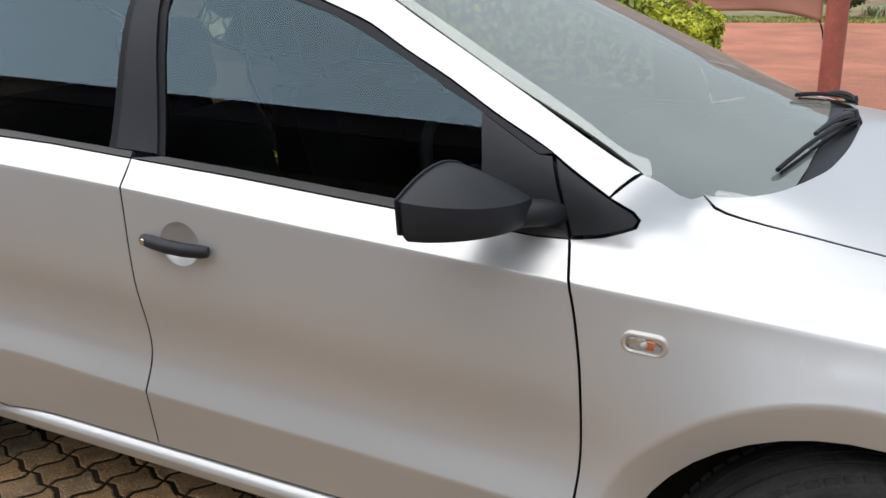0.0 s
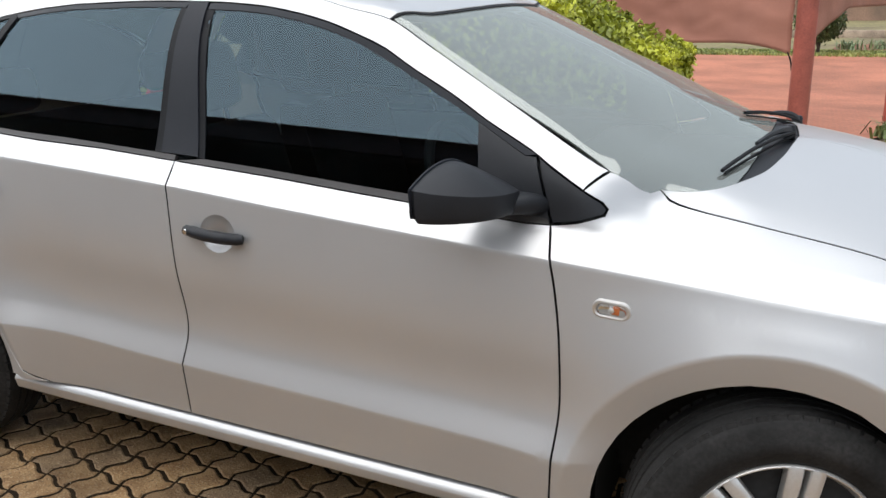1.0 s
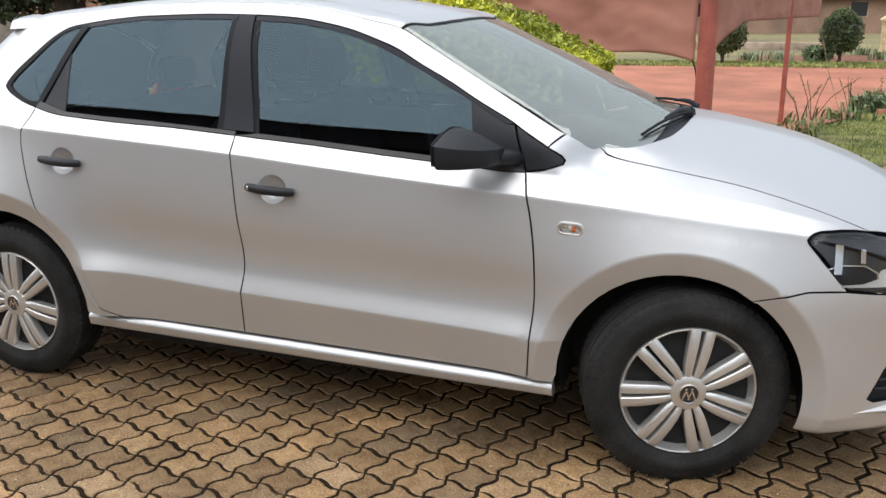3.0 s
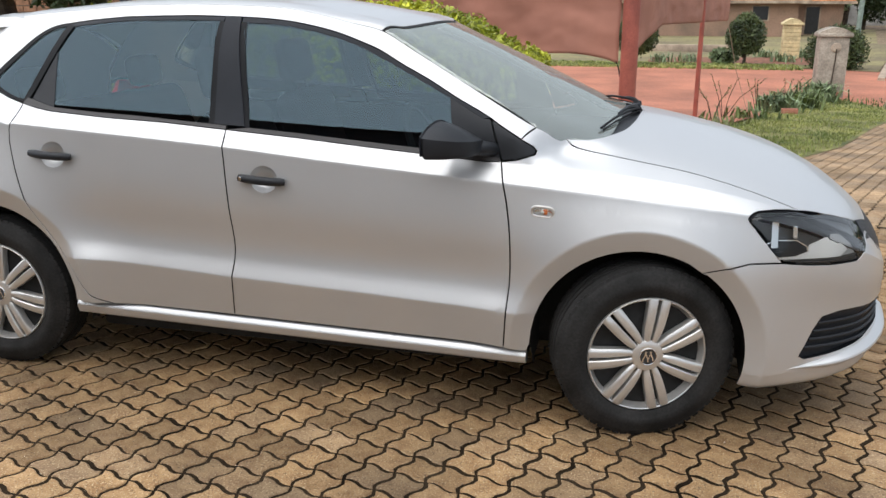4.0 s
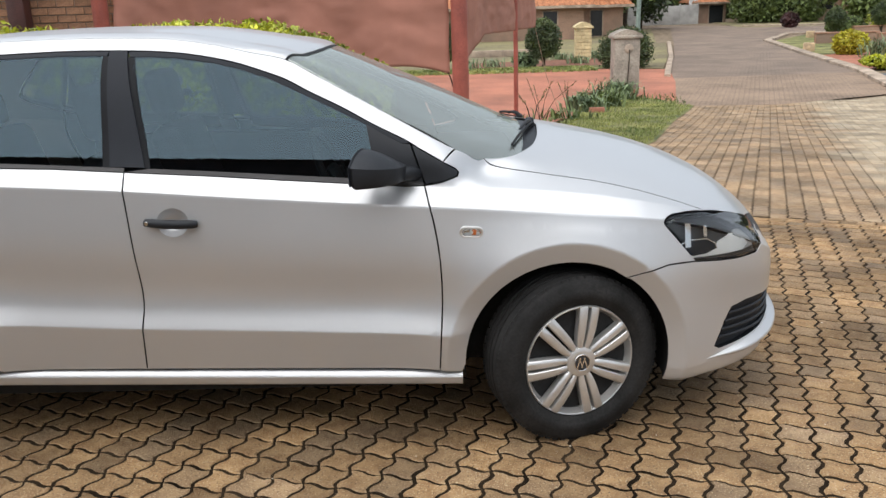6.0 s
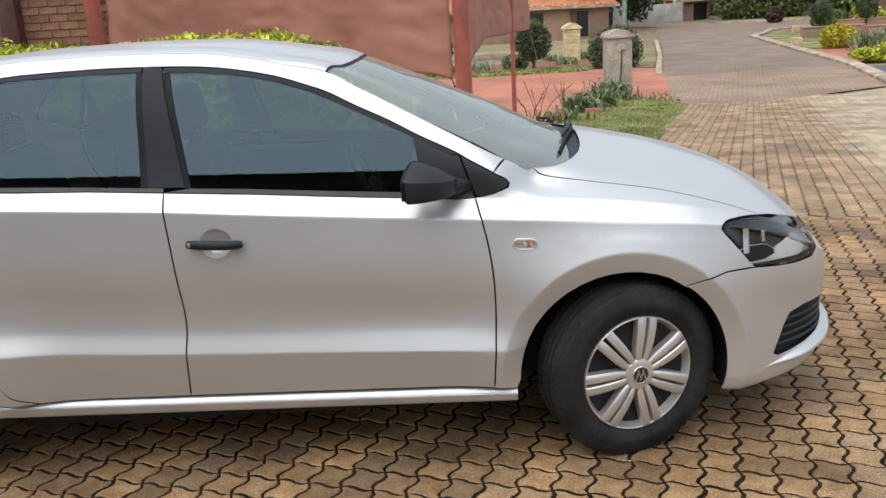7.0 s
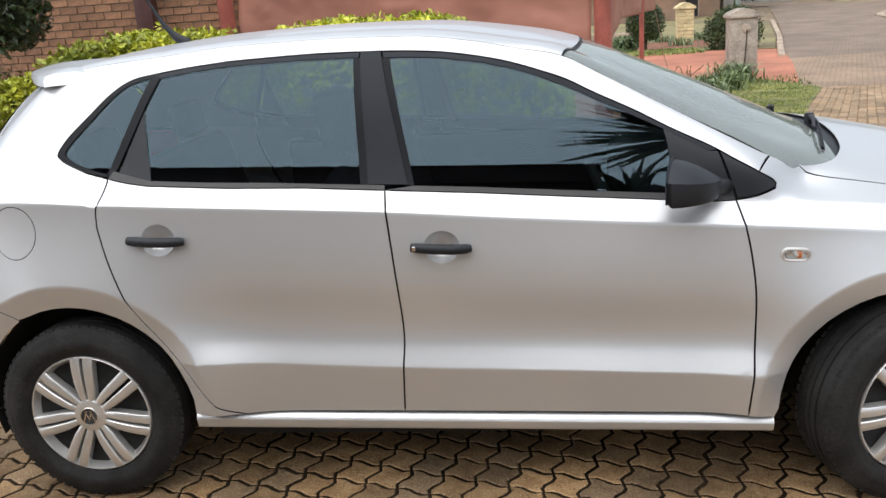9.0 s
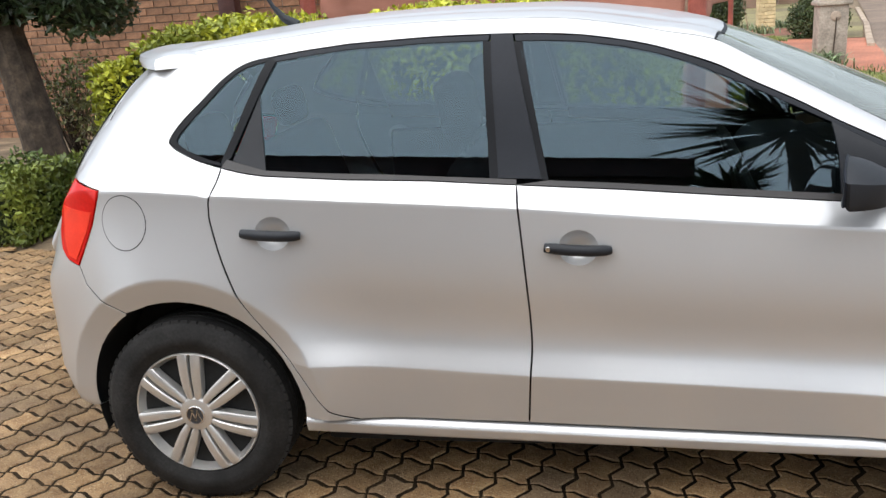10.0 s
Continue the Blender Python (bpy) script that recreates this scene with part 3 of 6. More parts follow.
skin_panel("scuttle_panel", [("y", 2.296, .548), ("y", 2.308, .50), ("y", 2.320, .40), ("y", 2.331, .25), ("v", 2.335, 12.0), ("v", 2.44, 12.0), ("y", 2.43, .15), ("y", 2.41, .32), ("y", 2.37, .46), ("y", 2.32, .54)], PLASTIC, car, middle=True, gap=0, lift=-.012, label="black plastic scuttle panel under the wipers")

# side glazing and its black trim
def trim(name, points, mat, side, lift=-.002, label="", depth=.012, gap=.0008, facing=None):
    return skin_panel(name, zs(points), mat, car, side, gap=gap, depth=depth, lift=lift, label=label, facing=facing)


def pane_facing(p, side):
    """Door glass is a smooth part of a drum: it leans in, a little more towards the roof."""
    a = radians(18 + 12 * (p.z - 1))
    return Vector((0, side * math.cos(a), math.sin(a)))


for side in (-1, 1):
    glass_r = [(.292, 1.306), (.40, 1.319), (.507, 1.328), (.745, 1.333), (.893, 1.331), (.916, .983), (.637, 1.001), (.45, 1.010), (.287, 1.021), (.272, 1.105), (.256, 1.226)]
    glass_f = [(1.004, 1.325), (1.08, 1.322), (1.162, 1.315), (1.273, 1.297), (1.354, 1.277), (1.439, 1.249), (1.546, 1.203), (1.65, 1.154), (1.782, 1.090), (1.795, 1.013), (1.80, .919), (1.5, .941), (1.25, .961), (1.074, .973)]
    glass_q = curve([(.146, 1.046), (.098, 1.058), (.045, 1.078), (.010, 1.097), (.0045, 1.110), (.022, 1.135), (.076, 1.190), (.135, 1.250), (.180, 1.284), (.225, 1.300), (.258, 1.305)])
    trim("rear_door_glass", glass_r, TINT, side, -.006, "smoked rear door glass reflecting sky and eaves", .004, gap=-.009, facing=pane_facing)
    trim("front_door_glass", glass_f, TINT, side, -.006, "smoked front door glass reflecting sky and a spiky plant", .004, gap=-.009, facing=pane_facing)
    trim("quarter_glass", glass_q, TINT, side, -.006, "", .004, gap=-.009, facing=pane_facing)
    low = [p for p in DLO_LOW if p[0] <= 1.97]
    front_low, rear_low = [p for p in low if p[0] >= .989], [p for p in low if .152 <= p[0] <= .989]
    trim("belt_moulding", front_low + [(1.074, .973), (1.25, .961), (1.5, .941), (1.80, .919), (1.96, .906)], BELT, side, .002)
    trim("belt_moulding", rear_low + [(.168, 1.052), (.287, 1.021), (.45, 1.010), (.637, 1.001), (.916, .983), (.989, .978)], BELT, side, .002)
    trim("upper_window_frame", [(1.047, 1.340), (1.162, 1.330), (1.274, 1.311), (1.354, 1.292), (1.44, 1.264), (1.515, 1.236), (1.599, 1.193), (1.704, 1.143), (1.805, 1.089), (1.925, 1.031),
                                (1.90, 1.028), (1.782, 1.090), (1.65, 1.154), (1.546, 1.203), (1.439, 1.249), (1.354, 1.277), (1.273, 1.297), (1.162, 1.315), (1.08, 1.322), (1.004, 1.325), (.984, 1.326), (.980, 1.342)], TRIM, side)
    trim("upper_window_frame", [(.273, 1.317), (.387, 1.331), (.507, 1.341), (.745, 1.347), (.912, 1.345), (.909, 1.330), (.893, 1.331), (.745, 1.333), (.507, 1.328), (.40, 1.319), (.292, 1.306), (.276, 1.304)], TRIM, side)
    trim("pillar_trim", [(.893, 1.331), (.922, 1.331), (.948, .981), (.916, .983)], RUBBER, side, -.003)
    trim("pillar_trim", [(.914, 1.345), (.976, 1.342), (1.056, .976), (.940, .982)], TRIM, side, .001, "satin black pillar cover")
    trim("pillar_trim", [(.968, 1.327), (1.004, 1.325), (1.074, .973), (1.046, .975)], RUBBER, side, -.003)
    trim("window_divider", [(.273, 1.317), (.292, 1.306), (.256, 1.226), (.180, 1.055), (.155, 1.034), (.150, 1.046), (.258, 1.303)], RUBBER, side, .001)
    trim("corner_trim", [(.253, 1.218), (.272, 1.105), (.287, 1.021), (.184, 1.048)], PLASTIC, side, -.003)
    trim("quarter_seal", curve(DLO_LOW[13:] + DLO_TOP[:8])[4:-8] + glass_q[::-1] + [(.152, 1.036)], RUBBER, side, -.001)
    trim("mirror_sail", [(1.782, 1.090), (1.90, 1.028), (1.925, 1.026), (1.968, .898), (1.80, .917), (1.795, 1.013)], PLASTIC, side, 0, "black plastic corner piece behind the mirror")
    trim("wing_corner_trim", [(1.932, 1.024), (1.964, 1.004), (2.033, .965), (2.070, .942), (2.080, .930), (2.076, .921), (2.025, .906), (1.974, .898)], PLASTIC, side, 0)

# lamps
SMOKE = material("dark_lamp_housing", (.034, .036, .040), rough=.30, vary=.2, fine=40)
CHROME = material("lamp_chrome", (.80, .80, .82), rough=.12, metal=1.0, vary=.02)
LAMP_SILVER = material("bright_lamp_silver", (.80, .80, .79), rough=.3, metal=.25, vary=.04)
LAMP_GREY = material("grey_lamp_silver", (.42, .42, .42), rough=.35, metal=.3, vary=.05)
RED = material("red_lamp_plastic", (.62, .010, .006), rough=.22, vary=.1, fine=90, coat=.0, spec=.16)
RED2 = material("bright_red_reflector", (.90, .045, .018), rough=.26, vary=.15, fine=300, coat=.0, spec=.2, bump=.3, bump_scale=260)
AMBER = material("amber_bulb", (.70, .20, .06), rough=.25, vary=.1)
for side in (-1, 1):
    lamp = skin_panel("headlight", LAMPS, LENS, car, side, gap=.003, depth=.03, lift=-.001, label="clear headlight with dark housing and chrome reflector")
    lamp.visible_shadow = False
    skin_panel("headlight_housing", LAMPS, SMOKE, lamp, side, gap=.004, depth=.02, lift=-.022)
    skin_panel("headlight_seal", zs([(2.763, .739), (2.759, .749), (2.764, .757), (2.774, .763), (2.790, .7665), (2.842, .767), (2.88, .764), (2.917, .7575)]) + [("y", 3.007, .557), ("y", 3.07, .494), ("y", 3.132, .411), ("y", 3.126, .411), ("y", 3.067, .488), ("y", 3.003, .550)] + zs([(2.915, .753), (2.88, .759), (2.842, .762), (2.791, .7615), (2.777, .758), (2.769, .753), (2.765, .748), (2.768, .741)]), RUBBER, lamp, side, gap=0, depth=.006, lift=-.002)
    # silver reflector floor, grey end bowl and dark projector behind the lens
    skin_panel("reflector_floor", zs([(2.862, .6225), (2.93, .622), (3.0, .622), (3.06, .621), (3.085, .64), (3.05, .672), (3.018, .688), (2.994, .681), (2.956, .666), (2.950, .648), (2.90, .637), (2.852, .636)]), LAMP_SILVER, lamp, side, gap=0, depth=.006, lift=-.012)
    skin_panel("end_reflector", zs([(3.03, .697), (3.06, .690), (3.10, .658), (3.112, .625), (3.065, .621), (3.088, .64), (3.052, .674), (3.02, .690)]), LAMP_GREY, lamp, side, gap=0, depth=.006, lift=-.014)
    skin_panel("projector", zs([(2.807, .668), (2.851, .682), (2.908, .681), (2.940, .662), (2.944, .646), (2.909, .633), (2.858, .630)]), TRIM, lamp, side, gap=0, depth=.012, lift=-.006)
    skin_panel("projector_edge", zs([(2.806, .671), (2.851, .6855), (2.908, .6845), (2.944, .664), (2.948, .645), (2.944, .6455), (2.940, .662), (2.908, .681), (2.851, .682), (2.807, .668)]), CHROME, lamp, side, gap=0, depth=.003, lift=-.005)
    for x0, x1, z0, z1 in ((2.828, 2.848, .660, .740), (2.893, 2.906, .690, .730)):
        skin_panel("light_guide", zs([(x0, z1), (x1, z1 - .001), (x1 + .003, z0), (x0 + .003, z0)]), CHROME, lamp, side, gap=0, depth=.006, lift=-.004)
    tail = skin_panel("tail_light", TAILS, RED, car, side, gap=.002, depth=.03, lift=.004, label="red tail light with a brighter reflector")
    skin_panel("reflector", zs([(-.39, .925), (-.255, .918), (-.278, .862), (-.335, .768), (-.375, .776), (-.392, .83)]), RED2, tail, side, depth=.002, lift=.0065)
    # side repeater: an oval bezel, a bright bowl, an orange bulb and a clear lens
    at = Matrix.Translation(skin_point(2.119, v_at_z(2.119, .747), side)) @ pose(0, 0, 0, -4 * side, 3.4, 0)

    def oval(rx, rz, n=40):
        flat_part = rx - rz
        return [(math.copysign(flat_part, math.cos(q)) + rz * math.cos(q), rz * math.sin(q)) for q in [2 * math.pi * (k + .5) / n for k in range(n)]]

    def oval_stack(levels):
        bm = bmesh.new()
        rings = [[bm.verts.new(at @ Vector((px, side * d, pz))) for px, pz in oval(rx, rz)] for rx, rz, d in levels]
        for p, q in zip(rings, rings[1:]):
            for i in range(len(p)):
                bm.faces.new((p[i], p[(i + 1) % len(p)], q[(i + 1) % len(p)], q[i]))
        return bm, rings

    bm, rings = oval_stack([(.0305, .0115, -.004), (.0310, .0120, .0040), (.0345, .0155, .0058), (.0385, .0185, .0050), (.0400, .0200, -.004)])
    rep = part("side_repeater", bm, COVER, car, "clear oval side indicator with amber bulb")
    bm, rings = oval_stack([(.0308, .0118, .0030), (.0270, .0090, .0008), (.0200, .0050, .0002)])
    bm.faces.new(rings[-1])
    part("repeater_reflector", bm, CHROME, rep)
    bm = bmesh.new()
    bmesh.ops.create_uvsphere(bm, u_segments=14, v_segments=10, radius=.0062, matrix=at @ Matrix.Translation((.0, side * .0035, 0)) @ Matrix.Diagonal((1, .5, 1, 1)))
    part("bulb", bm, LAMP_SILVER, rep)
    bm = bmesh.new()
    box(bm, (.002, side * .002 - .0012, -.0085), (.016, side * .002 + .0012, .0065), .001, at)
    part("bulb_holder", bm, AMBER, rep, "orange bulb holder")
    bm, rings = oval_stack([(.0309, .0119, .0036), (.0270, .0085, .0072), (.0190, .0040, .0082)])
    bm.faces.new(rings[-1])
    part("repeater_lens", bm, LENS, rep).visible_shadow = False

# door handles: a scooped cup with a grip over it, a lock on the front one
for side in (-1, 1):
    for x, z, lock in ((1.149, .806, True), (.312, .857, False)):
        v = v_at_z(x, z)
        n = skin_normal(x, v, side)
        base = Matrix.Translation(skin_point(x, v, side)) @ pose(0, 0, 0, 0, 3.0, 0)
        bm = bmesh.new()
        rings = []
        for r, d in ((.0, .036), (.35, .034), (.60, .028), (.78, .019), (.90, .009), (.97, .0025), (1.01, .0004)):
            ring = []
            for a in [2 * math.pi * k / 32 for k in range(32)]:
                px, pz = x + math.cos(a) * .052 * r, z + math.sin(a) * .047 * r
                ring.append(bm.verts.new(skin_point(px, v_at_z(px, pz), side) - n * d))
            rings.append(ring)
        for a, b in zip(rings, rings[1:]):
            for k in range(32):
                bm.faces.new((a[k], a[(k + 1) % 32], b[(k + 1) % 32], b[k]))
        bmesh.ops.remove_doubles(bm, verts=bm.verts[:], dist=1e-6)
        handle = part("door_handle", bm, SILVER, DOORS[side, lock], "black grip over a scooped silver cup")
        bm = bmesh.new()
        pts = [(-.086, side * .012, 0), (-.06, side * .017, 0), (-.02, side * .022, -.001), (.03, side * .022, -.001), (.07, side * .015, 0), (.083, side * .009, 0)]
        tube(bm, [base @ Vector(p) for p in pts], .0125, 14, [.0125, .0145, .0148, .0148, .0140, .0110])
        part("grip", bm, PLASTIC, handle)
        if lock:
            bm = bmesh.new()
            lathe(bm, [(.0, side * .0285), (.0062, side * .0285), (.0075, side * .026), (.0075, side * .02)], 20, base @ Matrix.Translation((-.077, 0, 0)))
            part("key_lock", bm, CHROME, handle)
    # fuel flap, a thin round seam on the driver's side
    if side < 0:
        ring = [(-.148 + .076 * math.cos(a), .889 + .080 * math.sin(a)) for a in [2 * math.pi * k / 40 for k in range(40)]]
        inner = [(-.148 + .0735 * math.cos(a), .889 + .0775 * math.sin(a)) for a in [2 * math.pi * k / 40 for k in range(40)]]
        flap = skin_panel("fuel_flap", zs(ring), RUBBER, car, side, gap=0, depth=.001, lift=.0004, label="round silver fuel flap")
        skin_panel("flap_lid", zs(inner), SILVER, flap, side, gap=0, depth=.001, lift=.0012)

# mirrors
def loft(bm, sections, sides=28, power=3.2):
    """Rounded boxes lofted along y: each section is (y, x0, x1, z0, z1)."""
    rings = []
    for y, x0, x1, z0, z1 in sections:
        cx, cz, a, c = (x0 + x1) / 2, (z0 + z1) / 2, (x1 - x0) / 2, (z1 - z0) / 2
        ring = []
        for k in range(sides):
            t = 2 * math.pi * k / sides
            ct, st = math.cos(t), math.sin(t)
            ring.append(bm.verts.new((cx + a * math.copysign(abs(ct) ** (2 / power), ct), y, cz + c * math.copysign(abs(st) ** (2 / power), st))))
        rings.append(ring)
    for p, q in zip(rings, rings[1:]):
        for k in range(sides):
            bm.faces.new((p[k], p[(k + 1) % sides], q[(k + 1) % sides], q[k]))
    bm.faces.new(rings[0])
    bm.faces.new(rings[-1][::-1])


MIRROR = material("mirror_silvering", (.85, .86, .88), rough=.02, metal=1.0, vary=.01)
SHELL_REAR = [(1.753, .946, .994), (1.757, .925, 1.005), (1.764, .895, 1.019), (1.774, .862, 1.030), (1.785, .828, 1.033), (1.797, .795, 1.023), (1.805, .772, 1.006)]
SHELL_FRONT = [(1.762, .949, .994), (1.800, .941, .989), (1.838, .922, .984), (1.872, .893, .979), (1.898, .855, .975), (1.912, .812, .972), (1.914, .775, .970)]
def smooth_run(points, n=4):
    """More points along a run in space, on a smooth curve."""
    p = [points[0]] + list(points) + [points[-1]]
    out = []
    for a, b, c, d in zip(p, p[1:], p[2:], p[3:]):
        for k in range(n):
            t = k / n
            out.append(tuple(.5 * (2 * b[i] + (c[i] - a[i]) * t + (2 * a[i] - 5 * b[i] + 4 * c[i] - d[i]) * t * t + (3 * b[i] - a[i] - 3 * c[i] + d[i]) * t ** 3) for i in (0, 1, 2)))
    return out + [points[-1]]


SHELL_REAR, SHELL_FRONT = smooth_run(SHELL_REAR), smooth_run(SHELL_FRONT)
for side in (-1, 1):
    bm = bmesh.new()
    n = 8
    grid = []                                        # rows from the rear rim over the cap's crease, down the flank and under
    for (xr, yr, zr), (xf, yf, zf) in zip(SHELL_REAR, SHELL_FRONT):
        col = []
        for k in range(n + 1):
            t = k / n
            col.append((xr + (xf - xr) * t, yr + (yf - yr) * t, zf + (zr - zf) * (1 - t ** 1.7)))
        cx, cy = 1.83, .84
        for f, z in ((1.006, zf - .004), (1.004, zf - .025), (.985, .941), (.965, .931), (.93, .927)):
            col.append((cx + (xf - cx) * f, cy + (yf - cy) * f, z))
        for t in (.4, .8, 1.0):
            col.append((cx + (xf - cx) * .93 * (1 - t) + (xr + .004 - cx) * t, cy + (yf - cy) * .93 * (1 - t) + (yr - .006 - cy) * t, .928 + .008 * t ** 3))
        col.append((xr, yr - .005, .942))
        grid.append([bm.verts.new((x, side * y, z)) for x, y, z in col])
    for p, q in zip(grid, grid[1:]):
        for i in range(len(p) - 1):
            bm.faces.new((p[i], p[i + 1], q[i + 1], q[i]))
    for col in (grid[0], grid[-1]):
        bm.faces.new(col)
    bm.faces.new([c[0] for c in grid] + [c[-1] for c in grid][::-1])
    mirror = part("wing_mirror", bm, PLASTIC, car, "black grained plastic wing mirror")
    bm = bmesh.new()
    rim = [Vector((x - .002, side * (y + .001), z + .001)) for x, y, z in SHELL_REAR] + [Vector((x - .002, side * (y - .003), .938)) for x, y, z in SHELL_REAR[::-1]]
    tube(bm, rim + rim[:1], .0032, 6)
    part("mirror_rim", bm, TRIM, mirror)
    bm = bmesh.new()
    loft(bm, [(side * y, *r) for y, *r in ((.725, 1.870, 1.965, .905, .955), (.75, 1.868, 1.955, .912, .962), (.775, 1.860, 1.938, .918, .962), (.80, 1.85, 1.91, .920, .955))], 20, 2.6)
    part("mirror_arm", bm, PLASTIC, mirror)
    bm = bmesh.new()
    loft(bm, [(side * y, x0 - .004, x0 + .004, z0, z1) for y, x0, z0, z1 in ((.785, 1.799, .942, 1.006), (.83, 1.783, .938, 1.034), (.88, 1.768, .938, 1.026), (.93, 1.756, .944, .992))], 20, 3)
    part("mirror_glass", bm, MIRROR, mirror)

# wheels
def wheel(x, y, z, turn, spin, flip):
    at = pose(x, y, z, 0, 0, turn + (180 if flip else 0))
    bm = bmesh.new()
    lathe(bm, [(.02, .02), (.10, .012), (.150, .03), (.172, .0), (.176, -.04), (.186, -.058), (.190, -.062), (.190, -.055)], 48)
    bmesh.ops.transform(bm, matrix=at, verts=bm.verts[:])
    w = part("wheel", bm, DARK, car, "steel wheel with silver plastic cover")
    bm = bmesh.new()
    lathe(bm, [(.192, -.058), (.1975, -.074), (.203, -.080), (.208, -.083), (.225, -.0885), (.228, -.0905), (.250, -.0890), (.253, -.0875), (.272, -.0825), (.284, -.0755), (.2915, -.066),
               (.2945, -.058), (.2962, -.045), (.2965, -.030), (.2905, -.029), (.2905, -.023), (.2970, -.022), (.2975, -.003), (.2912, -.002), (.2912, .004), (.2975, .005),
               (.2970, .022), (.2905, .023), (.2905, .029), (.2962, .03), (.2945, .058), (.284, .0755), (.25, .088), (.21, .082), (.184, .058)], 96, closed=True)
    bmesh.ops.transform(bm, matrix=at, verts=bm.verts[:])
    part("tyre", bm, TYRE, w, "worn black tyre with dusty sidewall")
    bm = bmesh.new()
    for k in range(64):
        for s in (-1, 1):
            m = at @ Matrix.Rotation(2 * math.pi * (k + (.5 if s > 0 else 0)) / 64, 4, "Y") @ pose(.2876, s * .057, 0, 0, 0, -s * 20)
            box(bm, (-.006, -.013, -.0105), (.0052, .013, .0105), 0, m)
    part("tread", bm, TYRE, w)["kind"] = "stuff"
    bm = bmesh.new()
    lathe(bm, [(.178, -.052), (.1855, -.066), (.1905, -.0795), (.1940, -.0810), (.1970, -.0780), (.1980, -.070), (.193, -.060), (.184, -.050)], 84, closed=True)
    lathe(bm, [(.0, -.0905), (.034, -.0905), (.042, -.0896), (.051, -.0866), (.055, -.080), (.055, -.052)], 42)
    bmesh.ops.transform(bm, matrix=at, verts=bm.verts[:])
    cover = part("wheel_cover", bm, COVER, w, "silver seven double-spoke wheel cover")
    # a closed black disc gives the gaps between spokes their shade
    bm = bmesh.new()
    lathe(bm, [(.055, -.056), (.10, -.052), (.15, -.050), (.180, -.054)], 60)
    bmesh.ops.transform(bm, matrix=at, verts=bm.verts[:])
    part("cover_back", bm, DARK, w, "black disc as the shade behind the spokes")
    for k in range(7):
        for s in (-1, 1):
            bm = bmesh.new()
            m = at @ Matrix.Rotation(radians(spin + k * 360 / 7), 4, "Y")
            prof = [(.036, .0014, .0160, -.0850), (.060, .0024, .0255, -.0882), (.085, .0032, .0305, -.0900), (.115, .0038, .0335, -.0905), (.150, .0044, .0355, -.0890), (.178, .0048, .0370, -.0855), (.193, .0052, .0385, -.0815)]
            rings = []
            for r, a, b, y in prof:
                rings.append([bm.verts.new(m @ Vector((r, yy, s * q))) for q, yy in ((a, y + .010), (a + .0010, y + .0030), (a + .0040, y + .0004), ((a + b) / 2, y), (b - .0060, y + .0008), (b - .0012, y + .0045), (b, y + .012), (b - .001, y + .032), (a + .001, y + .032))])
            for p, q in zip(rings, rings[1:]):
                for i in range(9):
                    bm.faces.new((p[i], p[(i + 1) % 9], q[(i + 1) % 9], q[i]))
            bm.faces.new(rings[0])
            bm.faces.new(rings[-1][::-1])
            part("spoke", bm, COVER, w)
    bm = bmesh.new()
    lathe(bm, [(.0, -.0925), (.0255, -.0925), (.0265, -.091), (.0265, -.082)], 30)
    bmesh.ops.transform(bm, matrix=at, verts=bm.verts[:])
    part("centre_cap", bm, SMOKE, w)
    bm = bmesh.new()
    lathe(bm, [(.0258, -.088), (.0262, -.0942), (.0285, -.0948), (.0302, -.0915), (.0302, -.082)], 36)
    for q, a in ((-.0125, 20), (-.0042, -20), (.0042, 20), (.0125, -20)):
        box(bm, (-.0019, -.0942, -.0185), (.0019, -.0905, .0185), 0, pose(q, 0, 0, 0, a, 0))
    bmesh.ops.transform(bm, matrix=at, verts=bm.verts[:])
    part("cap_ring", bm, CHROME, w, "bright ring and plain bars on the centre cap")
    bm = bmesh.new()
    lathe(bm, [(.03, -.01), (.125, -.012), (.128, .006), (.03, .008)], 40, closed=True)
    bmesh.ops.transform(bm, matrix=at, verts=bm.verts[:])
    part("brake_disc", bm, DARK, w)


wheel(0, -.722, .2975, 0, -90, False)
wheel(2.452, -.735, .2900, 18, -80, False)
wheel(0, .722, .2975, 0, 10, True)
wheel(2.496, .735, .2900, 18, 40, True)

# arch liners, floor pan
for k, (cx, cz, lip, edge) in enumerate(ARCHES):
    for side in (-1, 1):
        bm = bmesh.new()
        pts = [(math.cos(a), math.sin(a)) for a in np.linspace(-.28, math.pi + .28, 30)]
        rows = [[bm.verts.new((cx + c * r, side * y, cz + s * r)) for c, s in pts] for r, y in ((lip + .008, .738), (lip + .010, .715), (lip + .014, .70), (lip + .02, .48))]
        for a, b in zip(rows, rows[1:]):
            for i in range(len(pts) - 1):
                bm.faces.new((a[i], a[i + 1], b[i + 1], b[i]))
        bm.faces.new(rows[-1])
        part("wheel_arch_liner", bm, DARK, car)
bm = bmesh.new()
box(bm, (.36, -.68, .150), (2.06, .68, .232), .02)
part("floor_pan", bm, DARK, car)
bm = bmesh.new()
box(bm, (-.45, -.47, .18), (.36, .47, .30), .02)
part("spare_wheel_well", bm, DARK, car)
bm = bmesh.new()
box(bm, (2.05, -.47, .16), (3.1, .47, .30), .02)
part("engine_undertray", bm, DARK, car)

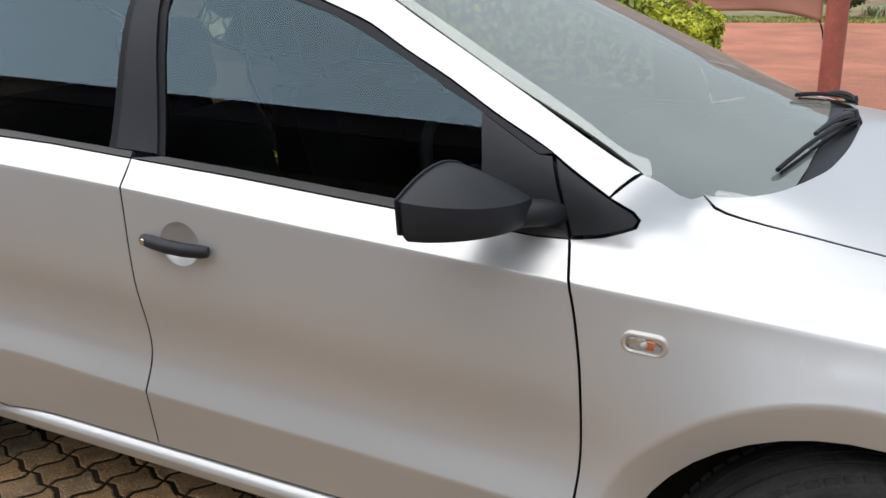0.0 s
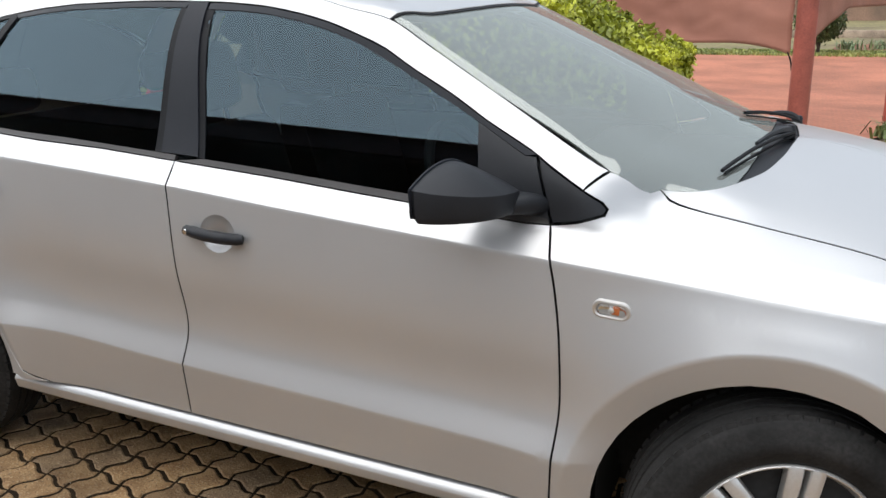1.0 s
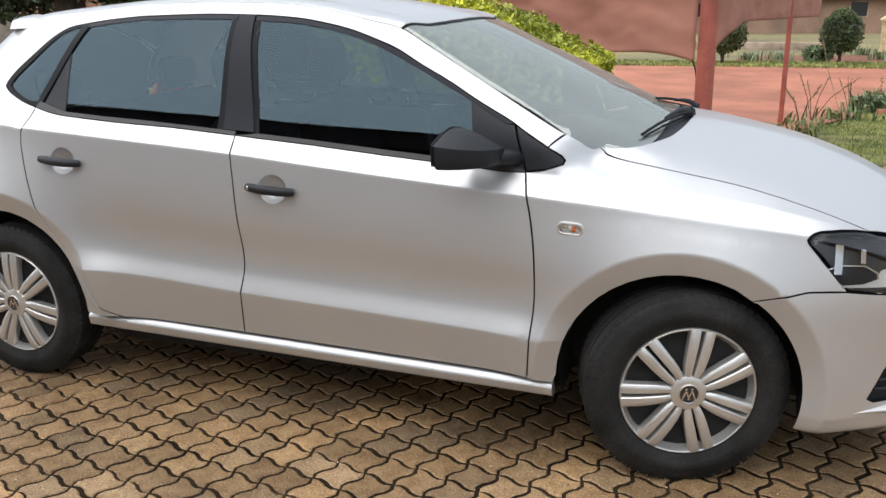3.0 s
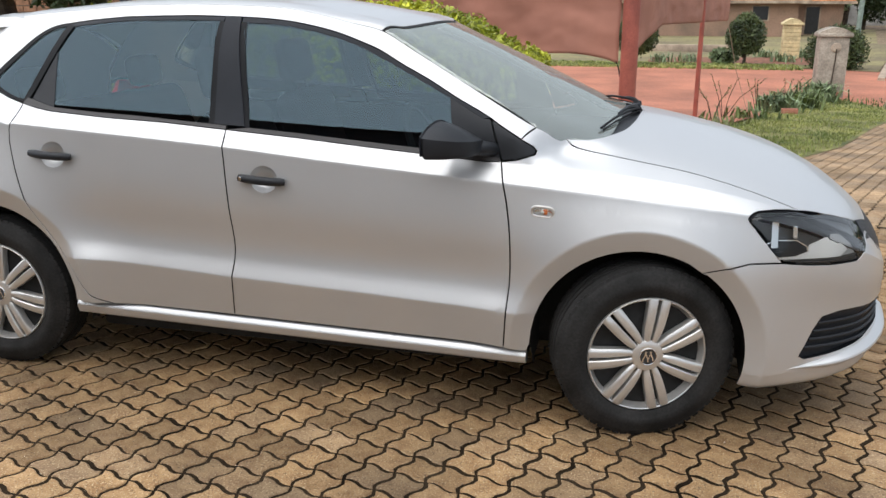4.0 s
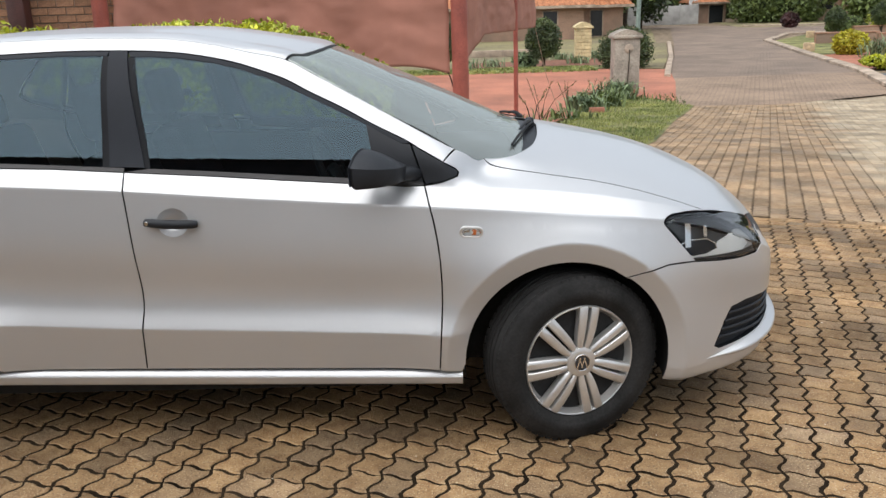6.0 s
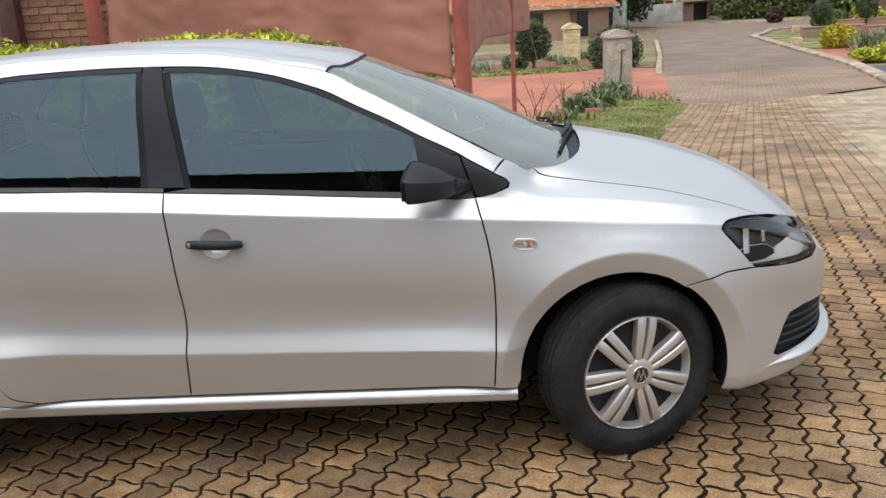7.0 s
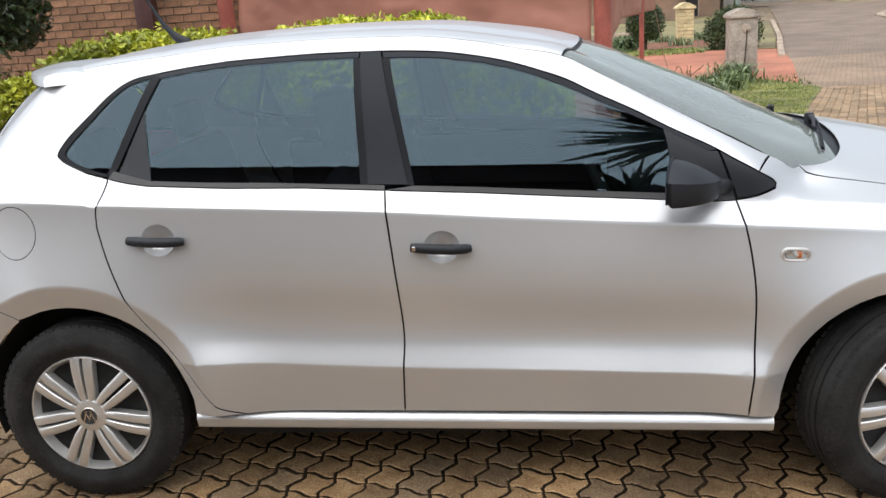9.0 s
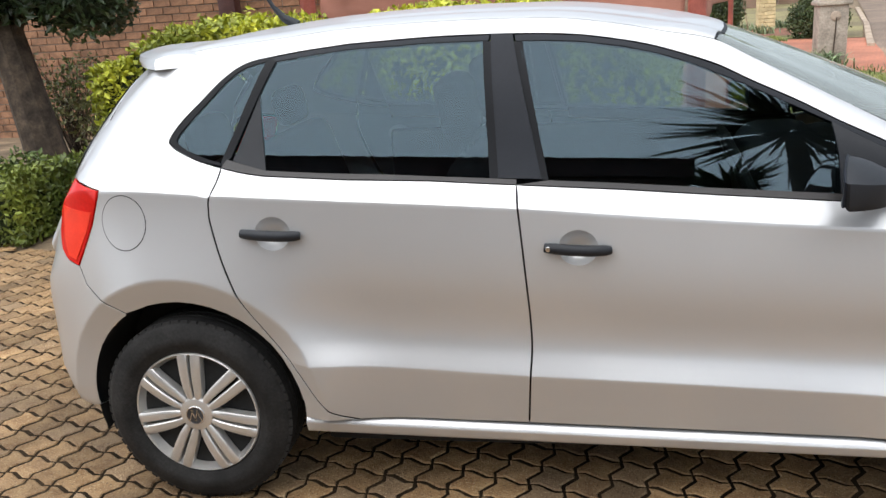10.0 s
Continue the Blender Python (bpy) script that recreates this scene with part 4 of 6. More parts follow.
# rear spoiler over the tailgate
bm = bmesh.new()
rows = []
for y in np.linspace(-.525, .525, 31):
    k = abs(y) / .525
    xt, zt = -.35 + .240 * k ** 2.2, 1.343 - .010 * k
    xf = xt + .15 + .02 * k
    zf = skin(xf, v_at_y(xf, min(abs(y) * .95, .505)))[1]
    rows.append([bm.verts.new(p) for p in ((xf + .012, y * .95, zf - .006), (xf * .6 + xt * .4, y * .95, zf * .55 + zt * .45 + .006), (xf * .2 + xt * .8, y * .955, zf * .1 + zt * .9 + .003), (xt, y * .965, zt - .006), (xt - .003, y * .98, zt - .020),
                                             (xt + .010, y * 1.02, zt - .036), (xt + .05, y * 1.0, zt - .034), (xf, y * .94, zf - .03))])
for a, b in zip(rows, rows[1:]):
    for i in range(7):
        bm.faces.new((a[i], a[i + 1], b[i + 1], b[i]))
bm.faces.new(rows[0])
bm.faces.new(rows[-1][::-1])
part("roof_spoiler", bm, SILVER, car, "silver spoiler lip over the tailgate")
# aerial
bm = bmesh.new()
tube(bm, [(.17, 0, 1.385), (.125, 0, 1.412), (.09, 0, 1.452), (.03, 0, 1.56), (-.05, 0, 1.70)], .01, 10, [.019, .014, .008, .0040, .003])
part("roof_aerial", bm, PLASTIC, car, "black raked roof aerial")
# wipers: arm, pivot and blade
for x0, y0, x1, y1, blade in ((2.375, .0, 2.316, -.24, .25), (2.370, .52, 2.305, .28, .24)):
    def on_glass(x, y, up):
        v = v_at_y(x, abs(y))
        return skin_point(x, v, -1 if y < 0 else 1) + Vector((.3, 0, .95)) * up
    bm = bmesh.new()
    lathe(bm, [(.0, .02), (.014, .02), (.017, .012), (.017, -.02)], 16, Matrix.Translation(on_glass(x0, y0, .004)) @ pose(0, 0, 0, 90, 0, 0))
    wiper = part("wiper", bm, PLASTIC, car, "black windscreen wiper")
    bm = bmesh.new()
    tube(bm, [on_glass(x0 + (x1 - x0) * k, y0 + (y1 - y0) * k, .010 + .012 * math.sin(k * 3.1)) for k in (0, .2, .4, .6, .8, 1)], .007, 6, [.012, .011, .009, .007, .006, .005])
    part("wiper_arm", bm, PLASTIC, wiper)
    d = Vector((x1 - x0, y1 - y0)).normalized()
    bm = bmesh.new()
    tube(bm, [on_glass(x1 + .015 + d.x * k, y1 + d.y * k, .006 + .010 * (1 - (k / blade) ** 2)) for k in np.linspace(-blade * .95, blade, 12)], .005, 6)
    tube(bm, [on_glass(x1 + .022 + d.x * k, y1 + d.y * k, .002) for k in np.linspace(-blade * .95, blade, 12)], .003, 4)
    part("wiper_blade", bm, RUBBER, wiper)

# cabin: seats, dashboard, wheel
CLOTH = material("dark_seat_cloth", (.035, .036, .040), rough=.95, vary=.25, fine=400, bump=.3, bump_scale=600)
DASH = material("dark_dashboard_plastic", (.028, .028, .030), rough=.6, vary=.15, fine=300)
LINING = material("grey_headlining", (.34, .34, .33), rough=.95, vary=.1)
def rounded(bm, lo, hi, r, m=None):
    box(bm, lo, hi, r, m, segments=3)
for y in (-.36, .36):
    bm = bmesh.new()
    rounded(bm, (-.25, -.24, .30), (.27, .24, .47), .06, pose(1.22, y, 0))
    seat = part("front_seat", bm, CLOTH, car, "dark cloth front seat")
    bm = bmesh.new()
    rounded(bm, (-.07, -.235, 0), (.07, .235, .60), .06, pose(.98, y, .42, 0, -16, 0))
    part("seat_back", bm, CLOTH, seat)
    bm = bmesh.new()
    rounded(bm, (-.05, -.13, 0), (.05, .13, .20), .045, pose(.80, y, 1.03, 0, -10, 0))
    for q in (-.06, .06):
        tube(bm, [(.82, y + q, .95), (.80, y + q, 1.08)], .007)
    part("headrest", bm, CLOTH, seat)
bm = bmesh.new()
rounded(bm, (.18, -.62, .32), (.62, .62, .50), .06)
bench = part("rear_bench", bm, CLOTH, car, "dark cloth rear bench")
bm = bmesh.new()
rounded(bm, (-.07, -.60, 0), (.07, .60, .56), .06, pose(.16, 0, .45, 0, -18, 0))
part("bench_back", bm, CLOTH, bench)
for y in (-.38, .38):
    bm = bmesh.new()
    rounded(bm, (-.04, -.12, 0), (.04, .12, .15), .04, pose(-.02, y, .99, 0, -10, 0))
    part("rear_headrest", bm, CLOTH, bench)
bm = bmesh.new()
rounded(bm, (1.72, -.66, .55), (2.02, .66, .90), .09)
rounded(bm, (1.95, -.60, .60), (2.33, .60, .885), .06)
dash = part("dashboard", bm, DASH, car, "dark plastic dashboard")
bm = bmesh.new()
m = pose(1.63, -.37, .86, 0, 0, 0) @ Matrix.Rotation(radians(-24), 4, "Y")
ringpts = [m @ Vector((0, .18 * math.cos(a), .18 * math.sin(a))) for a in np.linspace(0, 2 * math.pi, 41)]
tube(bm, ringpts, .014, 8)
box(bm, (-.02, -.06, -.05), (.02, .06, .05), .02, m)
for a in (0, 180, 270):
    box(bm, (-.008, .04, -.015), (.008, .18, .015), .005, m @ Matrix.Rotation(radians(a), 4, "X"))
part("steering_wheel", bm, DASH, dash)
skin_panel("headlining", [("v", x, 9.1) for x in (1.49, 1.2, .8, .4, 0, -.24)] + [("v", -.24, 12), ("v", 1.55, 12)], LINING, car, middle=True, lift=-.045, rim=False)
skin_panel("rear_screen", [("v", -.30, 12), ("v", -.30, 9.4), ("v", -.42, 8.6), ("v", -.42, 12)], DARK, car, middle=True, lift=.003, rim=False)
# inner faces of the doors
for side in (-1, 1):
    bm = bmesh.new()
    box(bm, (.30, side * .70 - .03, .30), (1.98, side * .70 + .03, .90), .02)
    part("door_lining", bm, DASH, car)
    skin_panel("inner_corner_trim", zs([(1.79, 1.094), (1.93, 1.028), (1.965, .90), (1.79, .916)]), DASH, car, side, lift=-.028, rim=False)
    skin_panel("inner_belt_trim", zs([(1.07, .977), (1.5, .945), (1.80, .923), (1.80, .87), (1.5, .89), (1.07, .93)]), DASH, car, side, lift=-.028, rim=False)
    skin_panel("inner_belt_trim", zs([(.29, 1.024), (.64, 1.004), (.92, .987), (.92, .93), (.29, .96)]), DASH, car, side, lift=-.028, rim=False)
EAVE_Y, EAVE_Z = -5.2, 3.23          # edge of the near house's roof
YUCCA = (2.75, -5.3, 3.4)

# ---- the ground ----
def ground_z(x, y):
    """The drive is level by the car, then falls to the street."""
    s = .29 * x + .957 * y
    if s < 2.5:
        return 0.0
    if s > 17.5:
        return -.87
    k = (s - 2.5) / 15
    return -.87 * (k * k * (3 - 2 * k) * .35 + k * .65)


def patch(name, corners, mat, label, category, lift, step=1.0, kind="structure"):
    """A sheet that lies on the ground inside a line of corners."""
    dense = []
    for (x0, y0), (x1, y1) in zip(corners, corners[1:] + corners[:1]):
        n = max(1, int(math.hypot(x1 - x0, y1 - y0) / step))
        dense += [(x0 + (x1 - x0) * i / n, y0 + (y1 - y0) * i / n) for i in range(n)]
    border = np.array(dense)
    gx = np.arange(border[:, 0].min(), border[:, 0].max(), step)
    gy = np.arange(border[:, 1].min(), border[:, 1].max(), step)
    pts = np.array([(x + .01, y + .013) for x in gx for y in gy])
    keep = pts[inside(border, pts) & (clearance(border, pts) > step * .3)] if len(pts) < 60000 else pts[:0]
    co = [Vector(p) for p in border] + [Vector(p) for p in keep]
    out, _, tris, _, _, _ = delaunay_2d_cdt(co, [], [list(range(len(border)))], 1, 1e-6)
    mid = np.array([[sum(out[k][a] for k in t) / 3 for a in (0, 1)] for t in tris])
    tris = [t for t, ok in zip(tris, inside(border, mid)) if ok]
    verts = [(p[0], p[1], ground_z(p[0], p[1]) + lift) for p in out]
    faces = []
    for t in tris:
        a, b, c = (Vector(verts[k]) for k in t)
        faces.append(t if (b - a).cross(c - a).z > 0 else t[::-1])
    ob = mesh_object(name, verts, faces, mat)
    return tagged(ob, label, category, kind=kind)


def brick_ground(name, c1, c2, mortar, scale, rot):
    """Far paving: small courses in the colour and the relief."""
    m = material(name, c1, rough=.85, vary=.34, scale=.7, fine=14)
    n, l = m.node_tree.nodes, m.node_tree.links
    p = n["Principled BSDF"]
    old = p.inputs["Base Color"].links[0].from_socket
    br = n.new("ShaderNodeTexBrick")
    mp = n.new("ShaderNodeMapping")
    mp.inputs["Rotation"].default_value[2] = radians(rot)
    co = n.new("ShaderNodeTexCoord")
    l.new(co.outputs["Object"], mp.inputs[0])
    l.new(mp.outputs[0], br.inputs["Vector"])
    br.inputs["Scale"].default_value = scale
    br.inputs["Mortar Size"].default_value = .035
    br.inputs["Color1"].default_value, br.inputs["Color2"].default_value, br.inputs["Mortar"].default_value = (*c1, 1), (*c2, 1), (*mortar, 1)
    mx = n.new("ShaderNodeMixRGB")
    mx.inputs[0].default_value = .6
    l.new(old, mx.inputs[1])
    l.new(br.outputs[0], mx.inputs[2])
    l.new(mx.outputs[0], p.inputs["Base Color"])
    return m


SOIL = material("dry_brown_soil", (.20, .145, .090), rough=.95, vary=.35, scale=3, fine=50, bump=.6, bump_scale=40)
JOINT = material("dirty_joint_sand", (.026, .018, .011), rough=1.0, vary=.4, scale=4, fine=80, bump=.5, bump_scale=120, spec=.08)
GRASS_SOIL = material("short_grass_mat", (.13, .17, .040), rough=.95, vary=.4, scale=1.2, fine=18, second=(.29, .27, .09), bump=.6, bump_scale=60)
DRY = material("dry_lawn", (.29, .235, .13), rough=.95, vary=.3, scale=.4, fine=6, second=(.25, .22, .095))
RED_PAVE = brick_ground("red_brick_apron", (.43, .160, .092), (.36, .125, .075), (.24, .115, .075), 2.4, 17)
ROAD = brick_ground("worn_brick_road", (.235, .168, .122), (.190, .140, .104), (.10, .075, .056), 2.2, 19)
ROAD_NEAR = brick_ground("brown_brick_crossing", (.31, .215, .145), (.25, .172, .115), (.10, .070, .046), 2.2, 19)
PALE = brick_ground("pale_worn_paving", (.40, .32, .215), (.34, .27, .18), (.22, .165, .11), 2.2, 18)
KERB = material("pale_concrete_kerb", (.36, .28, .21), rough=.9, vary=.25, scale=2, fine=30)
TAR = material("grey_tarmac", (.075, .085, .095), rough=.7, vary=.2)

ground = patch("ground", [(-160, -60), (160, -60), (160, 260), (-160, 260)], SOIL, "brown earth under paving and gardens", "ground", -.03, 3.0)
bed = patch("paving_bed", [(-7, -8), (8.5, -8), (8.5, .9), (5.0, 1.9), (5.21, 2.4), (5.79, 4), (7.22, 8), (9.87, 15.4), (7.3, 15.7), (6.9, 14.6), (5.8, 11.5), (4.6, 7.7), (3.2, 3.6), (2.9, 1.9), (-7, 1.9)], JOINT, "dark sandy joints between clay paving blocks", "paving", -.0036, .35)
patch("pale_drive", [(8.5, .9), (13, 5), (13.5, 12), (13.5, 17.6), (9.9, 15.4), (7.22, 8), (5.79, 4), (5.21, 2.4), (5.0, 1.9)], PALE, "pale sandy joints of a joining drive", "paving", -.004, .35)
patch("crossing", [(7.10, 15.7), (9.2, 15.6), (13.5, 17.6), (14.4, 23), (8.40, 22.8), (7.15, 17)], ROAD_NEAR, "brown brick crossing at the street", "road", .003, .8)
patch("road", [(8.45, 22.8), (14.4, 23), (15.75, 31), (18.3, 43), (21.5, 50), (34, 54), (60, 58), (60, 66), (34, 63), (25, 66), (22, 72), (17, 71), (19, 66), (13.9, 44.2), (11.1, 32.7)], ROAD, "grey-brown worn brick street", "road", .004, 2.0)
patch("apron", [(-14, 9.6), (-2.4, 9.0), (1.4, 7.2), (2.3, 6.3), (2.9, 8.4), (3.9, 12.0), (5.0, 15.2), (5.9, 18.0), (6.4, 18.2), (7.2, 16.7), (8.4, 21.6), (9.35, 26.3), (7.7, 27.2), (4.4, 27.5), (-14, 26.0)], RED_PAVE, "red brick apron in front of the neighbouring house", "paving", .005, .8)
patch("verge", [(3.2, 4.4), (4.7, 7.8), (5.85, 11.5), (7.0, 14.7), (7.35, 15.7), (7.2, 16.7), (6.4, 18.3), (5.8, 17.7), (4.7, 14.4), (3.6, 10.5), (2.9, 7.6)], GRASS_SOIL, "green grass verge by the drive", "grass", .008, .4)
patch("lawn", [(-14, 26.1), (4.4, 27.6), (7.7, 27.3), (7.6, 29.0), (5, 29.3), (-14, 28.4)], GRASS_SOIL, "narrow green lawn behind the apron", "grass", .010, 1.0)
patch("planting_bed", [(2.0, 29.0), (7.6, 28.9), (9.3, 27.2), (9.8, 30.5), (7.8, 33), (2.2, 32)], material("red_garden_soil", (.20, .085, .05), rough=.95, vary=.3, bump=.5), "red soil garden bed", "soil", .006, 1.0)
patch("dry_lawn", [(-30, 28.3), (5, 29.4), (7.7, 33.2), (10.2, 31), (13.0, 44.3), (17.5, 66), (10, 62), (-30, 58)], DRY, "dry pale lawn of a neighbouring plot", "grass", .003, 2.5)
patch("roadside_verge", [(7.7, 27.3), (9.2, 26.5), (10.75, 32.3), (13.5, 44.2), (12.9, 44.3), (10.0, 31.2), (8.6, 28.6)], DRY, "dry grass strip along the kerb", "grass", .012, .8)
patch("right_lawn", [(16.4, 31), (18.9, 43), (23, 49.2), (50, 53), (50, 46), (24, 40), (19.5, 33)], GRASS_SOIL, "green verge across the street", "grass", .006, 1.5)
patch("red_path", [(14.6, 23.5), (16.3, 30.8), (19.5, 33), (24, 40), (50, 46), (50, 30), (20, 26)], RED_PAVE, "pinkish brick path across the street", "paving", .007, 1.5)
patch("tarmac_drive", [(12.4, 16.3), (14.2, 22.3), (22, 22), (22, 14)], TAR, "blue-grey tarmac drive across the street", "road", .008, 1.5)
patch("far_verge", [(24, 64), (34, 62), (60, 66), (60, 80), (26, 80)], DRY, "pale verge at the street's end", "grass", .006, 3.0)


def kerb(points, width, height, label):
    """A kerb as one low concrete run along points."""
    bm = bmesh.new()
    rows = []
    for i, (x, y) in enumerate(points):
        a, b = Vector(points[max(i - 1, 0)]), Vector(points[min(i + 1, len(points) - 1)])
        n = (b - a).normalized()
        n = Vector((-n.y, n.x)) * width / 2
        z = ground_z(x, y)
        rows.append([bm.verts.new(p) for p in ((x - n.x, y - n.y, z - .05), (x - n.x, y - n.y, z + height * .8), (x - n.x * .7, y - n.y * .7, z + height),
                                               (x + n.x * .7, y + n.y * .7, z + height), (x + n.x, y + n.y, z + height * .8), (x + n.x, y + n.y, z - .05))])
    for p, q in zip(rows, rows[1:]):
        for i in range(5):
            bm.faces.new((p[i], p[i + 1], q[i + 1], q[i]))
    bm.faces.new(rows[0])
    bm.faces.new(rows[-1][::-1])
    return tagged(part("kerb", bm, KERB), label, "kerb", kind="structure")


kerb([(8.6, 23.4), (9.3, 26.2), (10.9, 32.4), (13.6, 44)], .19, .08, "pale concrete kerb along the street")
kerb([(12.5, 16.4), (14.5, 23.3), (16.0, 31), (18.5, 43), (22, 49.8), (35, 53.6)], .40, .10, "pale concrete kerb across the street")
kerb([(24.5, 65.8), (34, 62.8), (60, 65.8)], .5, .12, "pale kerb round the street's end")

# ---- foliage helpers ----
def leaf_mesh(spots, sizes, seed, droop=.2, long=1.9):
    """Many small folded leaves at given spots, as vertices and faces."""
    rng = np.random.default_rng(seed)
    n = len(spots)
    d = rng.normal(size=(n, 3))
    d[:, 2] -= droop
    d /= np.linalg.norm(d, axis=1)[:, None]
    e = np.cross(d, rng.normal(size=(n, 3)))
    e /= np.linalg.norm(e, axis=1)[:, None]
    f = np.cross(d, e)
    s = np.asarray(sizes)[:, None]
    a = spots - d * s * long * .5
    b = spots + d * s * long * .5
    c = spots + e * s * .5 + f * s * .14
    g = spots - e * s * .5 + f * s * .14
    verts = np.stack([a, c, b, g], axis=1).reshape(-1, 3)
    faces = [(4 * i, 4 * i + 1, 4 * i + 2) for i in range(n)] + [(4 * i, 4 * i + 2, 4 * i + 3) for i in range(n)]
    return verts, faces


def leaf_material(name, colour, second, rough=.5):
    m = material(name, colour, rough=rough, vary=.3, scale=2.0, fine=30, second=second, island=.35)
    p = m.node_tree.nodes["Principled BSDF"]
    p.inputs["Subsurface Weight"].default_value = 0.0
    return m


def in_balls(balls, count, rng, shell=.35):
    """Spots in the outer shells of several ellipsoids (x, y, z, rx, ry, rz)."""
    w = np.array([b[3] * b[4] + b[4] * b[5] + b[3] * b[5] for b in balls])
    pick = rng.choice(len(balls), count, p=w / w.sum())
    d = rng.normal(size=(count, 3))
    d /= np.linalg.norm(d, axis=1)[:, None]
    r = 1 - shell * rng.random(count) ** 1.5 + .06 * rng.normal(size=count)
    b = np.array(balls)[pick]
    return b[:, :3] + d * r[:, None] * b[:, 3:]


LEAF_HEDGE = leaf_material("yellow_green_hedge_leaves", (.25, .32, .020), (.56, .56, .040))
LEAF_DARK = leaf_material("dark_green_leaves", (.022, .045, .016), (.055, .085, .026), .4)
LEAF_MID = leaf_material("mid_green_leaves", (.09, .145, .035), (.17, .22, .06))
LEAF_TOP = leaf_material("topiary_leaves", (.040, .070, .022), (.09, .12, .035))
LEAF_GREY = leaf_material("grey_green_leaves", (.14, .21, .09), (.25, .32, .16))
LEAF_DRY = leaf_material("dry_shrub_leaves", (.24, .21, .07), (.14, .19, .05))
LEAF_YELLOW = leaf_material("yellow_shrub_leaves", (.62, .50, .02), (.42, .40, .03))
LEAF_PLUM = leaf_material("plum_leaves", (.045, .015, .016), (.08, .028, .026))
BARK = material("brown_bark", (.062, .045, .031), rough=.95, vary=.4, scale=8, fine=40, bump=1.0, bump_scale=50)
# near-black green: the shade deep inside foliage is put into this colour
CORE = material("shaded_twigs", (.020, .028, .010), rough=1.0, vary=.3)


def blob(bm, x, y, z, rx, ry, rz, seed, rough=.12):
    """A lumpy inner mass, coloured as the shade among twigs."""
    made = bmesh.ops.create_icosphere(bm, subdivisions=2, radius=1)
    for v in made["verts"]:
        k = 1 + rough * noise.noise(v.co * 2.3 + Vector((seed, seed * .7, 0)))
        v.co = Vector((x + v.co.x * rx * k, y + v.co.y * ry * k, z + v.co.z * rz * k))


def bush(name, label, balls, count, size, mat, seed, category="bush", core=True, trunk=None, group="", long=1.9, shell=.35):
    """A shrub or tree crown of many small leaves; trunk: points and radii of the stem and limbs."""
    rng = np.random.default_rng(seed)
    x, y = balls[0][0], balls[0][1]
    th = thing(name, label, category, group)
    spots = in_balls(balls, count, rng, shell)
    verts, faces = leaf_mesh(spots, size * (.6 + .8 * rng.random(count)), seed + 1, long=long)
    crown = mesh_object("crown", verts, faces, mat, th, smooth=False)
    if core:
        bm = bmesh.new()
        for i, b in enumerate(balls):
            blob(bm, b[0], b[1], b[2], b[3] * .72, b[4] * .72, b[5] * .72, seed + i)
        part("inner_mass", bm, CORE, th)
    if trunk:
        bm = bmesh.new()
        for pts, radii in trunk:
            tube(bm, pts, radii[0], 9, radii)
        part("trunk", bm, BARK, th)
    return th


# ---- beside the car: hedges, tree, carport posts and shade cloth ----
def hedge(name, label, x0, x1, y0, y1, top, count, size, mat, seed):
    """A clipped hedge: leaves over a box with an uneven top; top gives the height at x."""
    rng = np.random.default_rng(seed)
    th = thing(name, label, "hedge")
    spots = []
    while len(spots) < count:
        x, y = x0 + (x1 - x0) * rng.random(), y0 + (y1 - y0) * rng.random()
        h = top(x) + .05 * noise.noise(Vector((x * 3, y * 3, seed))) + .03 * rng.normal()
        face = rng.random()
        if face < .50:
            z = h - abs(rng.normal()) * .06
        elif face < .80:
            y = y0 - .03 * rng.normal() + abs(rng.normal()) * .05
            z = h * rng.random()
        elif face < .90:
            x = x1 - abs(rng.normal()) * .05
            z = h * rng.random()
        else:
            x = x0 + abs(rng.normal()) * .05
            z = h * rng.random()
        spots.append((x, y, min(z, top(x) + .06)))
    for k in range(int((x1 - x0) * 9)):                     # a few taller shoots
        x, y = x0 + (x1 - x0) * rng.random(), y0 + (y1 - y0) * rng.random()
        t = .03 + .09 * rng.random() ** 2
        for j in range(9):
            spots.append((x + .018 * rng.normal(), y + .018 * rng.normal(), top(x) + t * j / 9))
    spots = np.array(spots)
    verts, faces = leaf_mesh(spots, size * (.6 + .8 * rng.random(len(spots))), seed + 1, droop=-.25)
    mesh_object("leaves", verts, faces, mat, th, smooth=False)
    # solid boxes in the shade colour darken the hedge behind its leaves
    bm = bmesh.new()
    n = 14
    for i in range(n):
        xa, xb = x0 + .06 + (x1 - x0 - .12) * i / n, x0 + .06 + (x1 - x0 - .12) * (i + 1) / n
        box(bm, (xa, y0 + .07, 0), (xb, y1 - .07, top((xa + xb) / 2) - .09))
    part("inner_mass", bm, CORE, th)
    return th


hedge("tall_hedge", "bright yellow-green clipped hedge beside the car", -2.05, 1.66, 2.15, 3.1,
      lambda x: (1.34 - .30 * (max(0, -1.35 - x) / .7) ** 1.5 - .11 * math.exp(-((x + .42) / .26) ** 2) if x < .75 else 1.32 - .44 * ((x - .75) / .95) ** 1.6), 38000, .0245, LEAF_HEDGE, 11)
hedge("low_hedge", "low clipped green hedge at the paving's edge", -7.5, -2.62, 2.0, 2.9, lambda x: .47 + .04 * math.sin(x * 3), 20000, .027, leaf_material("low_hedge_leaves", (.10, .16, .022), (.22, .26, .04)), 12)

